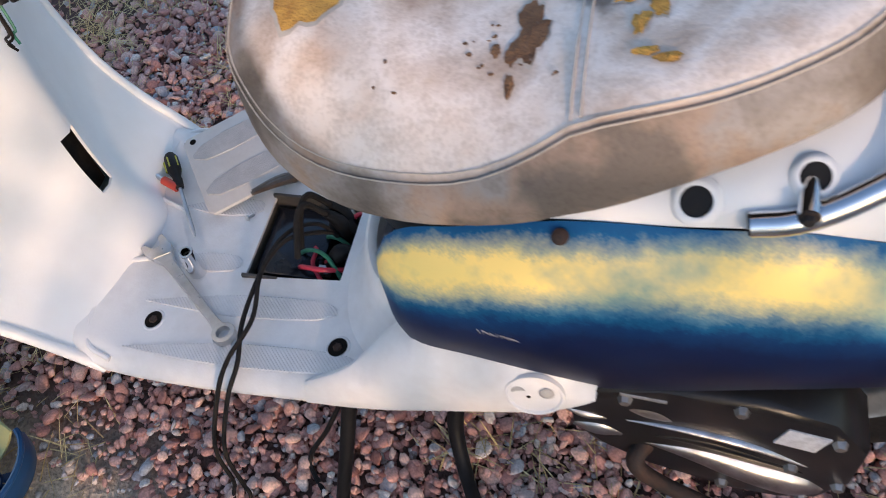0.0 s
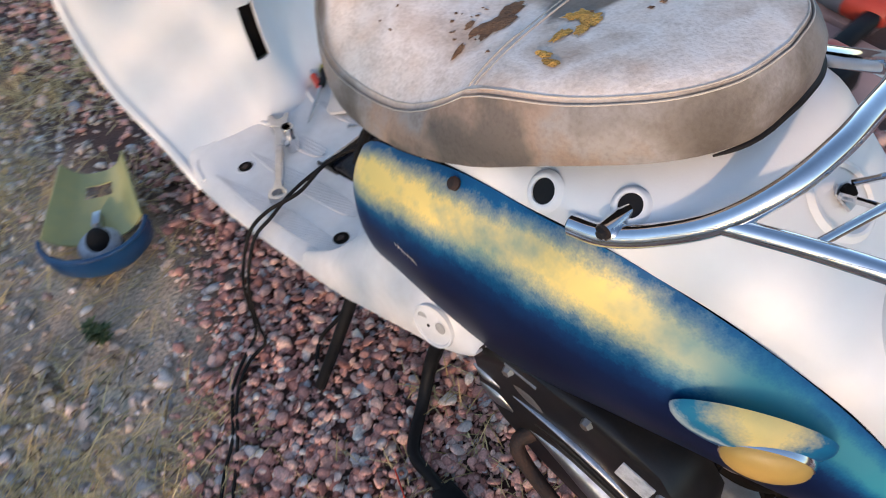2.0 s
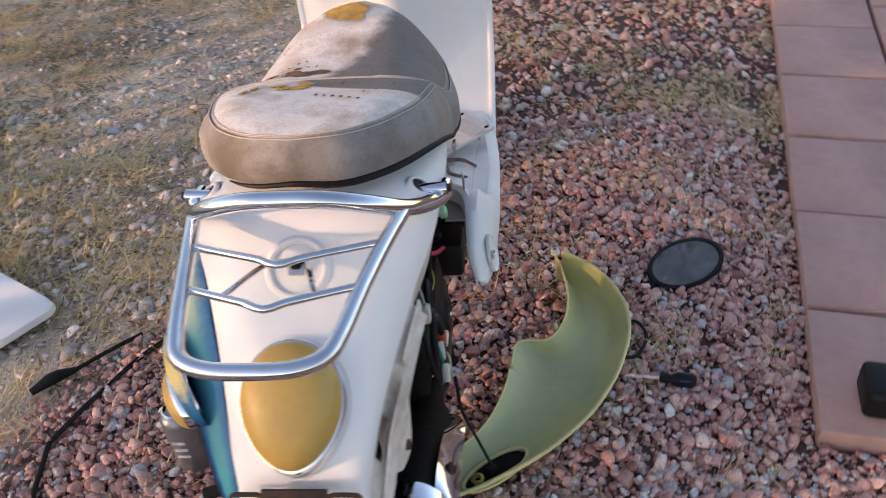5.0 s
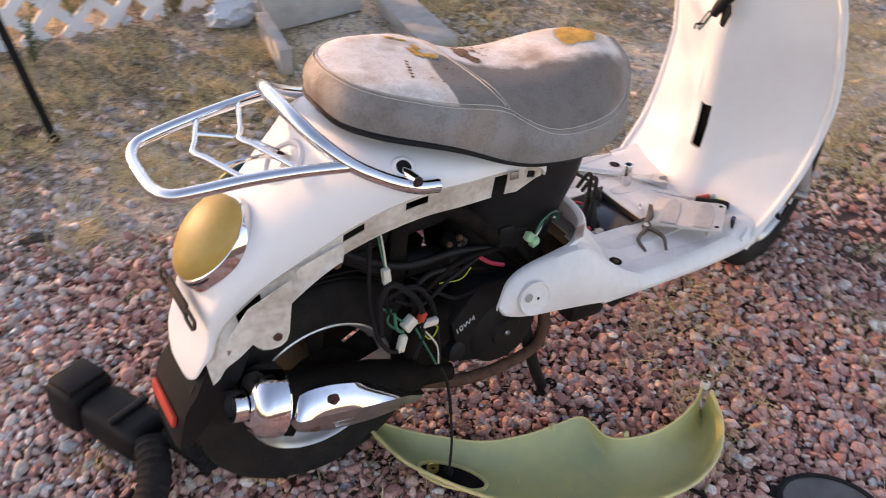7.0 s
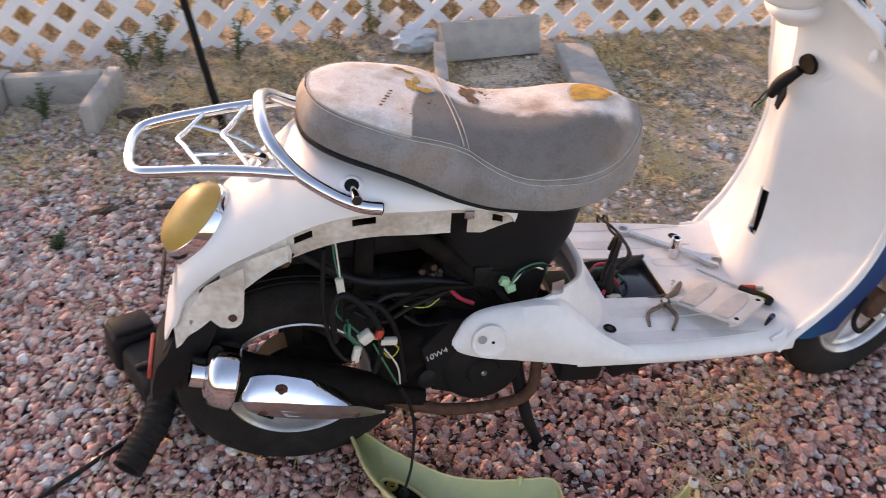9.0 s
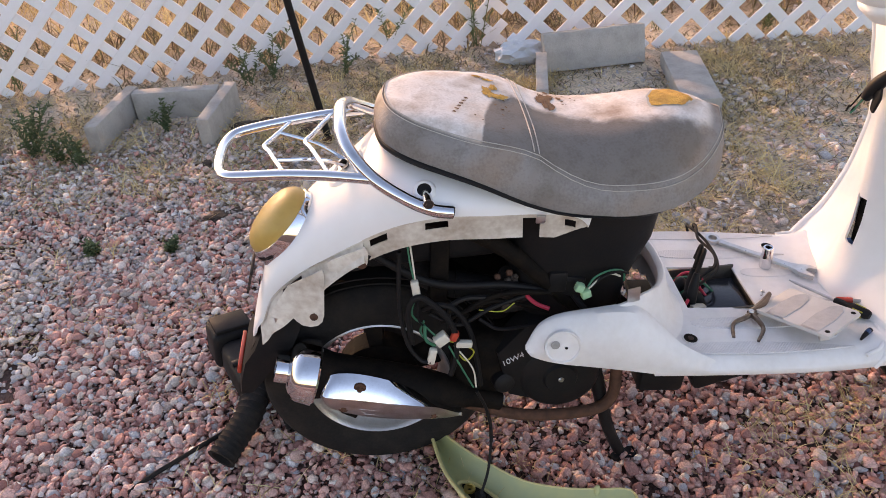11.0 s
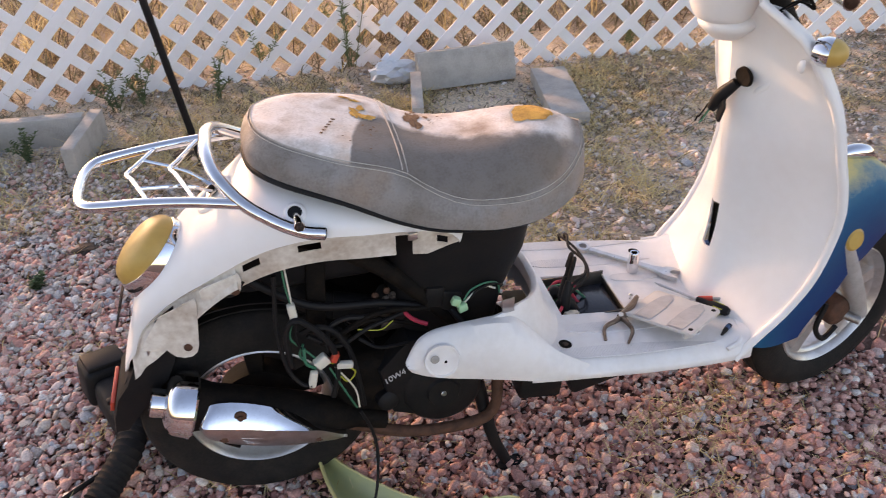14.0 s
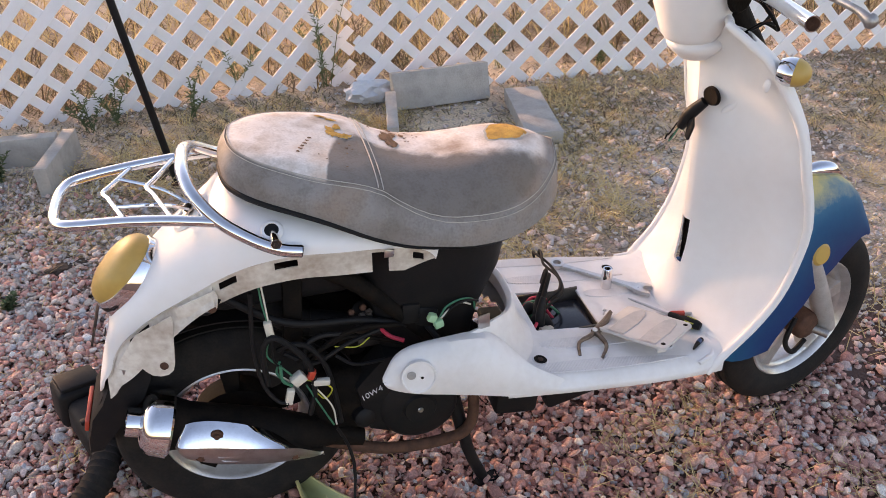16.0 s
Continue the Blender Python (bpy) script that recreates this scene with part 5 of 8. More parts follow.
part("carburettor_bowl", one(lathe, [(0.0001, -0.03), (0.026, -0.028), (0.030, -0.005), (0.030, 0.01), (0.02, 0.016), (0.0001, 0.018)], Matrix.Translation((0.24, -0.05, 0.42)), 20), GRIME_SHADE, eng)
part("intake_boot", tubes(([(0.205, -0.045, 0.455), (0.15, -0.05, 0.47), (0.10, -0.04, 0.50), (0.06, -0.02, 0.53)], 0.026, 14)), RUBBER, eng, "black rubber intake boot")
part("bracket", one(box, (0.135, -0.085, 0.52), (0.035, 0.02, 0.16), 0.006, pose(0, 0, 0, 0, 6, 0)), GRIME_SHADE, eng)
part("coil", one(box, (0.37, -0.095, 0.475), (0.05, 0.03, 0.045), 0.008, pose(0, 0, 0, 0, 15, 0)), BLACK, eng)
part("spark_lead", tubes(([(0.37, -0.10, 0.46), (0.40, -0.12, 0.42), (0.43, -0.10, 0.38)], 0.006, 8)), BLACK, eng)
for x, z in ((0.262, 0.505), (0.240, 0.498)):
    part("copper_stud", one(lathe, [(0.0001, 0.008), (0.005, 0.007), (0.007, 0)], axis_to((x, -0.085, z), (0, -0.8, 0.6)), 10), RUST, eng)
part("kick_lever", tubes(([(0.205, 0.17, 0.255), (0.215, 0.205, 0.235), (0.13, 0.215, 0.175), (0.07, 0.22, 0.150)], [0.013, 0.011, 0.010, 0.012], 10)), BRACKET, eng, "rusty dark kick-start lever")
part("kick_pedal", tubes(([(0.07, 0.215, 0.150), (0.055, 0.285, 0.140)], 0.011, 10)), RUBBER, eng, "ribbed rubber kick pedal")

# wires and connectors hanging in the open flank
W = [
    ([(0.085, -0.115, 0.625), (0.086, -0.125, 0.58), (0.090, -0.13, 0.545)], 0.0016, WIRE_G), ([(0.089, -0.115, 0.625), (0.091, -0.125, 0.58), (0.092, -0.13, 0.545)], 0.0016, IVORY),
    ([(0.090, -0.13, 0.510), (0.080, -0.13, 0.47), (0.10, -0.13, 0.44), (0.12, -0.135, 0.415)], 0.002, WIRE_G), ([(0.094, -0.13, 0.510), (0.090, -0.132, 0.46), (0.105, -0.13, 0.43)], 0.002, BLACK),
    ([(0.10, -0.12, 0.47), (0.125, -0.13, 0.485), (0.155, -0.13, 0.47), (0.180, -0.13, 0.42), (0.190, -0.13, 0.35), (0.195, -0.13, 0.28)], 0.0052, BLACK),
    ([(0.11, -0.12, 0.46), (0.16, -0.125, 0.43), (0.22, -0.12, 0.455), (0.29, -0.11, 0.47)], 0.0042, BLACK), ([(0.14, -0.12, 0.40), (0.17, -0.12, 0.45), (0.24, -0.12, 0.485), (0.33, -0.11, 0.47)], 0.005, GRIME_SHADE),
    ([(0.07, -0.12, 0.60), (0.060, -0.13, 0.50), (0.065, -0.14, 0.42), (0.085, -0.145, 0.375), (0.105, -0.15, 0.37)], 0.004, BLACK),
    ([(0.115, -0.14, 0.40), (0.10, -0.145, 0.42), (0.10, -0.14, 0.45)], 0.003, WIRE_G), ([(0.135, -0.135, 0.405), (0.165, -0.14, 0.395), (0.185, -0.14, 0.375), (0.17, -0.14, 0.355), (0.155, -0.14, 0.375)], 0.0015, YELLOWP),
    ([(0.14, -0.14, 0.395), (0.165, -0.145, 0.33), (0.18, -0.145, 0.29)], 0.0018, WIRE_G), ([(0.15, -0.14, 0.395), (0.18, -0.145, 0.34), (0.185, -0.145, 0.29)], 0.0016, IVORY),
    ([(0.185, -0.15, 0.285), (0.20, -0.15, 0.24), (0.208, -0.15, 0.19), (0.207, -0.158, 0.150)], 0.0034, BLACK),
    ([(0.28, -0.10, 0.475), (0.30, -0.125, 0.462), (0.325, -0.135, 0.452)], 0.004, WIRE_R), ([(0.20, -0.12, 0.455), (0.24, -0.125, 0.45), (0.265, -0.12, 0.462)], 0.0012, YELLOWP),
    ([(0.395, -0.13, 0.488), (0.41, -0.125, 0.505), (0.44, -0.115, 0.508), (0.465, -0.105, 0.495), (0.47, -0.10, 0.47)], 0.002, WIRE_G), ([(0.395, -0.13, 0.482), (0.415, -0.125, 0.497), (0.44, -0.115, 0.50), (0.46, -0.105, 0.485)], 0.002, IVORY),
    ([(0.395, -0.13, 0.478), (0.42, -0.125, 0.50), (0.45, -0.115, 0.503), (0.475, -0.105, 0.49)], 0.0022, BLACK),
    ([(0.074, -0.138, 0.410), (0.074, -0.14, 0.485), (0.093, -0.14, 0.514), (0.121, -0.14, 0.491), (0.150, -0.14, 0.441), (0.154, -0.14, 0.380), (0.140, -0.135, 0.320)], 0.0055, BLACK),
    ([(0.147, -0.125, 0.405), (0.146, -0.125, 0.466), (0.177, -0.122, 0.486), (0.227, -0.115, 0.477), (0.278, -0.10, 0.480)], 0.0050, BLACK), ([(0.13, -0.125, 0.440), (0.18, -0.122, 0.458), (0.23, -0.115, 0.468), (0.29, -0.105, 0.440), (0.33, -0.11, 0.425)], 0.0040, GRIME_SHADE),
    ([(0.20, -0.115, 0.43), (0.235, -0.12, 0.405), (0.29, -0.115, 0.40)], 0.0035, BLACK), ([(0.10, -0.128, 0.45), (0.092, -0.13, 0.425), (0.112, -0.14, 0.40)], 0.0022, WIRE_G),
    ([(-0.06, -0.10, 0.60), (-0.03, -0.11, 0.575), (0.0, -0.115, 0.572), (0.02, -0.12, 0.60)], 0.004, BLACK),
]
loom = part("wiring_loom", tubes(([(0.47, -0.06, 0.45), (0.36, -0.10, 0.46), (0.25, -0.10, 0.49), (0.12, -0.11, 0.52), (0.0, -0.09, 0.60)], 0.0075, 10)), BLACK, scooter, "black taped wiring loom")
for pts, r, mt in W:
    part("wire", tubes((pts, r, 8)), mt, loom)
for c, sz, rot, mt, lb in (((0.091, -0.131, 0.528), (0.014, 0.012, 0.032), (0, -4, 0), IVORY, "ivory connector"), ((0.108, -0.147, 0.382), (0.014, 0.012, 0.034), (0, 14, 0), IVORY, "ivory connector"), ((0.128, -0.138, 0.412), (0.026, 0.016, 0.022), (0, -30, 10), IVORY, "ivory connector"), ((0.152, -0.140, 0.418), (0.012, 0.014, 0.020), (0, 25, 0), RED, "red connector"), ((0.168, -0.142, 0.398), (0.030, 0.012, 0.013), (0, 8, 0), IVORY, "ivory connector"), ((0.380, -0.131, 0.490), (0.016, 0.014, 0.016), (0, 25, 0), GREENP, "pale green connector"), ((0.391, -0.133, 0.476), (0.018, 0.014, 0.016), (0, -10, 12), GREENP, "pale green connector")):
    part("connector", one(box, c, sz, 0.003, pose(0, 0, 0, *rot)), mt, loom, lb)
part("steel_tab", one(box, (0.468, -0.165, 0.487), (0.024, 0.003, 0.030), 0.001, pose(0, 0, 0, 0, 0, 10)), STEEL, scooter, "small steel tab")

# left engine case with its polished edges
cv = [(0.312, 0.355), (0.295, 0.300), (0.268, 0.240), (0.20, 0.205), (0.10, 0.165), (0.04, 0.148), (-0.005, 0.165), (-0.03, 0.230), (-0.026, 0.320), (0.02, 0.385), (0.10, 0.412), (0.20, 0.412), (0.28, 0.400)]
case = part("transmission_cover", one(slab, cv[::-1], 0.075, Matrix.Translation((0, 0.110, 0)) @ pose(0, 0, 0, 90, 0, 0) @ Matrix.Diagonal((1, 1, -1, 1)), 0.012), GLOSS, scooter, "black transmission cover with polished edges")


def swelling(path, halves, rise, n=28):
    """A low smooth swelling on the flank of the cover, along a path of (x, z)."""
    rows = []
    for i in range(n + 1):
        t = i / n
        (x, z), (h, r) = lerp_table(path, t), lerp_table([(q, a, b) for q, a, b in zip((p[0] for p in path), halves, rise)], t)
        dx, dz = (b - a for a, b in zip(lerp_table(path, max(0, t - 0.02)), lerp_table(path, min(1, t + 0.02))))
        L = math.hypot(dx, dz)
        h = max(h, 0.0006)
        rows.append([Vector((x - dz / L * h * c, 0.1835 + max(r, 0.0005) * (1 - c * c) ** 0.6, z + dx / L * h * c)) for c in (k / 6 for k in range(-6, 7))])
    return one(grid, rows)


part("rib_dome", swelling([(0.0, 0.214, 0.268), (0.3, 0.155, 0.256), (0.6, 0.085, 0.228), (0.85, 0.030, 0.207), (1.0, 0.000, 0.198)], (0.001, 0.015, 0.024, 0.026, 0.012), (0.001, 0.008, 0.014, 0.013, 0.004)), POLISH, case, "polished teardrop bulge of the cover")
part("rib_crest", swelling([(0.0, 0.236, 0.326), (0.3, 0.170, 0.326), (0.7, 0.096, 0.308), (1.0, 0.028, 0.268)], (0.002, 0.004, 0.0045, 0.002), (0.002, 0.007, 0.008, 0.002)), POLISH, case, "polished rib above the bulge")
part("rib_shade", swelling([(0.0, 0.200, 0.294), (0.4, 0.140, 0.288), (1.0, 0.030, 0.248)], (0.003, 0.009, 0.004), (0.002, 0.004, 0.002)), GLOSS, case, "black hollow between the ribs")
part("polished_pad", swelling([(0.0, 0.304, 0.334), (0.5, 0.282, 0.327), (1.0, 0.258, 0.322)], (0.003, 0.007, 0.003), (0.002, 0.006, 0.002), 12), POLISH, case, "scraped polished pad")
part("polished_pad", swelling([(0.0, 0.296, 0.296), (0.5, 0.266, 0.290), (1.0, 0.238, 0.282)], (0.006, 0.015, 0.005), (0.002, 0.007, 0.002), 12), POLISH, case, "scraped polished pad")
part("polished_pad", swelling([(0.0, 0.240, 0.358), (0.5, 0.210, 0.350), (1.0, 0.180, 0.337)], (0.004, 0.012, 0.004), (0.001, 0.003, 0.001), 12), ALU, case, "scuffed grey patch")
part("polished_edge", tubes(([(0.246, 0.184, 0.395), (0.196, 0.185, 0.390)], [0.003, 0.0025], 8, False)), ALU, case, "polished aluminium edge")
part("sticker", one(box, (0.049, 0.1855, 0.342), (0.047, 0.003, 0.040), 0.0005, pose(0, 0, 0, 0, -14, 0)), PAPER, case, "scraped white sticker")
for x, z in ((0.015, 0.172), (-0.015, 0.225), (0.012, 0.346), (0.12, 0.395), (0.24, 0.385), (0.045, 0.262), (0.11, 0.180)):
    part("bolt", one(lathe, [(0.0001, 0.008), (0.006, 0.008), (0.007, 0.006), (0.009, 0.0)], axis_to((x, 0.184, z), (0, 1, 0)), 6), ALU, case)

# ---- exhaust
MA, MB = Vector((-0.140, -0.106, 0.347)), Vector((0.170, -0.106, 0.231))
md = (MB - MA).normalized()
exh = part("exhaust", one(lathe, [(0.0001, 0.0), (0.050, 0.0), (0.050, 0.03), (0.043, 0.06), (0.043, 0.22), (0.034, 0.30), (0.02, 0.34), (0.018, 0.40)], axis_to(MA, md), 36), GRIME_SHADE, scooter, "black exhaust silencer with a chrome heat shield")
part("exhaust_band", one(lathe, [(0.024, -0.022), (0.034, -0.021), (0.046, -0.016), (0.054, -0.009), (0.059, 0.000), (0.063, 0.028), (0.060, 0.032), (0.05, 0.033)], axis_to(MA, md), 40, caps=False), CHROME, exh, "chrome end band")
part("tail_pipe", one(lathe, [(0.0195, 0.045), (0.0265, 0.045), (0.0270, 0.0), (0.0260, -0.006), (0.0205, -0.006), (0.0195, 0.045)], axis_to(MA - md * 0.041 + Vector((0, 0.004, -0.007)), md), 28, caps=False), CHROME, exh, "chrome tail pipe")
part("pipe_bore", one(lathe, [(0.0001, 0.026), (0.0193, 0.026), (0.0194, 0.006)], axis_to(MA - md * 0.041 + Vector((0, 0.004, -0.007)), md), 24), BLACK, exh, "dark bore of the tail pipe")
TOPE = [(0.0, -0.106, 0.328), (0.04, -0.096, 0.345), (0.10, -0.079, 0.357), (0.20, -0.054, 0.357), (0.32, -0.023, 0.349), (0.50, 0.024, 0.327), (0.72, 0.083, 0.285), (0.87, 0.121, 0.250), (1.0, 0.154, 0.230)]
LOWE = [(0.0, -0.107, 0.320), (0.04, -0.101, 0.303), (0.10, -0.092, 0.284), (0.30, -0.040, 0.256), (0.55, 0.035, 0.233), (0.75, 0.088, 0.226), (0.90, 0.128, 0.223), (1.0, 0.154, 0.226)]
CRE = [(0.0, -0.103, 0.335), (0.08, -0.092, 0.330), (0.30, -0.030, 0.313), (0.48, 0.017, 0.298), (0.65, 0.060, 0.286), (0.82, 0.105, 0.270), (1.0, 0.154, 0.229)]
rows, low_rows = [], []
for i in range(41):
    t = i / 40
    (xt, zt), (xc, zc), (xb, zb) = lerp_table(TOPE, t), lerp_table(CRE, t), lerp_table(LOWE, t)
    swell = min(1.0, t / 0.06, (1.001 - t) / 0.25) ** 0.6
    back = Vector((xc, -0.118, (zt + zb) / 2))
    et, ec, eb = Vector((xt, -0.140, zt)), Vector((xc, -0.146 - 0.024 * swell, zc)), Vector((xb, -0.150, zb))
    row = []
    for k in range(7):
        q = k / 6
        row.append(et.lerp(ec, q) + Vector((0, -0.0030 * swell, 0.0025 * swell)) * math.sin(math.pi * q))
    low_row = [ec + Vector((0, 0.002, -0.003))]
    for k in range(1, 7):
        q = k / 6
        low_row.append((ec + Vector((0, 0.002, -0.003))).lerp(eb, q) + Vector((0, -0.004 * swell, -0.002)) * math.sin(math.pi * q))
    rows.append([et.lerp(back, 0.55)] + row + [low_row[0]])
    low_rows.append(low_row + [eb.lerp(back, 0.55)])
hs = part("heat_shield", shell(rows, 0.002), CHROME, exh, "chrome heat shield with three screws")
part("shield_flank", shell(low_rows, 0.002), BRUSHED, hs, "duller brushed lower face of the heat shield")
for c in ((-0.030, -0.1590, 0.333), (-0.065, -0.1580, 0.290), (0.100, -0.1560, 0.245)):
    part("screw", one(lathe, [(0.0001, 0.006), (0.005, 0.006), (0.006, 0.002), (0.011, 0.001), (0.012, -0.003)], axis_to(c, (0, -1, 0.12)), 16), RUST, hs)
part("bars", tubes(*[([(-0.036 + 0.002 * k, -0.1640 + 0.002 * k, 0.286 - 0.0065 * k), (0.048 + 0.002 * k, -0.1640 + 0.002 * k, 0.264 - 0.0065 * k)], 0.0009, 5, False) for k in range(4)]), PAPER, hs, "worn embossed lettering")

# ---- stands
stand = part("centre_stand", tubes(([(0.43, -0.075, 0.235), (0.455, -0.10, 0.10), (0.486, -0.104, 0.012)], [0.015, 0.013, 0.012], 12)), BLACK, scooter, "black centre stand")
part("leg", tubes(([(0.43, 0.075, 0.235), (0.475, 0.115, 0.11), (0.460, 0.172, 0.036), (0.415, 0.243, 0.022), (0.36, 0.257, 0.022), (0.315, 0.263, 0.022)], [0.015, 0.013, 0.011, 0.011, 0.010, 0.009], 12)), BLACK, stand)
part("foot", one(box, (0.492, -0.106, 0.008), (0.055, 0.03, 0.012), 0.004, pose(0, 0, 0, 0, 4, 8)), BLACK, stand)
part("foot", one(box, (0.310, 0.264, 0.026), (0.050, 0.042, 0.014), 0.004, pose(0, 0, 0, 0, 4, -8)), BLACK, stand)
part("cross_tube", tubes(([(0.43, -0.085, 0.235), (0.43, 0.085, 0.235)], 0.012, 10, False)), BLACK, stand)
part("lower_frame_tube", tubes(([(0.16, -0.105, 0.215), (0.28, -0.115, 0.170), (0.41, -0.112, 0.158), (0.458, -0.108, 0.185), (0.468, -0.10, 0.26)], 0.012, 12)), RUST, scooter, "rusty lower frame tube")
ss = part("side_stand", tubes(([(0.60, 0.12, 0.27), (0.615, 0.19, 0.14), (0.632, 0.262, 0.014)], [0.012, 0.011, 0.010], 10)), BLACK, scooter, "black side stand")
part("stand_spring", tubes(([(0.60, 0.13, 0.23), (0.66, 0.17, 0.10), (0.70, 0.20, 0.025), (0.66, 0.25, 0.012)], 0.004, 8)), BLACK, ss)
part("under_bracket", one(box, (0.545, -0.115, 0.262), (0.09, 0.07, 0.075), 0.01, pose(0, 0, 0, 0, 8, 0)), BLACK, scooter, "black bracket under the floorboard")
part("under_bracket", one(box, (0.655, -0.11, 0.258), (0.11, 0.08, 0.06), 0.01, pose(0, 0, 0, 0, -14, 0)), BLACK, scooter, "black bracket under the floorboard")
part("under_tray", one(box, (0.72, 0, 0.262), (0.36, 0.26, 0.02), 0.008, pose(0, 0, 0, 0, 7, 0)), BLACK, scooter, "black tray under the floorboard")

# mud flap with a red reflector
bm = bmesh.new()
rows = [[Vector((x, y, z)) for x, y in ((xr, -w), (xr - 0.004, -w * 0.8), (xr - 0.004, w * 0.8), (xr, w), (xf, w), (xf, -w))] for xr, xf, w, z in ((-0.186, -0.120, 0.074, 0.452), (-0.202, -0.130, 0.070, 0.415), (-0.222, -0.150, 0.070, 0.375), (-0.246, -0.180, 0.070, 0.345), (-0.262, -0.218, 0.070, 0.300), (-0.268, -0.246, 0.066, 0.266))]
vs = grid(bm, rows, close=True)
bm.faces.new(vs[-1])
bmesh.ops.recalc_face_normals(bm, faces=bm.faces)
flap = part("mud_flap", bm, BLACK, scooter, "black plastic mud flap")
part("flap_reflector", one(box, (-0.264, 0.0, 0.318), (0.008, 0.105, 0.022), 0.002, pose(0, 0, 0, 0, 14, 0)), RED, flap, "red reflector strip")


# ---- things on the floorboard
def on_floor(x, y, up=0.0):
    return Vector((x, y, floor_z(x) + 0.002 + up))


def spanner():
    a, b = on_floor(0.742, 0.160, 0.006), on_floor(0.893, 0.040, 0.010)
    w = thing("spanner", (a + b) / 2, "worn chrome combination spanner lying across the floorboard", "spanner")
    d = (b - a).normalized()
    s = Vector((0, 0, 1)).cross(d)
    m = frame_mat(a, d, s.cross(d) * -1 if s.cross(d).z < 0 else s.cross(d))
    L = (b - a).length
    bm = bmesh.new()
    rows = [[m @ Vector((x, y * ww, z)) for y, z in ((-1, -0.002), (-0.8, 0.0025), (0.8, 0.0025), (1, -0.002), (0.8, -0.0045), (-0.8, -0.0045))] for x, ww in ((0.012, 0.009), (0.03, 0.0065), (L * 0.5, 0.0068), (L - 0.03, 0.0085), (L - 0.010, 0.016))]
    vs = grid(bm, rows, close=True)
    bm.faces.new(vs[0][::-1]), bm.faces.new(vs[-1])
    part("shank", bm, STEEL, w)
    part("ring_end", one(lathe, [(0.0095, -0.005), (0.0155, -0.005), (0.0165, 0), (0.0155, 0.005), (0.0095, 0.005), (0.0095, -0.005)], m, 12, caps=False), STEEL, w)
    jaw = [(-0.012, -0.010), (0.0, -0.018), (0.016, -0.016), (0.030, -0.017), (0.028, -0.008), (0.012, -0.007), (0.008, 0.0), (0.012, 0.008), (0.030, 0.012), (0.028, 0.019), (0.012, 0.020), (-0.004, 0.015)]
    part("open_end", one(slab, jaw, 0.009, m @ Matrix.Translation((L - 0.006, 0, -0.005)), 0.0015), STEEL, w)


spanner()


def socket():
    c = on_floor(0.822, 0.066)
    w = thing("socket", c, "chrome deep socket standing upright on the floorboard", "socket")
    part("wall", one(lathe, [(0.008, 0.002), (0.0115, 0.0), (0.0125, 0.002), (0.0125, 0.030), (0.0105, 0.034), (0.0105, 0.048), (0.0095, 0.050), (0.0065, 0.050), (0.0065, 0.036)], Matrix.Translation(c), 28, caps=False), CHROME, w)
    part("bore", one(lathe, [(0.0001, 0.040), (0.0066, 0.040)], Matrix.Translation(c), 4), GRIME_SHADE, w)


socket()


def cover_plate():
    a, b, d = Vector((0.842, -0.018, 0.337)), Vector((0.737, -0.093, 0.356)), Vector((0.914, -0.142, 0.356))
    m = frame_mat((b + d) / 2, a - b, (b - d).cross(a - b) if (b - d).cross(a - b).z > 0 else (a - b).cross(b - d))
    w = thing("battery_cover", m @ Vector((0, 0, -0.02)), "pale grey removed battery cover resting tilted on the floorboard", "cover")
    out = [(-0.0655, -0.0725), (0.0575, -0.0725), (0.0655, -0.0645), (0.0655, 0.0645), (0.0575, 0.0725), (-0.0655, 0.0725)]
    pl = part("plate", one(slab, out, 0.006, m, 0.002), PLATE, w)
    for y0 in (-0.034, 0.034):
        rows = [[m @ Vector((x, y0 + h * k, 0.0065 + z)) for k, z in ((-1, -0.001), (-0.9, 0.001), (0.9, 0.001), (1, -0.001))] for x, h in ((-0.062, 0.018), (0.0, 0.02), (0.040, 0.015), (0.057, 0.004))]
        part("tread_strip", one(grid, rows), COVTREAD, pl, "fine grey tread strip", smooth=False)
    for x in (-0.050, 0.050):
        # hole drawn as a near-black disc, its shade in the colour
        part("screw_hole", one(lathe, [(0.0001, 0.001), (0.004, 0.001), (0.005, 0)], m @ Matrix.Translation((x, -0.062, 0.006)), 14), GRIME_SHADE, pl)
    part("clip", one(box, m @ Vector((-0.03, -0.05, -0.012)), (0.02, 0.01, 0.024), 0.002), PLATE, w)
    part("clip", one(box, m @ Vector((0.04, -0.05, -0.008)), (0.02, 0.01, 0.018), 0.002), PLATE, w)


cover_plate()


def screwdriver(a, b, label, hmat, acc, L=0.10, hr=0.013):
    a, b = Vector(a), Vector(b)
    w = thing("screwdriver", a, label, "screwdriver")
    d = (b - a).normalized()
    h0 = b - d * L
    part("shaft", tubes(([a, a + d * 0.012, h0], [0.0012, 0.0030, 0.0030], 8, False)), STEEL, w, "steel shaft")
    h = part("handle", one(lathe, [(0.004, -0.002), (hr * 0.62, 0.0), (hr * 0.72, 0.015), (hr * 0.60, 0.022), (hr, 0.035), (hr * 1.05, L * 0.6), (hr, L * 0.9), (hr * 0.7, L), (0.0001, L + 0.001)], axis_to(h0, d), 10), hmat, w)
    for k in range(5):
        q = 2 * math.pi * k / 5
        o = axis_to(h0, d).to_3x3() @ Vector((math.cos(q), math.sin(q), 0)) * hr * 1.0
        part("grip_rib", tubes(([h0 + d * 0.038 + o, h0 + d * (L - 0.012) + o], 0.0013 if k else 0.0028, 6, False)), acc, h)


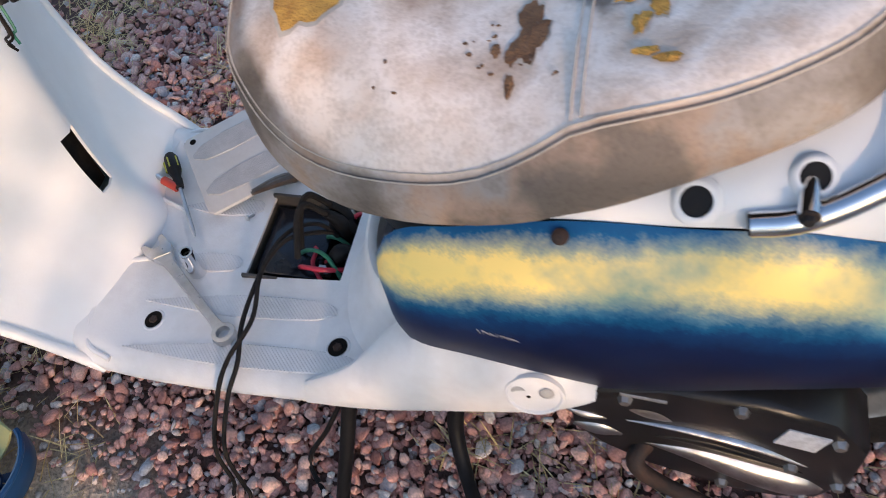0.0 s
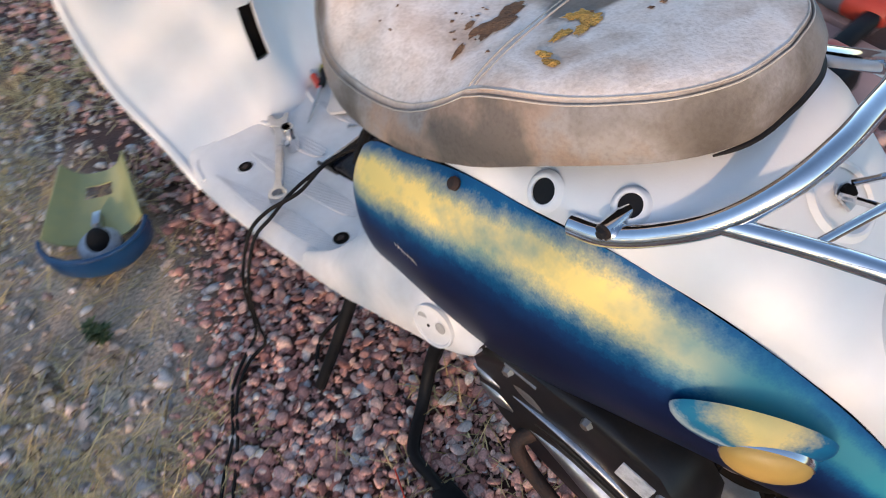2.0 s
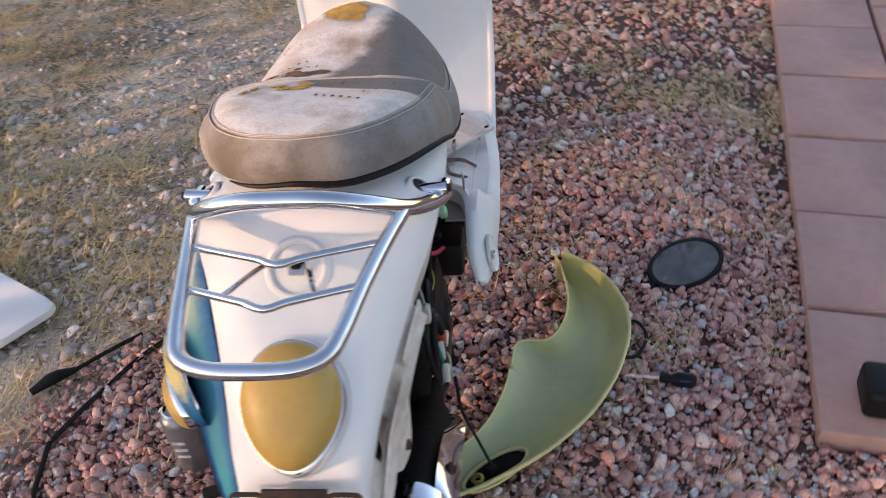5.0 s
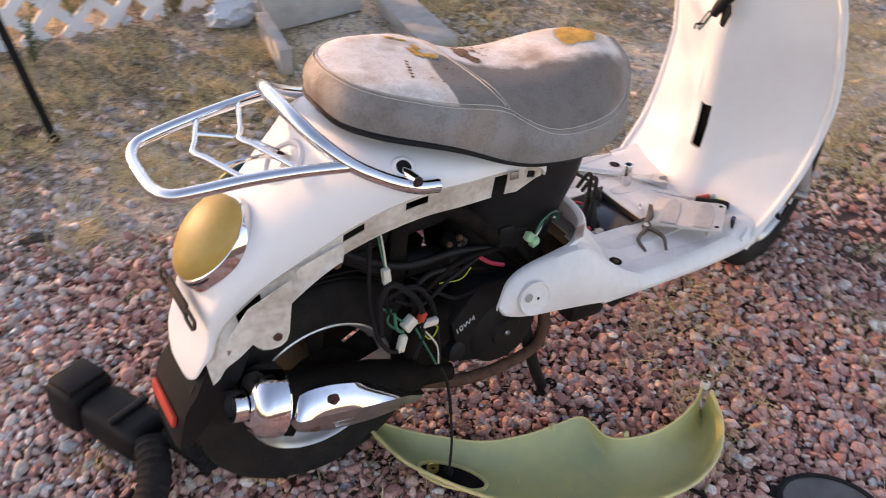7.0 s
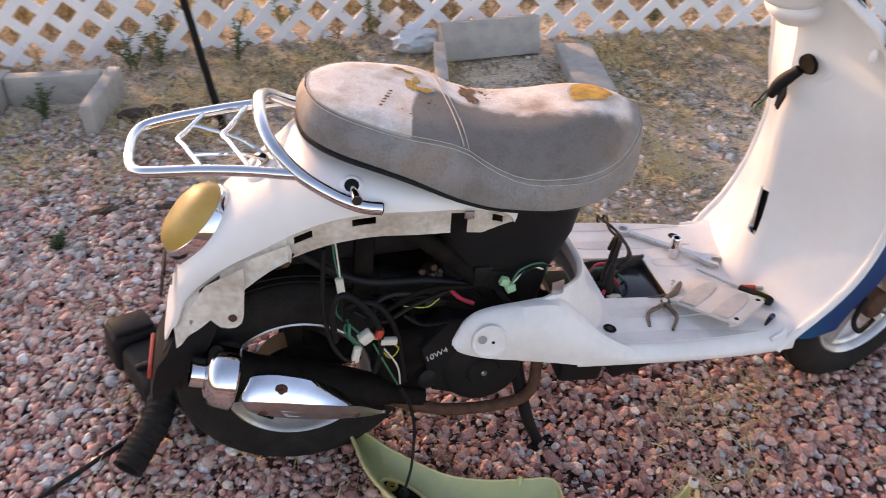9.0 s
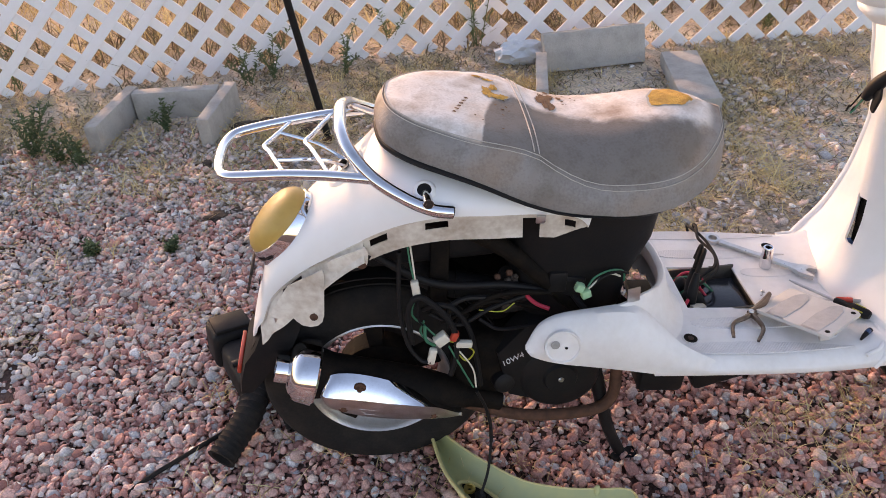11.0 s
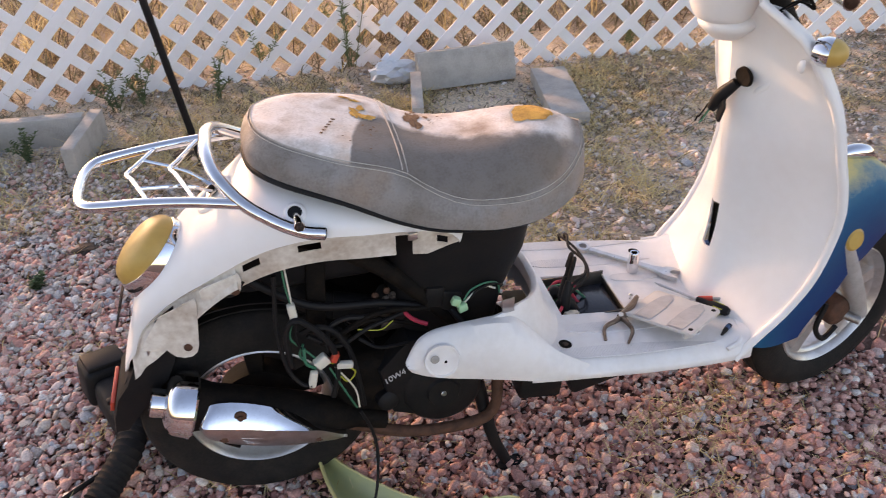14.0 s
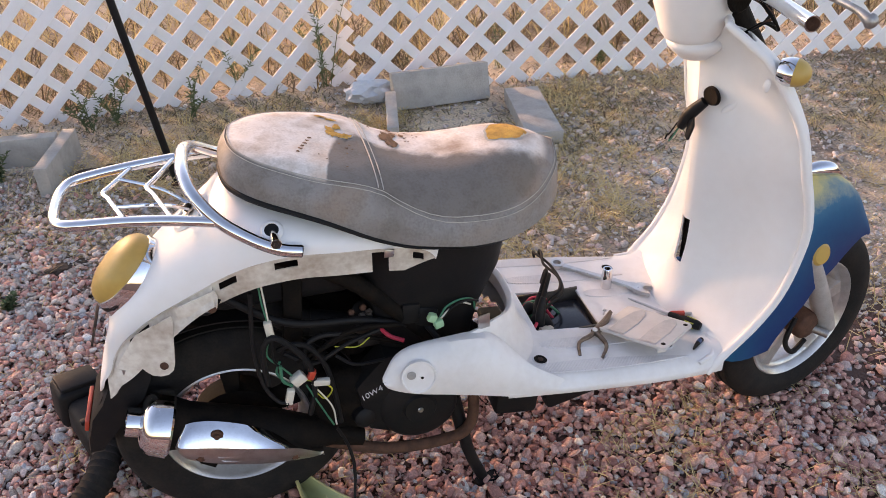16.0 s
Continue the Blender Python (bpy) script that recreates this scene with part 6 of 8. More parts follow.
screwdriver((0.849, 0.011, 0.3365), (0.946, -0.126, 0.3395), "screwdriver with a black and yellow handle leaning on the battery cover", BLACK, YELLOWP, 0.070, 0.0105)


def bit_holder():
    a, b = Vector((0.909, -0.068, 0.338)), Vector((0.957, -0.086, 0.342))
    w = thing("nut_driver", a, "short nut driver with a red collar beside the screwdriver", "tool")
    part("shank", tubes(([a, b], 0.004, 8, False)), STEEL, w)
    part("collar", tubes(([a.lerp(b, 0.0), a.lerp(b, 0.55)], 0.0065, 10, False)), RED, w, "red collar")
    c = on_floor(0.905, -0.175, 0.006)
    v = thing("driver_bit", c, "small black driver bit with a blue band", "bit")
    part("bit", tubes(([c, c + Vector((0.012, 0.010, 0)), c + Vector((0.03, 0.022, 0.001))], [0.0022, 0.0045, 0.005], 8, False)), BLACK, v)
    part("band", tubes(([c + Vector((0.018, 0.0145, 0.0004)), c + Vector((0.026, 0.020, 0.001))], 0.0053, 8, False)), BLUEP, v)
    c = on_floor(0.778, -0.025, 0.004)
    v = thing("screw", c, "small zinc screw lying on the floorboard", "screw")
    part("head", one(lathe, [(0.0001, 0.004), (0.004, 0.003), (0.0045, 0.0)], axis_to(c, (0.5, 0.7, 0.5)), 10), STEEL, v)
    part("thread", tubes(([c, c - Vector((0.006, 0.008, 0.002))], 0.002, 8, False)), STEEL, v)


bit_holder()


def pliers():
    c = on_floor(0.722, -0.100, 0.008)
    w = thing("pliers", c, "old dark steel long-nose pliers lying open on the floorboard", "pliers")
    for s in (-1, 1):
        part("jaw", tubes(([c, c + Vector((0.03, 0.020 + s * 0.003, 0.004)), c + Vector((0.055, 0.045 + s * 0.002, 0.008))], [0.009, 0.006, 0.003], 8)), OLDTOOL, w)
    part("handle", tubes(([c, c + Vector((-0.014, -0.010, 0.002)), c + Vector((-0.042, -0.022, 0)), c + Vector((-0.055, -0.057, -0.002))], [0.006, 0.005, 0.004, 0.003], 8)), OLDTOOL, w)
    part("handle", tubes(([c, c + Vector((0.004, -0.018, 0.002)), c + Vector((0.006, -0.045, 0)), c + Vector((-0.015, -0.074, -0.002))], [0.006, 0.005, 0.004, 0.003], 8)), OLDTOOL, w)
    part("pivot", one(lathe, [(0.0001, 0.003), (0.005, 0.002), (0.006, 0)], Matrix.Translation(c + Vector((0, 0, 0.007))), 10), STEEL, w)


pliers()

# ---- the two black leads from the battery over the edge to the ground and away
leads = thing("jumper_lead", (0.60, 0.60, 0.0), "pair of black leads from the battery across the gravel", "cable")
for k, o in enumerate((-0.005, 0.009)):
    part("lead", tubes(([(0.630, -0.010 - o, 0.340), (0.660, -0.003 + o, 0.372), (0.695, 0.020 + o, 0.378), (0.712, 0.070 + o, 0.374), (0.712 - o, 0.143, 0.366 + o * 0.3), (0.710 + o, 0.200, 0.360), (0.720 + o, 0.238, 0.330), (0.762 + o, 0.262, 0.20), (0.772 + o, 0.270, 0.09), (0.785 + o * 2, 0.272, 0.024), (0.775 + o, 0.315, 0.018), (0.735 + o, 0.372, 0.020), (0.66 + o, 0.430, 0.018), (0.60 + o * 2, 0.488, 0.018), (0.53 + o, 0.555, 0.018), (0.45 + o, 0.610, 0.018), (0.36 - o, 0.658, 0.018), (0.26 - o, 0.700, 0.018)], 0.0031, 8)), RUBBER, leads)
for p, q in (((0.640, 0.030, 0.330), (0.610, 0.010, 0.335)), ((0.655, -0.03, 0.332), (0.615, -0.02, 0.345))):
    c = part("clamp", tubes(([p, Vector(p).lerp(Vector(q), 0.5) + Vector((0, 0, 0.02)), q], [0.009, 0.012, 0.007], 10)), BLACK, leads, "black lead clamp")
for o in (0.0, 0.016):
    part("clamp", tubes(([(0.628, -0.035 + o, 0.335), (0.632, -0.030 + o, 0.375), (0.640, -0.020 + o, 0.405)], [0.010, 0.010, 0.006], 10)), BLACK, leads, "black lead clamp")
    part("lead", tubes(([(0.640, -0.020 + o, 0.405), (0.655, -0.005 + o, 0.440), (0.662, 0.015 + o, 0.430), (0.665, 0.040 + o, 0.385)], 0.0045, 8)), RUBBER, leads)


# ---- things on the ground
YELLOWB = mat("dull_brass", (0.62, 0.46, 0.14), 0.35, 0.8, mottle=0.4, scale=60)


def loose_panel():
    """The other side panel, lying on its outer face: pairs of edge places along its length."""
    prs = [((0.095, -0.005), (0.090, -0.030), 0.050), ((0.150, -0.075), (0.110, -0.135), 0.045), ((0.205, -0.135), (0.150, -0.222), 0.048), ((0.265, -0.188), (0.205, -0.305), 0.050),
           ((0.340, -0.222), (0.285, -0.388), 0.055), ((0.407, -0.238), (0.365, -0.440), 0.060), ((0.468, -0.254), (0.428, -0.466), 0.062), ((0.478, -0.318), (0.490, -0.483), 0.060),
           ((0.545, -0.356), (0.560, -0.486), 0.062), ((0.622, -0.362), (0.630, -0.465), 0.066), ((0.681, -0.352), (0.685, -0.420), 0.078), ((0.712, -0.338), (0.716, -0.358), 0.095)]
    w = thing("loose_side_panel", (0.42, -0.32, 0.0), "loose olive side panel lying inside up on the gravel", "side panel")
    tab = [(i / (len(prs) - 1), a[0], a[1], b[0], b[1], z) for i, (a, b, z) in enumerate(prs)]
    rows = []
    for i in range(49):
        ax, ay, bx, by, z = lerp_table(tab, i / 48)
        row = []
        for k in range(13):
            t = k / 12
            q = 2 * t - 1
            row.append(Vector((ax + (bx - ax) * t, ay + (by - ay) * t, 0.024 + (z - 0.016) * abs(q) ** 2.6)))
        rows.append(row)
    body = part("shell", shell(rows, 0.003), OLIVE, w)
    sm = frame_mat((0.180, -0.208, 0.031), (0.59, -0.81, 0), (0.05, 0.08, 1))
    part("indicator_socket", one(ellipse_dome, sm, 0.066, 0.024, 0.005), GRIME_SHADE, body, "dark indicator socket")
    part("socket_lip", tubes(([sm @ Vector((0.070 * math.cos(q), 0.027 * math.sin(q), 0.003)) for q in (2 * math.pi * k / 40 for k in range(41))], 0.0040, 8, False)), OLIVELIP, body, "yellowed lip round the socket")
    part("bulb_ring", one(lathe, [(0.006, 0.0), (0.012, 0.002), (0.012, 0.008), (0.007, 0.009)], sm @ Matrix.Translation((-0.040, 0, 0.004)), 18, caps=False), YELLOWB, body, "brass bulb ring")
    part("plug", one(box, sm @ Vector((-0.008, 0.0, 0.012)), (0.018, 0.016, 0.018), 0.004, sm.to_3x3().to_4x4()), BLACK, body, "black bulb plug")
    part("wire", tubes(([sm @ Vector((-0.006, 0, 0.020)), (0.196, -0.180, 0.095), (0.207, -0.158, 0.150)], 0.0028, 6)), BLACK, body)
    for side, edge in ((0, -1), (12, 1)):
        part("edge_lip", tubes(([r0[side] + Vector((0, 0, 0.001)) for r0 in rows], 0.0026 if edge < 0 else 0.0042, 6, False)), OLIVELIP, body, "yellowed rim of the panel")
    part("hook", one(lathe, [(0.006, 0.0), (0.010, 0.003), (0.010, 0.014), (0.005, 0.016)], axis_to((0.716, -0.342, 0.096), (0.1, 0.2, 1)), 14, caps=False), IVORY, body, "pale end clip")
    for x, y in ((0.510, -0.338), (0.400, -0.245)):
        part("clip_post", one(lathe, [(0.006, 0.0), (0.006, 0.026), (0.003, 0.03), (0.0001, 0.03)], axis_to((x, y, 0.050), (0.1, 0.3, 1)), 10), OLIVE, body)


loose_panel()


def mirror():
    w = thing("mirror", (0.757, -0.645, 0.0), "black-backed oval mirror lying on the gravel", "mirror")
    m = frame_mat((0.757, -0.645, 0.012), (0.54, -0.84, 0), (-0.12, 0.05, 1))
    part("housing", one(lathe, [(0.060, -0.004), (0.090, 0.002), (0.098, 0.012), (0.096, 0.020), (0.088, 0.021), (0.084, 0.017)], m, 48, 0.70, caps=False), BLACK, w, "black plastic rim")
    part("glass", one(lathe, [(0.0001, 0.0165), (0.085, 0.0165)], m, 48, 0.70), GLASSDARK, w, "dusty dark glass")
    part("stem_socket", one(box, m @ Vector((-0.098, 0, 0.006)), (0.03, 0.03, 0.02), 0.006, m.to_3x3().to_4x4()), BLACK, w)


GLASSDARK = mat("dusty_mirror_glass", (0.32, 0.30, 0.28), 0.42, 0.4, mottle=0.4, scale=30)
mirror()
lp = thing("wire_loop", (0.50, -0.49, 0.0), "loop of black wire beside the loose panel", "wire")
part("loop", tubes(([(0.545, -0.46, 0.03), (0.56, -0.505, 0.035), (0.52, -0.525, 0.03), (0.47, -0.50, 0.025), (0.46, -0.465, 0.03)], 0.004, 8)), BLACK, lp)
screwdriver((0.415, -0.468, 0.026), (0.398, -0.608, 0.026), "stubby screwdriver with a black handle lying on the gravel", BLACK, BLUEP, 0.070, 0.015)


def spray_can():
    c = Vector((0.222, 0.385, 0.0))
    w = thing("spray_can", c, "grey spray can with a red straw standing on gravel", "spray can")
    m = Matrix.Translation(c)
    b = part("body", one(lathe, [(0.030, 0.004), (0.0325, 0.008), (0.0325, 0.138), (0.030, 0.144), (0.0325, 0.146), (0.031, 0.150), (0.024, 0.158), (0.016, 0.162), (0.0001, 0.162)], m, 36), GREY, w, "grey metal can")
    part("top_ring", one(lathe, [(0.022, 0.156), (0.0245, 0.164), (0.021, 0.166), (0.016, 0.160)], m, 32, caps=False), CHROME, b)
    for k in range(3):
        part("bars", one(box, c + Vector((-0.0325, 0.0, 0.10 - 0.02 * k)), (0.002, 0.026, 0.007), 0.0005), PAPER, b, "unreadable label print")
    n = part("nozzle", one(lathe, [(0.006, 0.160), (0.006, 0.176), (0.004, 0.180), (0.0001, 0.180)], m, 14), RED, w, "red nozzle")
    part("straw", tubes(([c + Vector((0, 0, 0.176)), c + Vector((0.115, -0.058, 0.200))], 0.0013, 6, False)), RED, n, "thin red straw")


spray_can()


def headset_cover():
    """A blue painted shell lying on its back, olive inside."""
    w = thing("headset_cover", (1.36, 0.33, 0.0), "loose blue headset cover showing its olive inside and lamp socket", "cover")
    m = frame_mat((1.246, 0.328, 0.0), (-0.84, 0.54, 0), (0, 0, 1)) @ Matrix.Diagonal((0.86, 0.80, 0.86, 1))
    # m: x towards the blue end, y across
    rows = []
    for i in range(17):
        t = i / 16
        x = -0.19 + 0.225 * t
        hw = 0.085 + 0.045 * t
        rows.append([m @ Vector((x, hw * q, 0.055 + 0.055 * abs(q) ** 3 + 0.05 * (1 - t) * 0.4)) for q in (k / 8 for k in range(-8, 9))])
    inn = part("inner_shell", shell(rows, 0.004, skip=lambda i, j: 3 <= i <= 5 and 5 <= j <= 10), OLIVE, w, "olive inner face with a slot")
    rows = []
    for i in range(25):
        a = math.pi * (i / 24 - 0.5)
        rows.append([m @ Vector((0.035 + rr * math.cos(a) * 0.78, rr * math.sin(a) * 1.05, z)) for rr, z in ((0.128, 0.105), (0.134, 0.085), (0.128, 0.050), (0.100, 0.022), (0.060, 0.014), (0.045, 0.03), (0.05, 0.060))])
    part("outer_shell", shell(rows, 0.004), BLUEP, w, "blue painted shell")
    part("rim", tubes(([m @ Vector((0.035 + 0.129 * math.cos(a) * 0.78, 0.129 * math.sin(a) * 1.05, 0.106)) for a in (math.pi * (i / 24 - 0.5) for i in range(25))], 0.005, 8, False)), BLUEP, inn)
    part("reflector", one(ellipse_dome, m @ Matrix.Translation((0.045, 0, 0.058)), 0.050, 0.056, 0.030), PAPER, w, "silvery lamp reflector")
    part("rubber_cap", one(ellipse_dome, m @ Matrix.Translation((0.050, 0.004, 0.064)), 0.036, 0.034, 0.046), RUBBER, w, "black rubber cap")
    part("bracket", one(box, m @ Vector((-0.018, 0, 0.075)), (0.045, 0.022, 0.03), 0.003, m.to_3x3().to_4x4()), STEEL, w, "steel bracket")
    for x, y in ((-0.17, 0.07), (-0.17, -0.07), (-0.08, 0.09), (-0.08, -0.09)):
        part("post", one(lathe, [(0.007, 0.0), (0.006, 0.028), (0.0001, 0.029)], m @ Matrix.Translation((x, y, 0.072)), 10), YELLOWO, inn)


YELLOWO = mat("ochre_plastic", (0.50, 0.38, 0.10), 0.5, mottle=0.3)
headset_cover()


def white_panel():
    w = thing("white_body_part", (0.66, 1.05, 0.0), "flat white painted body part lying on the dry ground", "body part")
    m = frame_mat((0.635, 0.880, 0.030), (0.25, 0.97, 0), (-0.06, -0.05, 1))
    part("plate", one(slab, [(-0.03, -0.012), (0.0, -0.022), (0.30, -0.10), (0.36, 0.04), (0.30, 0.24), (0.12, 0.28), (0.035, 0.17), (-0.035, 0.012)], 0.02, m, 0.006), WHITE, w)
    # thin black slab laid on top as the shade of the slot
    part("slot", one(slab, [(0.09, 0.055), (0.15, 0.075), (0.155, 0.095), (0.10, 0.10), (0.085, 0.08)], 0.001, m @ Matrix.Translation((0, 0, 0.0202))), BLACK, w, "dark slot")


white_panel()


def air_box():
    c = Vector((-0.335, 0.24, 0.0))
    w = thing("air_box", c, "black plastic air box with two rubber hoses lying on the gravel", "air box")
    m = frame_mat((-0.335, 0.245, 0.075), (0.42, -0.90, 0.05), (0.1, 0.05, 1))
    bm = bmesh.new()
    box(bm, m @ Vector((-0.09, 0, 0.008)), (0.085, 0.105, 0.10), 0.016, m.to_3x3().to_4x4(), 3)
    b = part("body", bm, BLACK, w, "black moulded body")
    part("neck", one(box, m @ Vector((0.03, 0.005, 0.0)), (0.17, 0.095, 0.085), 0.025, m.to_3x3().to_4x4(), 3), BLACK, w)
    part("lid", one(box, m @ Vector((-0.09, 0, 0.060)), (0.070, 0.088, 0.014), 0.006, m.to_3x3().to_4x4()), BLACK, b)
    part("rib", one(box, m @ Vector((0.05, 0.005, 0.045)), (0.015, 0.09, 0.012), 0.003, m.to_3x3().to_4x4()), BLACK, b)
    for pts, r0 in (([(-0.292, 0.135, 0.085), (-0.305, 0.07, 0.075), (-0.335, 0.02, 0.058), (-0.362, -0.025, 0.045)], 0.030), ([(-0.262, 0.14, 0.09), (-0.235, 0.10, 0.075), (-0.215, 0.07, 0.055), (-0.205, 0.045, 0.04)], 0.020)):
        pp = smooth_path(pts, 12)
        bm = bmesh.new()
        rs = [r0 * (1 + 0.09 * (i % 3 == 0)) for i in range(len(pp))]
        rows = []
        for i, p in enumerate(pp):
            d = (pp[min(i + 1, len(pp) - 1)] - pp[max(i - 1, 0)]).normalized()
            u = d.cross(Vector((0, 0, 1))).normalized()
            v = d.cross(u)
            rows.append([p + rs[i] * (math.cos(a) * u + math.sin(a) * v) for a in (2 * math.pi * k / 18 for k in range(18))])
        d = (pp[-1] - pp[-2]).normalized()
        rows.append([p + (pp[-1] - p) * 0.28 for p in rows[-1]])
        rows.append([p - d * 0.05 for p in rows[-1]])
        grid(bm, rows, close=True)
        bmesh.ops.recalc_face_normals(bm, faces=bm.faces)
        part("hose", bm, RUBBER, w, "ribbed rubber hose")


air_box()
ld = thing("loose_lead", (-0.3, 0.4, 0.0), "black lead trailing over the gravel behind the wheel", "cable")
part("lead", tubes(([(0.255, 0.703, 0.018), (0.08, 0.66, 0.018), (-0.08, 0.52, 0.018), (-0.22, 0.30, 0.018), (-0.33, 0.12, 0.020), (-0.43, 0.035, 0.022), (-0.55, -0.055, 0.018), (-0.66, -0.20, 0.018), (-0.72, -0.50, 0.018)], 0.0052, 8)), RUBBER, ld)
cl = thing("lead_clamp", (0.44, 0.74, 0.0), "black lead end with a clamp on the gravel", "cable")
part("lead", tubes(([(0.560, 0.610, 0.018), (0.51, 0.665, 0.020), (0.45, 0.725, 0.020)], 0.005, 8)), RUBBER, cl)
part("clamp", tubes(([(0.45, 0.725, 0.020), (0.42, 0.76, 0.028), (0.385, 0.80, 0.020)], [0.007, 0.014, 0.008], 10)), BLACK, cl, "black clamp")
rn = thing("washer", (0.50, 0.47, 0.0), "small steel nut lying on the gravel", "nut")
part("ring", one(lathe, [(0.006, 0.02), (0.011, 0.02), (0.011, 0.028), (0.006, 0.028), (0.006, 0.02)], Matrix.Translation((0.40, 0.285, 0.0)), 6, caps=False), STEEL, rn)


def drill():
    w = thing("cordless_drill", (0.35, -1.08, 0.045), "red and black cordless drill lying on the pavers", "drill")
    z = 0.085
    part("bit", tubes(([(0.650, -1.203, z), (0.515, -1.196, z)], 0.0035, 8, False)), CHROME, w, "bright nut-driver bit")
    part("chuck", one(lathe, [(0.006, 0.0), (0.010, 0.003), (0.012, 0.02), (0.017, 0.024), (0.017, 0.035), (0.0001, 0.036)], axis_to((0.525, -1.197, z), (-1, 0.05, 0)), 20), BLACK, w, "black chuck")
    part("gear_case", one(lathe, [(0.018, 0.0), (0.026, 0.012), (0.032, 0.05), (0.034, 0.075), (0.0001, 0.076)], axis_to((0.490, -1.195, z), (-1, 0.05, 0)), 28), GREY, w, "silver gear case")
    part("motor_housing", one(lathe, [(0.034, 0.0), (0.036, 0.03), (0.035, 0.085), (0.026, 0.10), (0.0001, 0.101)], axis_to((0.415, -1.191, z), (-1, 0.05, 0)), 28), RED, w, "red motor housing")
    part("handle", one(box, (0.350, -1.085, z - 0.006), (0.044, 0.17, 0.036), 0.014, pose(0, 0, 0, -3, 0, -6), 3), BLACK, w, "black rubber grip")
    b = part("battery_pack", one(box, (0.322, -0.935, 0.081), (0.095, 0.085, 0.068), 0.014, pose(0, 0, 0, 0, 0, -10), 3), BLACK, w, "black battery pack")
    part("red_top", one(box, (0.335, -0.972, 0.093), (0.070, 0.05, 0.060), 0.012, pose(0, 0, 0, 0, 0, -10)), RED, b)
    part("bars", one(box, (0.367, -0.925, 0.085), (0.006, 0.050, 0.014), 0.001, pose(0, 0, 0, 0, 0, -10)), PAPER, b, "pale label print")


drill()


# ---- concrete blocks near the fence
def block(c, size, rot, label):
    w = thing("concrete_block", c, label, "block", "concrete edging blocks")
    bm = bmesh.new()
    box(bm, c, size, 0.004, pose(0, 0, 0, *rot))
    part("block", bm, CONCRETE, w)


block((0.925, 1.945, 0.080), (0.42, 0.055, 0.155), (-14, 0, 2), "grey concrete slab standing on edge against the lattice fence")
block((0.668, 1.72, 0.050), (0.045, 0.36, 0.105), (0, 0, -10), "narrow grey concrete slab standing on edge")
block((1.231, 1.646, 0.030), (0.145, 0.46, 0.060), (0, 0, -7.5), "grey concrete slab lying flat on the dirt")
block((-0.990, 1.765, 0.055), (0.050, 0.36, 0.115), (0, 0, -13), "grey concrete slab standing on edge in a bed border")
block((-0.765, 1.865, 0.055), (0.34, 0.050, 0.115), (0, 0, -5), "grey concrete slab standing on edge in a bed border")
block((-0.583, 1.722, 0.055), (0.048, 0.34, 0.115), (0, 0, -11), "grey concrete slab standing on edge in a bed border")
pl = thing("pole", (-0.17, 1.52, 0.0), "thin black metal pole standing in the ground", "pole")
part("shaft", tubes(([(-0.165, 1.52, -0.02), (-0.40, 1.52, 1.9)], 0.013, 12, False)), BLACK, pl)
part("collar", one(lathe, [(0.013, 0.0), (0.022, 0.002), (0.022, 0.010), (0.013, 0.014)], Matrix.Translation((-0.170, 1.52, 0.0)), 16, caps=False), RUST, pl)


def bag():
    w = thing("plastic_bag", (0.645, 2.06, 0.0), "crumpled pale plastic bag caught at the fence", "bag")
    rnd = random.Random(7)
    bm = bmesh.new()
    bmesh.ops.create_icosphere(bm, subdivisions=3, radius=1.0)
    for v in bm.verts:
        n = 1 + 0.45 * noise.noise(v.co * 1.7) + 0.30 * noise.noise(v.co * 4.1)
        v.co = Vector((0.10 * v.co.x * n, 0.06 * v.co.y * n, 0.045 + 0.05 * v.co.z * n)) + Vector((0.645, 2.06, 0))
    part("bag", bm, BAG, w, smooth=False)


bag()

# ---- pavers and the step beyond them
U, V = Vector((0.982, -0.186, 0)), Vector((-0.186, -0.982, 0))
PO = Vector((0.252, -0.803, 0))
pav = tagged(new("pavement"), "red concrete pavers laid in offset rows", "pavement", kind="structure")
pbm = None
for row, off, n in ((0, 0.0, 7), (1, -0.17, 7)):
    for i in range(n):
        c = PO + U * (0.342 * (i + 0.5) + (0.0 if row == 0 else 0.17)) + V * (0.155 + 0.318 * row)
        sx = 0.330
        if pbm is None:
            ob = part("paver", one(box, (0, 0, 0), (sx, 0.305, 0.055), 0.006), PAVER, None)
            pbm = ob.data
        else:
            ob = new("paver", pbm)
        ob.matrix_world = Matrix.Translation(c + Vector((0, 0, 0.018 + 0.003 * math.sin(i * 2.3 + row)))) @ pose(0, 0, 0, 0.5 * math.sin(i * 3.1), 0.4 * math.cos(i * 1.7), -10.7)
        ob.parent = pav
stp = tagged(part("step", one(box, PO + U * 1.5 + V * 0.955 + Vector((0, 0, 0.05)), (2.9, 0.80, 0.16), 0.008, pose(0, 0, 0, 0, 0, -10.7)), CONCRETE, None), "low pale concrete step beside the pavers", "step", kind="structure")


# ---- lattice fence: two vinyl panels of slightly different pitch
FENCE_H, SW = 1.30, 0.043
fence = tagged(new("fence"), "white vinyl diagonal lattice fence", "fence", kind="structure")


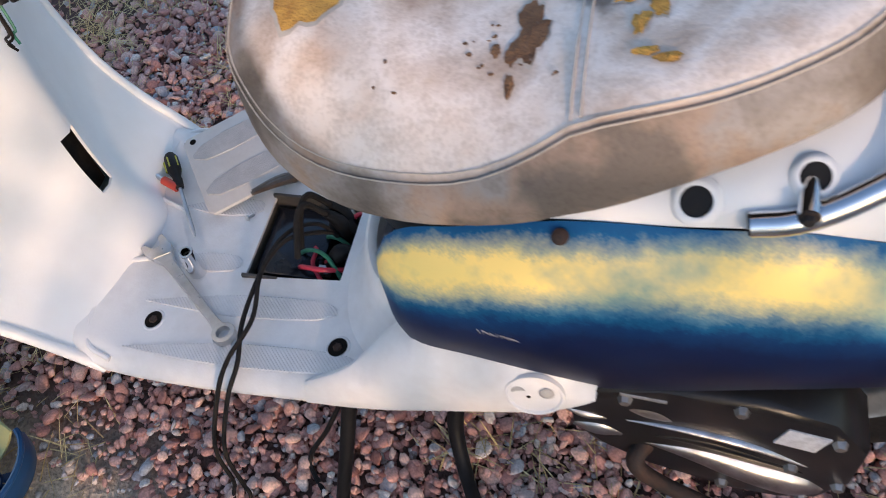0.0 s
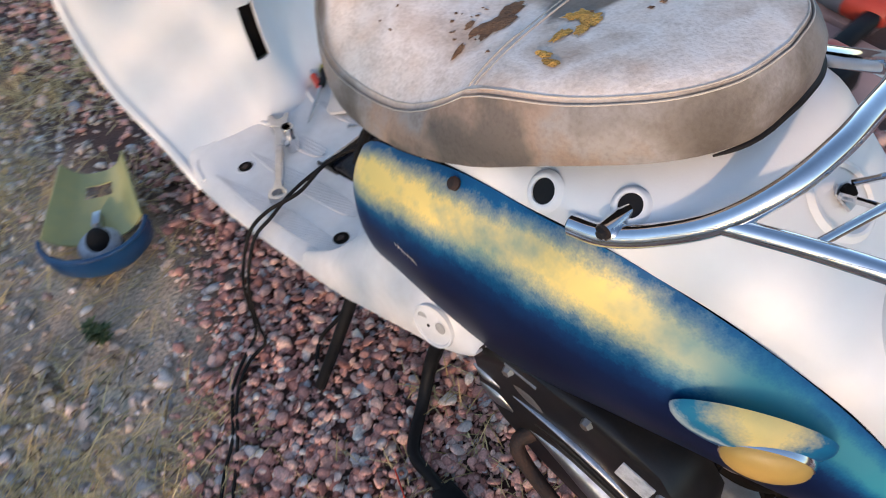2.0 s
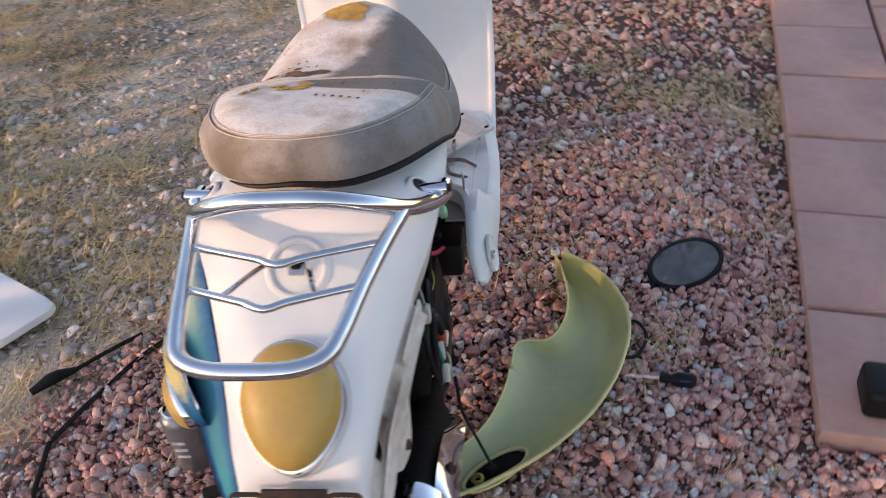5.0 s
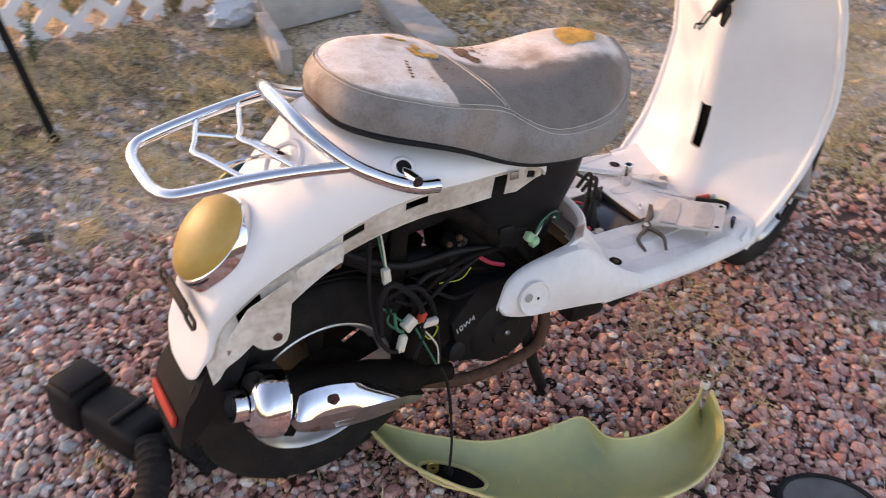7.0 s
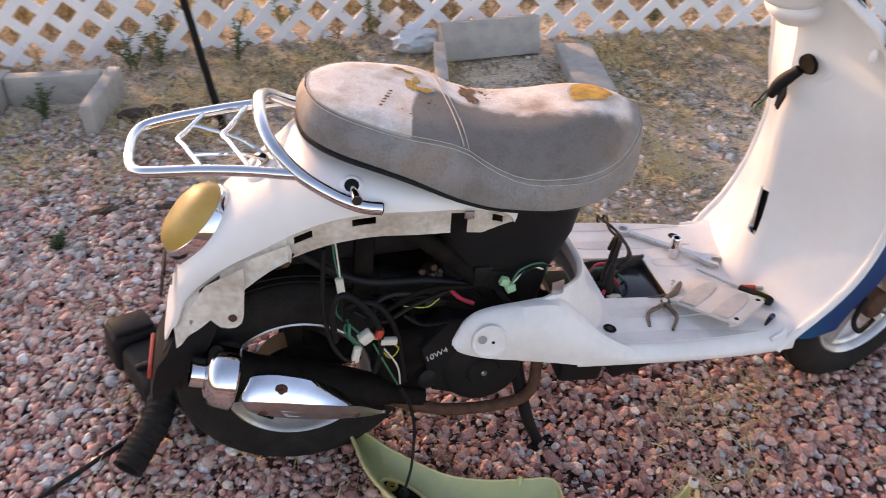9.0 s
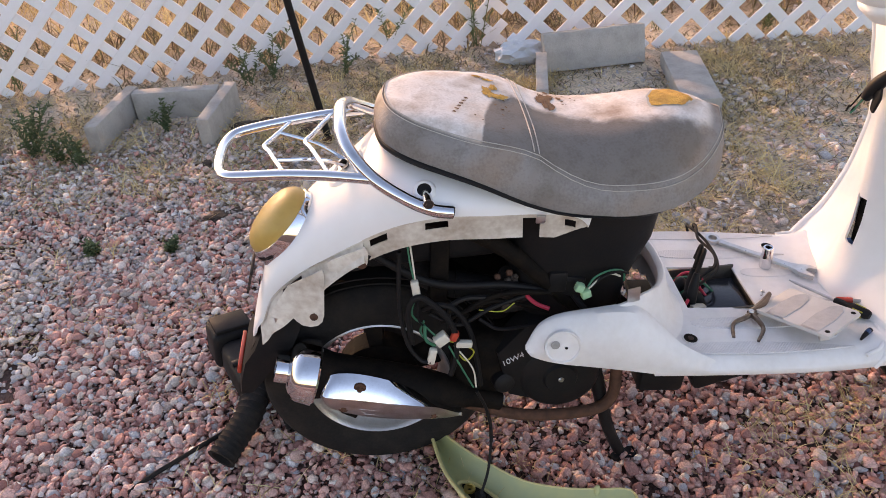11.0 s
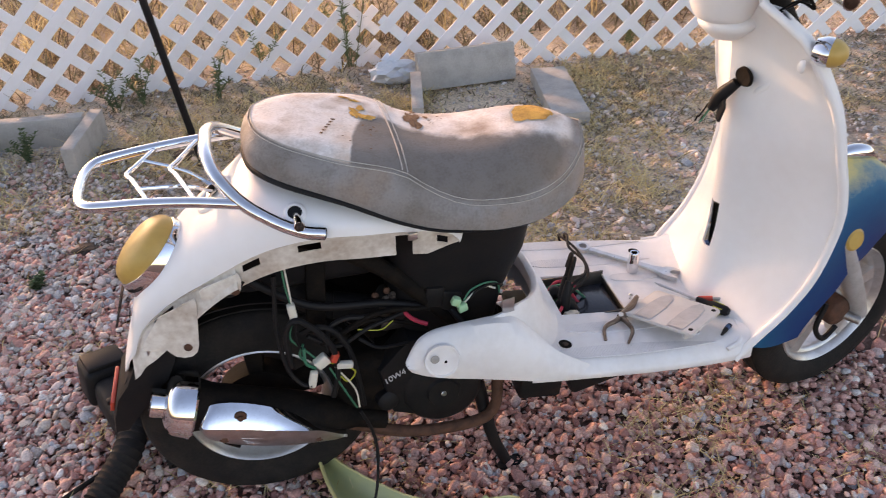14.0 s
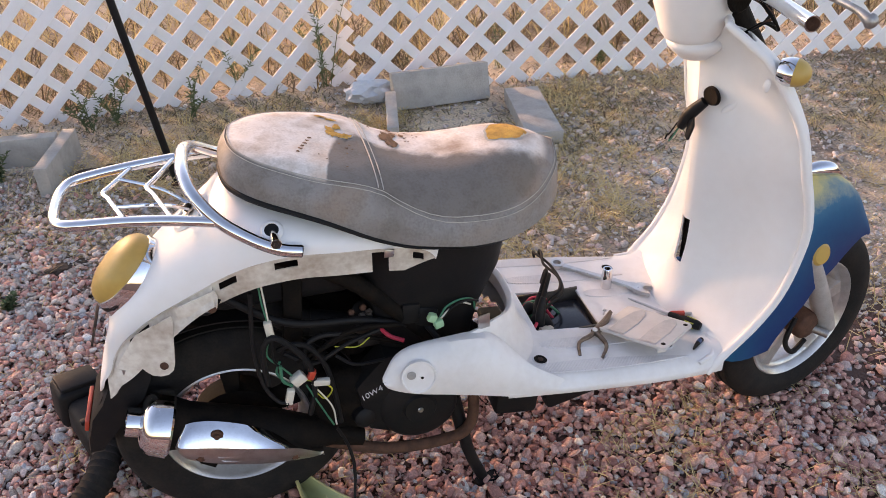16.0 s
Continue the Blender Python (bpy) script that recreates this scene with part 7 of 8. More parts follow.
def lattice(start, turn, length, anchor, pitch):
    """A panel from start, turned by so many radians; anchor: the middle (along, up) of one opening."""
    d = Vector((math.cos(turn), math.sin(turn), 0))
    nrm = Vector((-d.y, d.x, 0))
    made = {}
    for layer in (0, 1):
        sg = 1 if layer == 0 else -1
        c0 = anchor[0] - sg * anchor[1] + pitch / 2
        k0 = math.floor((-FENCE_H - c0) / pitch) - 1
        for k in range(k0, k0 + int((length + 2 * FENCE_H) / pitch) + 4):
            c = c0 + k * pitch
            # the slat's line: along = c + sg * up
            lo, hi = sorted(((0 - c) / sg, (length - c) / sg))
            a, b = max(0.0, lo), min(FENCE_H, hi)
            if b - a < 0.06:
                continue
            key = round(b - a, 2)
            if key not in made:
                ob = part("slat", one(box, (0, 0, 0), ((b - a) * math.sqrt(2), SW, 0.006), 0.0012, None, 1), VINYL, None)
                made[key] = ob.data
            else:
                ob = new("slat", made[key])
            up = (a + b) / 2
            ob.matrix_world = frame_mat(start + d * (c + sg * up) + Vector((0, 0, up + 0.004)) + nrm * (0.0065 * layer), d * sg + Vector((0, 0, 1)), nrm)
            ob.parent = fence
    part("top_rail", one(box, start + d * length / 2 + Vector((0, 0, FENCE_H + 0.03)), (length, 0.03, 0.05), 0.004, pose(0, 0, 0, 0, 0, math.degrees(turn))), VINYL, fence)


FA = Vector((-0.75, 2.24, 0)) - 3.8 * Vector((math.cos(0.03), math.sin(0.03), 0))
lattice(FA, 0.03, 5.16, (3.8, 0.20), 0.1535)
FB = Vector((1.125, 2.08, 0)) - 0.52 * Vector((math.cos(-0.0715), math.sin(-0.0715), 0))
lattice(FB, -0.0715, 4.6, (0.52, 0.312), 0.1645)


# ---- ground, gravel, straw
def ground_material():
    m = mat("dry_dirt", (0.2, 0.15, 0.11), 0.95)
    nt = m.node_tree
    b = nt.nodes["Principled BSDF"]
    co = nt.nodes.new("ShaderNodeTexCoord")
    ns = []
    for sc, de in ((1.3, 6), (14, 5), (120, 4)):
        n = nt.nodes.new("ShaderNodeTexNoise")
        n.inputs["Scale"].default_value, n.inputs["Detail"].default_value = sc, de
        nt.links.new(co.outputs["Object"], n.inputs["Vector"])
        ns.append(n)
    r1 = ramp_node(nt, [(0.33, (0.30, 0.235, 0.185)), (0.5, (0.60, 0.48, 0.37)), (0.65, (0.78, 0.65, 0.48))])
    ad = nt.nodes.new("ShaderNodeMath")
    ad.operation = "ADD"
    m2 = nt.nodes.new("ShaderNodeMath")
    m2.operation = "MULTIPLY_ADD"
    m2.inputs[1].default_value, m2.inputs[2].default_value = 0.5, -0.25
    nt.links.new(ns[1].outputs["Fac"], m2.inputs[0])
    nt.links.new(ns[0].outputs["Fac"], ad.inputs[0])
    nt.links.new(m2.outputs[0], ad.inputs[1])
    nt.links.new(ad.outputs[0], r1.inputs["Fac"])
    mx = nt.nodes.new("ShaderNodeMix")
    mx.data_type, mx.blend_type = "RGBA", "MULTIPLY"
    mx.inputs["Factor"].default_value = 0.8
    r2 = ramp_node(nt, [(0.3, (0.45, 0.45, 0.45)), (0.6, (1.15, 1.1, 1.05))])
    nt.links.new(ns[2].outputs["Fac"], r2.inputs["Fac"])
    nt.links.new(r1.outputs[0], mx.inputs["A"])
    nt.links.new(r2.outputs[0], mx.inputs["B"])
    nt.links.new(mx.outputs["Result"], b.inputs["Base Color"])
    # soil under the red gravel darkened, carrying the shade between its stones
    sep, dk, soil_shade = nt.nodes.new("ShaderNodeSeparateXYZ"), nt.nodes.new("ShaderNodeMapRange"), nt.nodes.new("ShaderNodeMix")
    wv = nt.nodes.new("ShaderNodeMath")
    wv.operation = "MULTIPLY_ADD"
    wv.inputs[1].default_value = 0.35
    nt.links.new(co.outputs["Object"], sep.inputs[0])
    nt.links.new(ns[0].outputs["Fac"], wv.inputs[0])
    last = sep.outputs["Y"]
    for x0, x1, up in ((0.30, 0.95, 0.52), (-0.10, -0.90, -0.42)):
        mr, ad2 = nt.nodes.new("ShaderNodeMapRange"), nt.nodes.new("ShaderNodeMath")
        mr.inputs["From Min"].default_value, mr.inputs["From Max"].default_value, mr.inputs["To Max"].default_value = x0, x1, up
        nt.links.new(sep.outputs["X"], mr.inputs["Value"])
        nt.links.new(last, ad2.inputs[0])
        nt.links.new(mr.outputs[0], ad2.inputs[1])
        last = ad2.outputs[0]
    nt.links.new(last, wv.inputs[2])
    dk.interpolation_type = "SMOOTHSTEP"
    dk.inputs["From Min"].default_value, dk.inputs["From Max"].default_value = 0.84, 1.08
    nt.links.new(wv.outputs[0], dk.inputs["Value"])
    soil_shade.data_type = "RGBA"
    nt.links.new(dk.outputs[0], soil_shade.inputs["Factor"])
    soil_shade.inputs["A"].default_value = (0.115, 0.066, 0.052, 1)
    nt.links.new(mx.outputs["Result"], soil_shade.inputs["B"])
    nt.links.new(soil_shade.outputs["Result"], b.inputs["Base Color"])
    bp = nt.nodes.new("ShaderNodeBump")
    bp.inputs["Strength"].default_value, bp.inputs["Distance"].default_value = 0.8, 0.01
    nt.links.new(ns[2].outputs["Fac"], bp.inputs["Height"])
    nt.links.new(bp.outputs["Normal"], b.inputs["Normal"])
    return m


def island_material(name, stops, rough=0.85):
    """Every stone or blade takes its own colour, with a fine grain over it."""
    m = mat(name, (0.3, 0.2, 0.2), rough)
    nt = m.node_tree
    b = nt.nodes["Principled BSDF"]
    g = nt.nodes.new("ShaderNodeNewGeometry")
    r = ramp_node(nt, stops)
    nt.links.new(g.outputs["Random Per Island"], r.inputs["Fac"])
    co, n = nt.nodes.new("ShaderNodeTexCoord"), nt.nodes.new("ShaderNodeTexNoise")
    n.inputs["Scale"].default_value, n.inputs["Detail"].default_value = 260, 4
    nt.links.new(co.outputs["Object"], n.inputs["Vector"])
    r2 = ramp_node(nt, [(0.3, (0.68, 0.66, 0.66)), (0.65, (1.12, 1.12, 1.12))])
    nt.links.new(n.outputs["Fac"], r2.inputs["Fac"])
    mx = nt.nodes.new("ShaderNodeMix")
    mx.data_type, mx.blend_type = "RGBA", "MULTIPLY"
    mx.inputs["Factor"].default_value = 1.0
    nt.links.new(r.outputs[0], mx.inputs["A"])
    nt.links.new(r2.outputs[0], mx.inputs["B"])
    nt.links.new(mx.outputs["Result"], b.inputs["Base Color"])
    return m


STONE = island_material("red_gravel", [(0.0, (0.30, 0.130, 0.105)), (0.12, (0.48, 0.235, 0.195)), (0.26, (0.66, 0.345, 0.285)), (0.40, (0.80, 0.485, 0.400)), (0.50, (0.46, 0.225, 0.185)), (0.64, (0.83, 0.56, 0.45)), (0.76, (0.60, 0.33, 0.275)), (0.84, (0.56, 0.48, 0.45)), (0.90, (0.42, 0.43, 0.46)), (0.95, (0.88, 0.80, 0.70)), (1.0, (0.52, 0.24, 0.19))])
PEBBLE = island_material("grey_gravel", [(0.0, (0.300, 0.240, 0.205)), (0.22, (0.52, 0.45, 0.39)), (0.42, (0.68, 0.55, 0.45)), (0.56, (0.42, 0.41, 0.42)), (0.72, (0.80, 0.74, 0.67)), (0.86, (0.66, 0.44, 0.37)), (1.0, (0.88, 0.86, 0.82))])
STRAW = island_material("dry_straw", [(0.0, (0.517, 0.359, 0.144)), (0.4, (0.719, 0.532, 0.245)), (0.8, (0.800, 0.675, 0.359)), (1.0, (0.431, 0.316, 0.144))])
WEED = island_material("weed_leaves", [(0.0, (0.06, 0.10, 0.04)), (0.5, (0.10, 0.145, 0.06)), (1.0, (0.15, 0.18, 0.09))])

gm = ground_material()
gbm = bmesh.new()
bmesh.ops.create_grid(gbm, x_segments=2, y_segments=2, size=300.0)
for v in gbm.verts:
    v.co.z = -0.001
ground = tagged(part("ground", gbm, gm, None), "dry brown dirt ground reaching to the horizon", "ground", kind="structure")
rng = np.random.default_rng(3)


def ico(sub):
    b = bmesh.new()
    bmesh.ops.create_icosphere(b, subdivisions=sub, radius=1.0)
    v = np.array([x.co[:] for x in b.verts])
    f = np.array([[q.index for q in p.verts] for p in b.faces])
    b.free()
    return v, f


def from_arrays(name, V3, F, material, label, category, smooth=True):
    me = bpy.data.meshes.new(name)
    k = F.shape[1]
    me.vertices.add(len(V3))
    me.vertices.foreach_set("co", V3.astype(np.float32).ravel())
    me.loops.add(F.size)
    me.loops.foreach_set("vertex_index", F.astype(np.int32).ravel())
    me.polygons.add(len(F))
    me.polygons.foreach_set("loop_start", np.arange(0, F.size, k, dtype=np.int32))
    me.update(calc_edges=True)
    me.materials.append(material)
    if smooth:
        me.shade_smooth()
    return tagged(new(name, me), label, category, kind="stuff")


def stones(name, xy, r, material, sub, label, zlift, flat=0.62, ang=0.22):
    """Angular pebbles: each one stretched, cut and turned its own way."""
    v, f = ico(sub)
    n, k = len(xy), len(v)
    ax = rng.uniform(0.75, 1.35, (n, 1, 3)) * np.array([1, 1, 1.0])
    ax[:, :, 2] *= flat
    pts = v[None] * (1 + rng.normal(0, ang if sub == 1 else ang * 0.45, (n, k, 1)).clip(-0.35, 0.35))
    nrm = rng.normal(size=(n, 3, 3))
    nrm /= np.linalg.norm(nrm, axis=2, keepdims=True)
    for c in range(3):
        d = (pts * nrm[:, c][:, None]).sum(-1, keepdims=True)
        cut = rng.uniform(0.45, 0.85, (n, 1, 1))
        pts = pts - np.maximum(d - cut, 0) * nrm[:, c][:, None]
    pts = pts * ax * r[:, None, None]
    a = rng.uniform(0, 2 * np.pi, n)
    t = rng.normal(0, 0.35, (n, 2))
    ca, sa = np.cos(a)[:, None], np.sin(a)[:, None]
    x, y, z = pts[..., 0], pts[..., 1], pts[..., 2]
    x, y = x * ca - y * sa, x * sa + y * ca
    z = z + x * t[:, :1] + y * t[:, 1:]
    zz = zlift(n) + r * flat * 0.35
    V3 = np.stack([x + xy[:, :1], y + xy[:, 1:], z + zz[:, None]], -1).reshape(-1, 3)
    F = (f[None] + (np.arange(n) * k)[:, None, None]).reshape(-1, 3)
    return from_arrays(name, V3, F, material, label, "gravel", True)


def wave(x, y, k):
    return np.sin(x * 2.1 * k + 1.3) * np.cos(y * 1.7 * k + 0.4) + 0.6 * np.sin(x * 4.3 * k - y * 3.1 * k) + 0.4 * np.cos(x * 7.7 * k + y * 6.1 * k)


def red_share(x, y):
    """How much of the ground is covered by the red gravel."""
    edge = np.interp(x, [-1.1, -0.8, -0.5, 0.0, 0.35, 0.47, 0.60, 0.70, 0.80, 0.95, 1.2, 1.7], [1.25, 1.22, 1.0, 0.86, 0.76, 0.66, 0.54, 0.45, 0.36, 0.27, 0.20, 0.10])
    return np.clip((edge + 0.05 * wave(x, y, 1.0) - y) / 0.22 + 0.5, 0, 1)


def on_paver(x, y):
    u = (x - PO.x) * U.x + (y - PO.y) * U.y
    v = (x - PO.x) * V.x + (y - PO.y) * V.y
    return (u > 0.0) & (v > 0.0)


def scatter(n, x0, x1, y0, y1, share):
    x, y = rng.uniform(x0, x1, n), rng.uniform(y0, y1, n)
    keep = (rng.uniform(0, 1, n) < share(x, y)) & ~on_paver(x, y)
    return np.stack([x[keep], y[keep]], -1)


p = scatter(40000, -0.90, 1.45, -0.92, 0.80, red_share)
stones("red_gravel", p, rng.gamma(6, 0.00113, len(p)).clip(0.0036, 0.0145), STONE, 2, "loose red and grey gravel", lambda n: rng.uniform(-0.004, 0.014, n), 0.66)
p = scatter(22000, -0.90, 1.45, -0.92, 0.80, red_share)
stones("small_gravel", p, rng.uniform(0.003, 0.007, len(p)), STONE, 1, "small red and grey gravel between the stones", lambda n: rng.uniform(-0.002, 0.004, n))
p = scatter(54000, -2.6, 3.2, -2.2, 1.3, lambda x, y: red_share(x, y) * (1 - ((x > -0.90) & (x < 1.45) & (y > -0.92) & (y < 0.8))))
stones("red_gravel", p, rng.gamma(6, 0.00145, len(p)).clip(0.0045, 0.017), STONE, 1, "loose red and grey gravel", lambda n: rng.uniform(-0.004, 0.006, n), 0.66)
p = scatter(74000, -2.4, 3.4, 0.0, 2.4, lambda x, y: (1 - 0.75 * red_share(x, y)) * np.clip(0.5 + 0.4 * wave(x, y, 1.3), 0.10, 1) * np.clip((2.6 - y) / 1.5, 0.25, 1))
stones("grey_gravel", p, rng.gamma(5, 0.0013, len(p)).clip(0.003, 0.016), PEBBLE, 1, "small grey gravel strewn over the dirt", lambda n: rng.uniform(-0.003, 0.003, n))


def blades(name, xy, length, width, lean, material, label, category, per=1, curl=0.5, lift=0.004):
    """Thin bent blades, three segments each."""
    n = len(xy)
    a = rng.uniform(0, 2 * np.pi, n)
    L = length(n)
    ln = lean(n)
    d = np.stack([np.cos(a), np.sin(a)], -1)
    s = np.stack([-np.sin(a), np.cos(a)], -1)
    w = width * rng.uniform(0.6, 1.4, n)
    rows = []
    for k, f in enumerate((0.0, 0.4, 0.75, 1.0)):
        th = ln + curl * f
        reach = L * f
        px = xy + d * (reach * np.sin(th))[:, None]
        pz = np.maximum(reach * np.cos(th), 0.0) + lift + 0.006 * f
        ww = w * (1, 0.9, 0.6, 0.08)[k]
        for sg in (-1, 1):
            rows.append(np.concatenate([px + sg * s * ww[:, None], pz[:, None]], 1))
    V3 = np.stack(rows, 1).reshape(-1, 3)
    q = np.array([[0, 1, 3, 2], [2, 3, 5, 4], [4, 5, 7, 6]])
    F = (q[None] + (np.arange(n) * 8)[:, None, None]).reshape(-1, 4)
    return from_arrays(name, V3, F, material, label, category, False)


def tufts(n_t, per, x0, x1, y0, y1, share, spread):
    c = scatter(n_t, x0, x1, y0, y1, share)
    return np.repeat(c, per, 0) + rng.normal(0, spread, (len(c) * per, 2))


straw_share = lambda x, y: (1 - 0.80 * red_share(x, y)) * np.clip(0.5 + 0.5 * wave(x, y, 1.7), 0.05, 1)
blades("straw", tufts(4200, 18, -2.3, 3.2, -0.9, 2.15, straw_share, 0.045), lambda n: rng.uniform(0.03, 0.09, n), 0.0011, lambda n: rng.uniform(0.9, 1.55, n), STRAW, "dry straw lying over the ground", "straw", curl=0.15)
blades("dry_grass", tufts(420, 22, -2.3, 3.2, -0.5, 2.1, straw_share, 0.02), lambda n: rng.uniform(0.03, 0.08, n), 0.0012, lambda n: rng.uniform(0.2, 1.2, n), STRAW, "tufts of dry grass", "grass")
blades("tall_dry_grass", tufts(700, 16, -4.5, 5.5, 2.5, 6.0, lambda x, y: 1 + 0 * x, 0.06), lambda n: rng.uniform(0.12, 0.50, n), 0.0022, lambda n: rng.uniform(0.0, 0.7, n), STRAW, "tall dry grass behind the fence", "grass")
blades("straw", tufts(900, 20, -4.5, 5.5, 2.3, 6.5, lambda x, y: 1 + 0 * x, 0.12), lambda n: rng.uniform(0.06, 0.16, n), 0.0020, lambda n: rng.uniform(0.9, 1.5, n), STRAW, "dry straw behind the fence", "straw", curl=0.1)
red_straw = lambda x, y: np.clip(0.12 + 0.45 * wave(x + 0.3, y, 2.6), 0.10, 0.6) * np.clip((x - 0.35) / 0.45, 0.10, 1)
blades("straw", tufts(2300, 18, -0.9, 2.6, -1.7, -0.02, red_straw, 0.024), lambda n: rng.uniform(0.025, 0.075, n), 0.0008, lambda n: rng.uniform(0.9, 1.45, n), STRAW, "clumps of dry straw among the red gravel", "straw", curl=0.2, lift=0.012)


def weed(x, y, h, n, seed, lift=0.0):
    """A small weed: leaning stems with narrow leaves in pairs."""
    rnd = random.Random(seed)
    w = thing("weed", (x, y, 0.0), "small green weed with narrow leaves", "weed", "weeds")
    lb = bmesh.new()
    for k in range(n):
        a, ln = rnd.uniform(0, 6.28), rnd.uniform(0.1, 0.7)
        hh = h * rnd.uniform(0.5, 1.1)
        tip = Vector((x + math.cos(a) * hh * math.sin(ln), y + math.sin(a) * hh * math.sin(ln), hh * math.cos(ln)))
        b0 = Vector((x + rnd.uniform(-0.02, 0.02), y + rnd.uniform(-0.02, 0.02), 0.0))
        mid = b0.lerp(tip, 0.5) + Vector((0, 0, 0.1 * hh))
        pts = [b0, mid, tip]
        part("stem", one(tube, pts, [0.0022, 0.0016, 0.0008], 5, True, 4), WEED, w)
        sp = smooth_path(pts, 8)
        for i, p0 in enumerate(sp[2:]):
            for s in (-1, 1):
                q = rnd.uniform(0, 6.28)
                d = Vector((math.cos(q), math.sin(q), rnd.uniform(0.0, 0.8))).normalized()
                L, wd = rnd.uniform(0.018, 0.040) * (0.6 + h), rnd.uniform(0.003, 0.005)
                sd = d.cross(Vector((0, 0, 1))).normalized() * wd
                e = p0 + d * L
                m0 = p0.lerp(e, 0.45) + Vector((0, 0, 0.004))
                vs = [lb.verts.new(p) for p in (p0, m0 + sd, e, m0 - sd)]
                lb.faces.new(vs)
    part("leaves", lb, WEED, w, smooth=False)


for k, (x, y, h, n) in enumerate(((-1.30, 1.75, 0.16, 8), (-1.15, 1.55, 0.12, 6), (-0.80, 1.72, 0.13, 7), (-0.52, 2.10, 0.18, 6), (-0.10, 2.10, 0.22, 5), (0.48, 2.28, 0.45, 8), (0.10, 2.30, 0.30, 5), (1.75, 2.15, 0.16, 6), (-1.55, 2.30, 0.25, 6), (1.30, 2.28, 0.25, 4), (1.05, 0.47, 0.05, 6), (1.10, -1.38, 0.08, 5), (-1.26, 1.62, 0.15, 9), (-1.06, 1.50, 0.14, 9), (-1.40, 1.50, 0.13, 8), (-0.87, 0.88, 0.06, 9), (-0.63, 0.87, 0.05, 7), (-0.42, 2.14, 0.25, 6))):
    weed(x, y, h, n, 50 + k)


# ---- dark clods of earth and the brown brush behind the fence
CLOD = mat("dark_earth", (0.075, 0.052, 0.038), 0.95, mottle=0.7, scale=40, bump=0.8, bump_scale=150)


def clod(x, y, r, seed):
    w = thing("dirt_clod", (x, y, 0.0), "dark crumbly clod of earth on dry ground", "clod", "clods of earth")
    bm = bmesh.new()
    bmesh.ops.create_icosphere(bm, subdivisions=3, radius=1.0)
    o = Vector((seed * 3.7, seed * 1.3, 0))
    for v in bm.verts:
        n = 1 + 0.5 * noise.noise(v.co * 1.5 + o) + 0.35 * noise.noise(v.co * 4.5 + o)
        v.co = Vector((x + r * 1.3 * v.co.x * n, y + r * v.co.y * n, r * 0.25 + r * 0.5 * v.co.z * n))
    part("clod", bm, CLOD, w, smooth=False)


for k, (x, y, r) in enumerate(((-0.475, 1.664, 0.045), (-0.40, 1.70, 0.03), (-0.323, 1.696, 0.03), (-0.232, 1.598, 0.035), (-0.515, 1.035, 0.030), (-0.46, 1.06, 0.022), (-0.339, 1.015, 0.028), (-0.69, 1.11, 0.02), (-0.60, 1.40, 0.025))):
    clod(x, y, r, k + 1)
BRUSH = island_material("brown_brush", [(0.0, (0.10, 0.065, 0.04)), (0.4, (0.20, 0.14, 0.08)), (0.7, (0.13, 0.13, 0.07)), (1.0, (0.32, 0.23, 0.12))])
blades("dry_brush", tufts(900, 18, -4.5, 5.5, 2.32, 4.6, lambda x, y: np.clip(0.5 + 0.5 * wave(x, y, 1.9), 0.1, 1), 0.07), lambda n: rng.uniform(0.05, 0.26, n), 0.0026, lambda n: rng.uniform(0.0, 1.2, n), BRUSH, "brown brush behind the fence", "brush")
blades("leaf_litter", tufts(1500, 14, -2.3, 3.2, 0.5, 2.3, straw_share, 0.05), lambda n: rng.uniform(0.012, 0.04, n), 0.0022, lambda n: rng.uniform(1.2, 1.55, n), BRUSH, "dark dry litter on the dirt", "litter", curl=0.1)
# extra dark brush, dense and low, in place of shadow behind the openings
blades("dry_brush", tufts(700, 18, -4.5, 5.5, 2.30, 3.0, lambda x, y: np.clip(0.5 + 0.6 * wave(x, y, 2.3), 0.1, 1), 0.06), lambda n: rng.uniform(0.05, 0.20, n), 0.0030, lambda n: rng.uniform(0.1, 1.3, n), BRUSH, "brown brush standing for shadow at the foot of the fence", "brush")
blades("leaf_litter", tufts(1800, 14, -2.3, 3.2, 1.2, 2.3, lambda x, y: np.clip(0.5 + 0.5 * wave(x, y, 2.1), 0.1, 1), 0.05), lambda n: rng.uniform(0.012, 0.04, n), 0.0024, lambda n: rng.uniform(1.2, 1.55, n), BRUSH, "dark dry litter near the fence", "litter", curl=0.1)
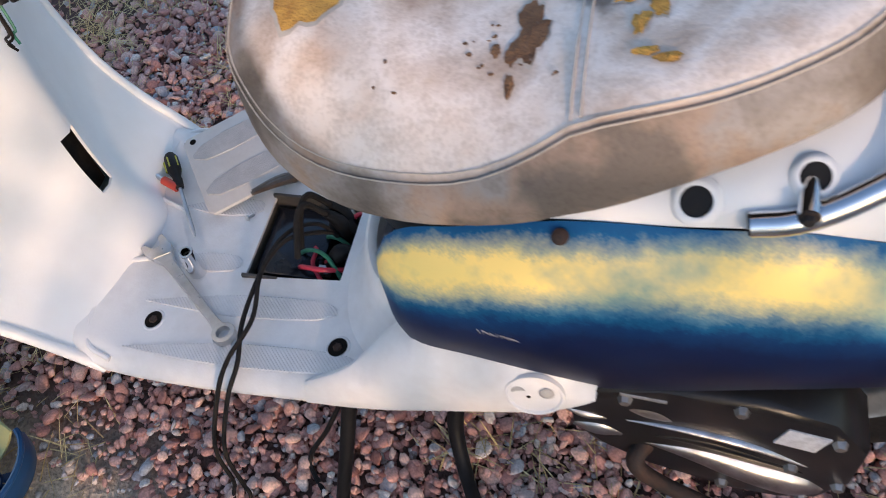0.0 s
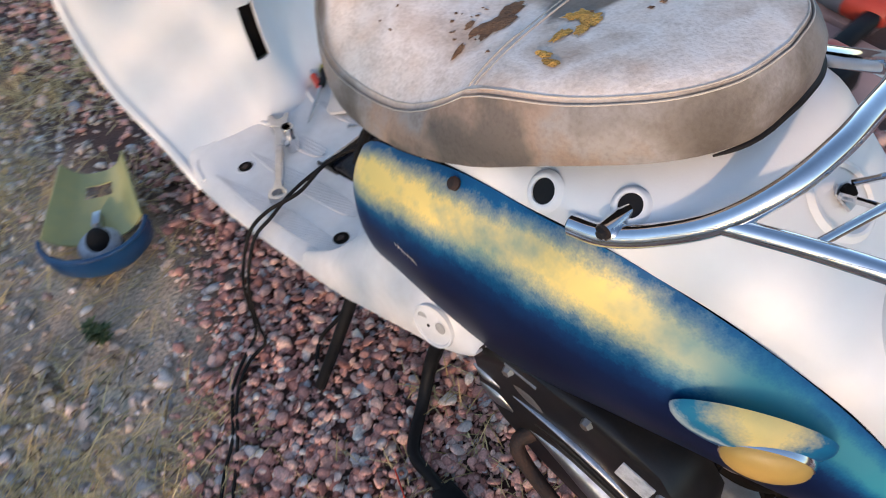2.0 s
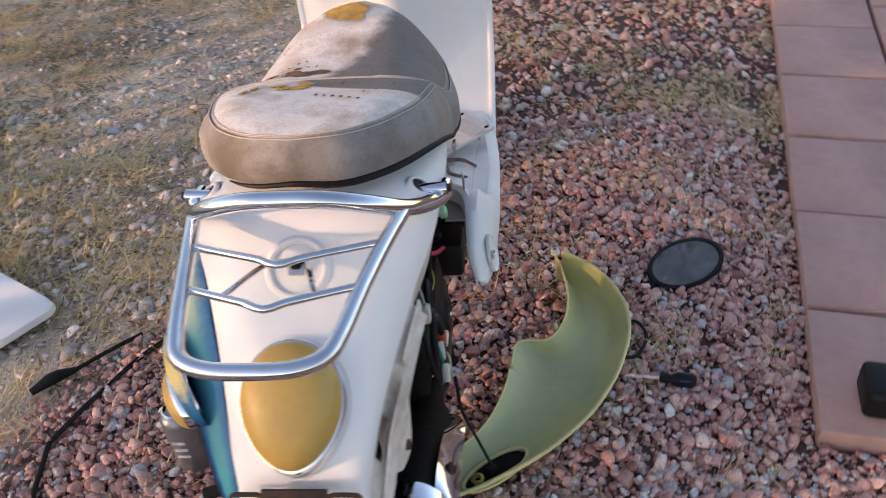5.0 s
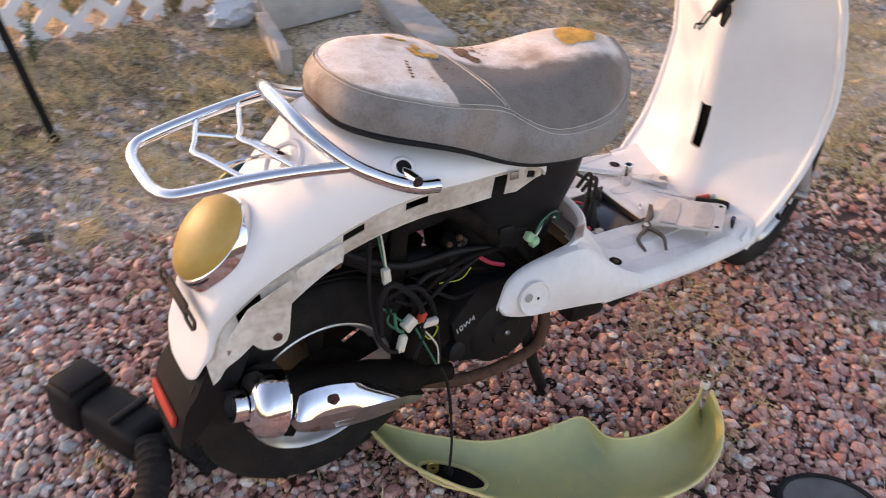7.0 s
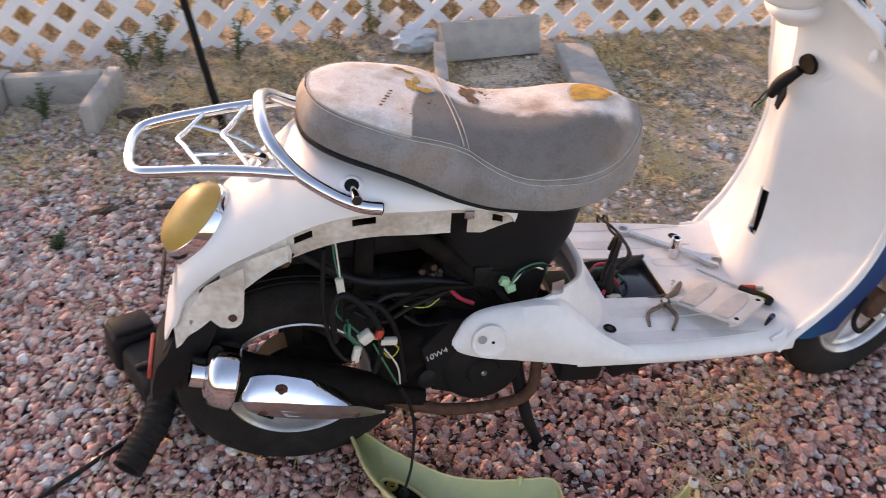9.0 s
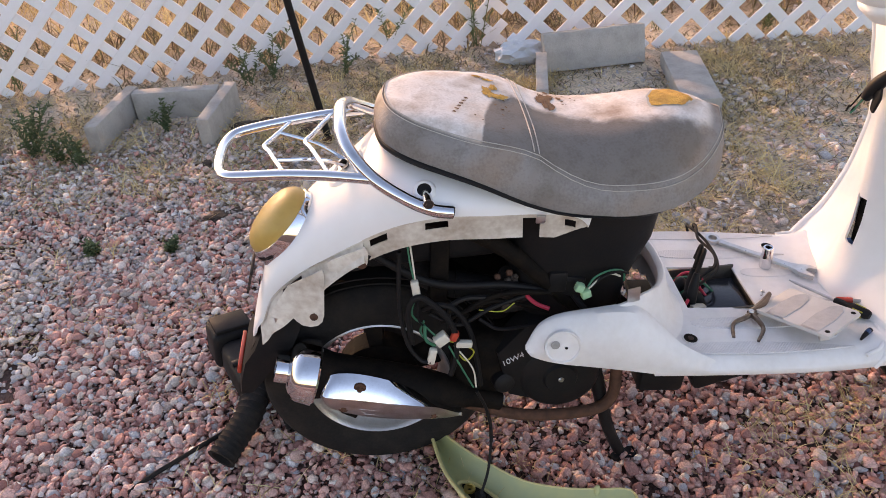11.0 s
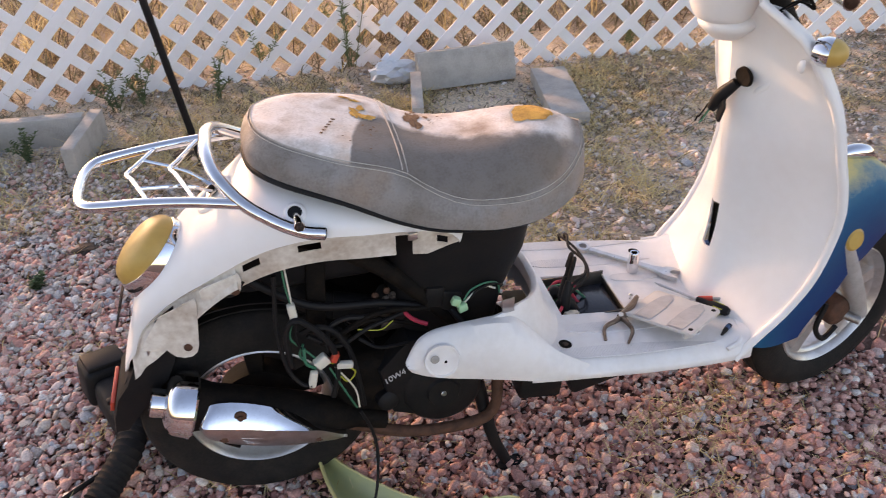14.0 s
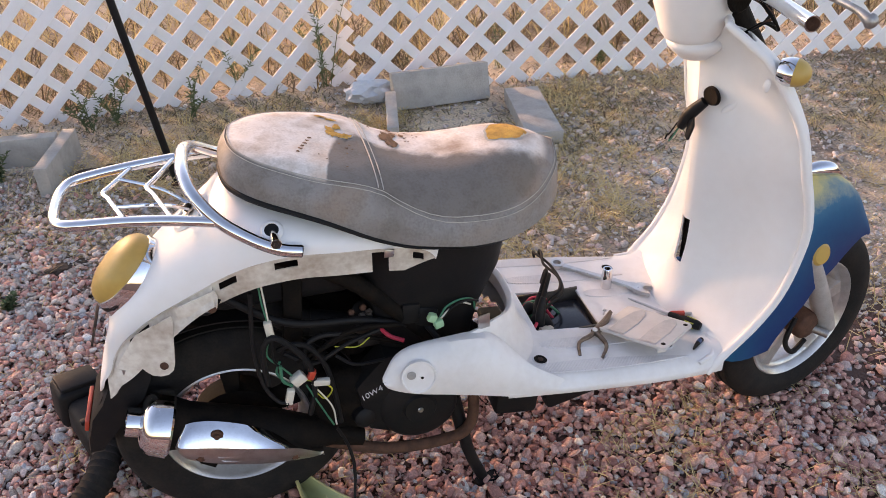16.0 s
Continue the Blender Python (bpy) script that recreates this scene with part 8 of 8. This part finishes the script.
blades("straw", tufts(300, 26, -1.2, 1.5, 0.75, 1.9, lambda x, y: (1 - red_share(x, y)) * np.clip(0.4 + 0.8 * wave(x, y, 3.1), 0.05, 1), 0.035), lambda n: rng.uniform(0.035, 0.10, n), 0.0013, lambda n: rng.uniform(0.8, 1.5, n), STRAW, "matted clumps of straw on the dirt", "straw", curl=0.2, lift=0.006)
blades("straw", tufts(170, 22, -0.9, 2.2, -0.95, 0.6, lambda x, y: np.clip(wave(x, y, 2.6), 0.02, 1), 0.035), lambda n: rng.uniform(0.03, 0.075, n), 0.0008, lambda n: rng.uniform(0.9, 1.5, n), STRAW, "loose straw caught in the gravel", "straw", curl=0.15)
p = scatter(15000, -2.0, -0.02, -0.95, 0.9, lambda x, y: np.clip((-0.05 - x) / 0.4, 0, 1) * np.clip(0.6 + 0.4 * wave(x, y, 1.5), 0.2, 1))
stones("grey_gravel", p, rng.gamma(5, 0.0015, len(p)).clip(0.004, 0.014), PEBBLE, 2, "grey gravel mixed into the red", lambda n: rng.uniform(0.004, 0.016, n))
p = scatter(2600, -1.6, 1.6, 0.55, 1.7, lambda x, y: (1 - red_share(x, y)) * np.clip(0.45 + 0.6 * wave(x, y, 2.2), 0.05, 1))
stones("grey_gravel", p, rng.gamma(6, 0.0018, len(p)).clip(0.006, 0.019), PEBBLE, 2, "larger pale stones half sunk in the dirt", lambda n: rng.uniform(-0.003, 0.004, n))
dusty = lambda x, y: np.clip((-0.25 - x) / 0.35, 0, 1) * np.clip((y - 0.45) / 0.3, 0, 1) * np.clip((1.75 - y) / 0.4, 0, 1) * np.clip(0.75 + 0.35 * wave(x, y, 1.9), 0.35, 1)
p = scatter(26000, -2.3, -0.2, 0.4, 1.75, dusty)
stones("grey_gravel", p, rng.gamma(5, 0.0013, len(p)).clip(0.0035, 0.012), PEBBLE, 1, "small dusty gravel on the dirt", lambda n: rng.uniform(0.002, 0.012, n))
p = scatter(9000, -2.3, -0.2, 0.4, 1.75, dusty)
stones("red_gravel", p, rng.gamma(5, 0.0014, len(p)).clip(0.004, 0.012), STONE, 1, "red gravel strewn over the dirt", lambda n: rng.uniform(0.003, 0.013, n), 0.66)
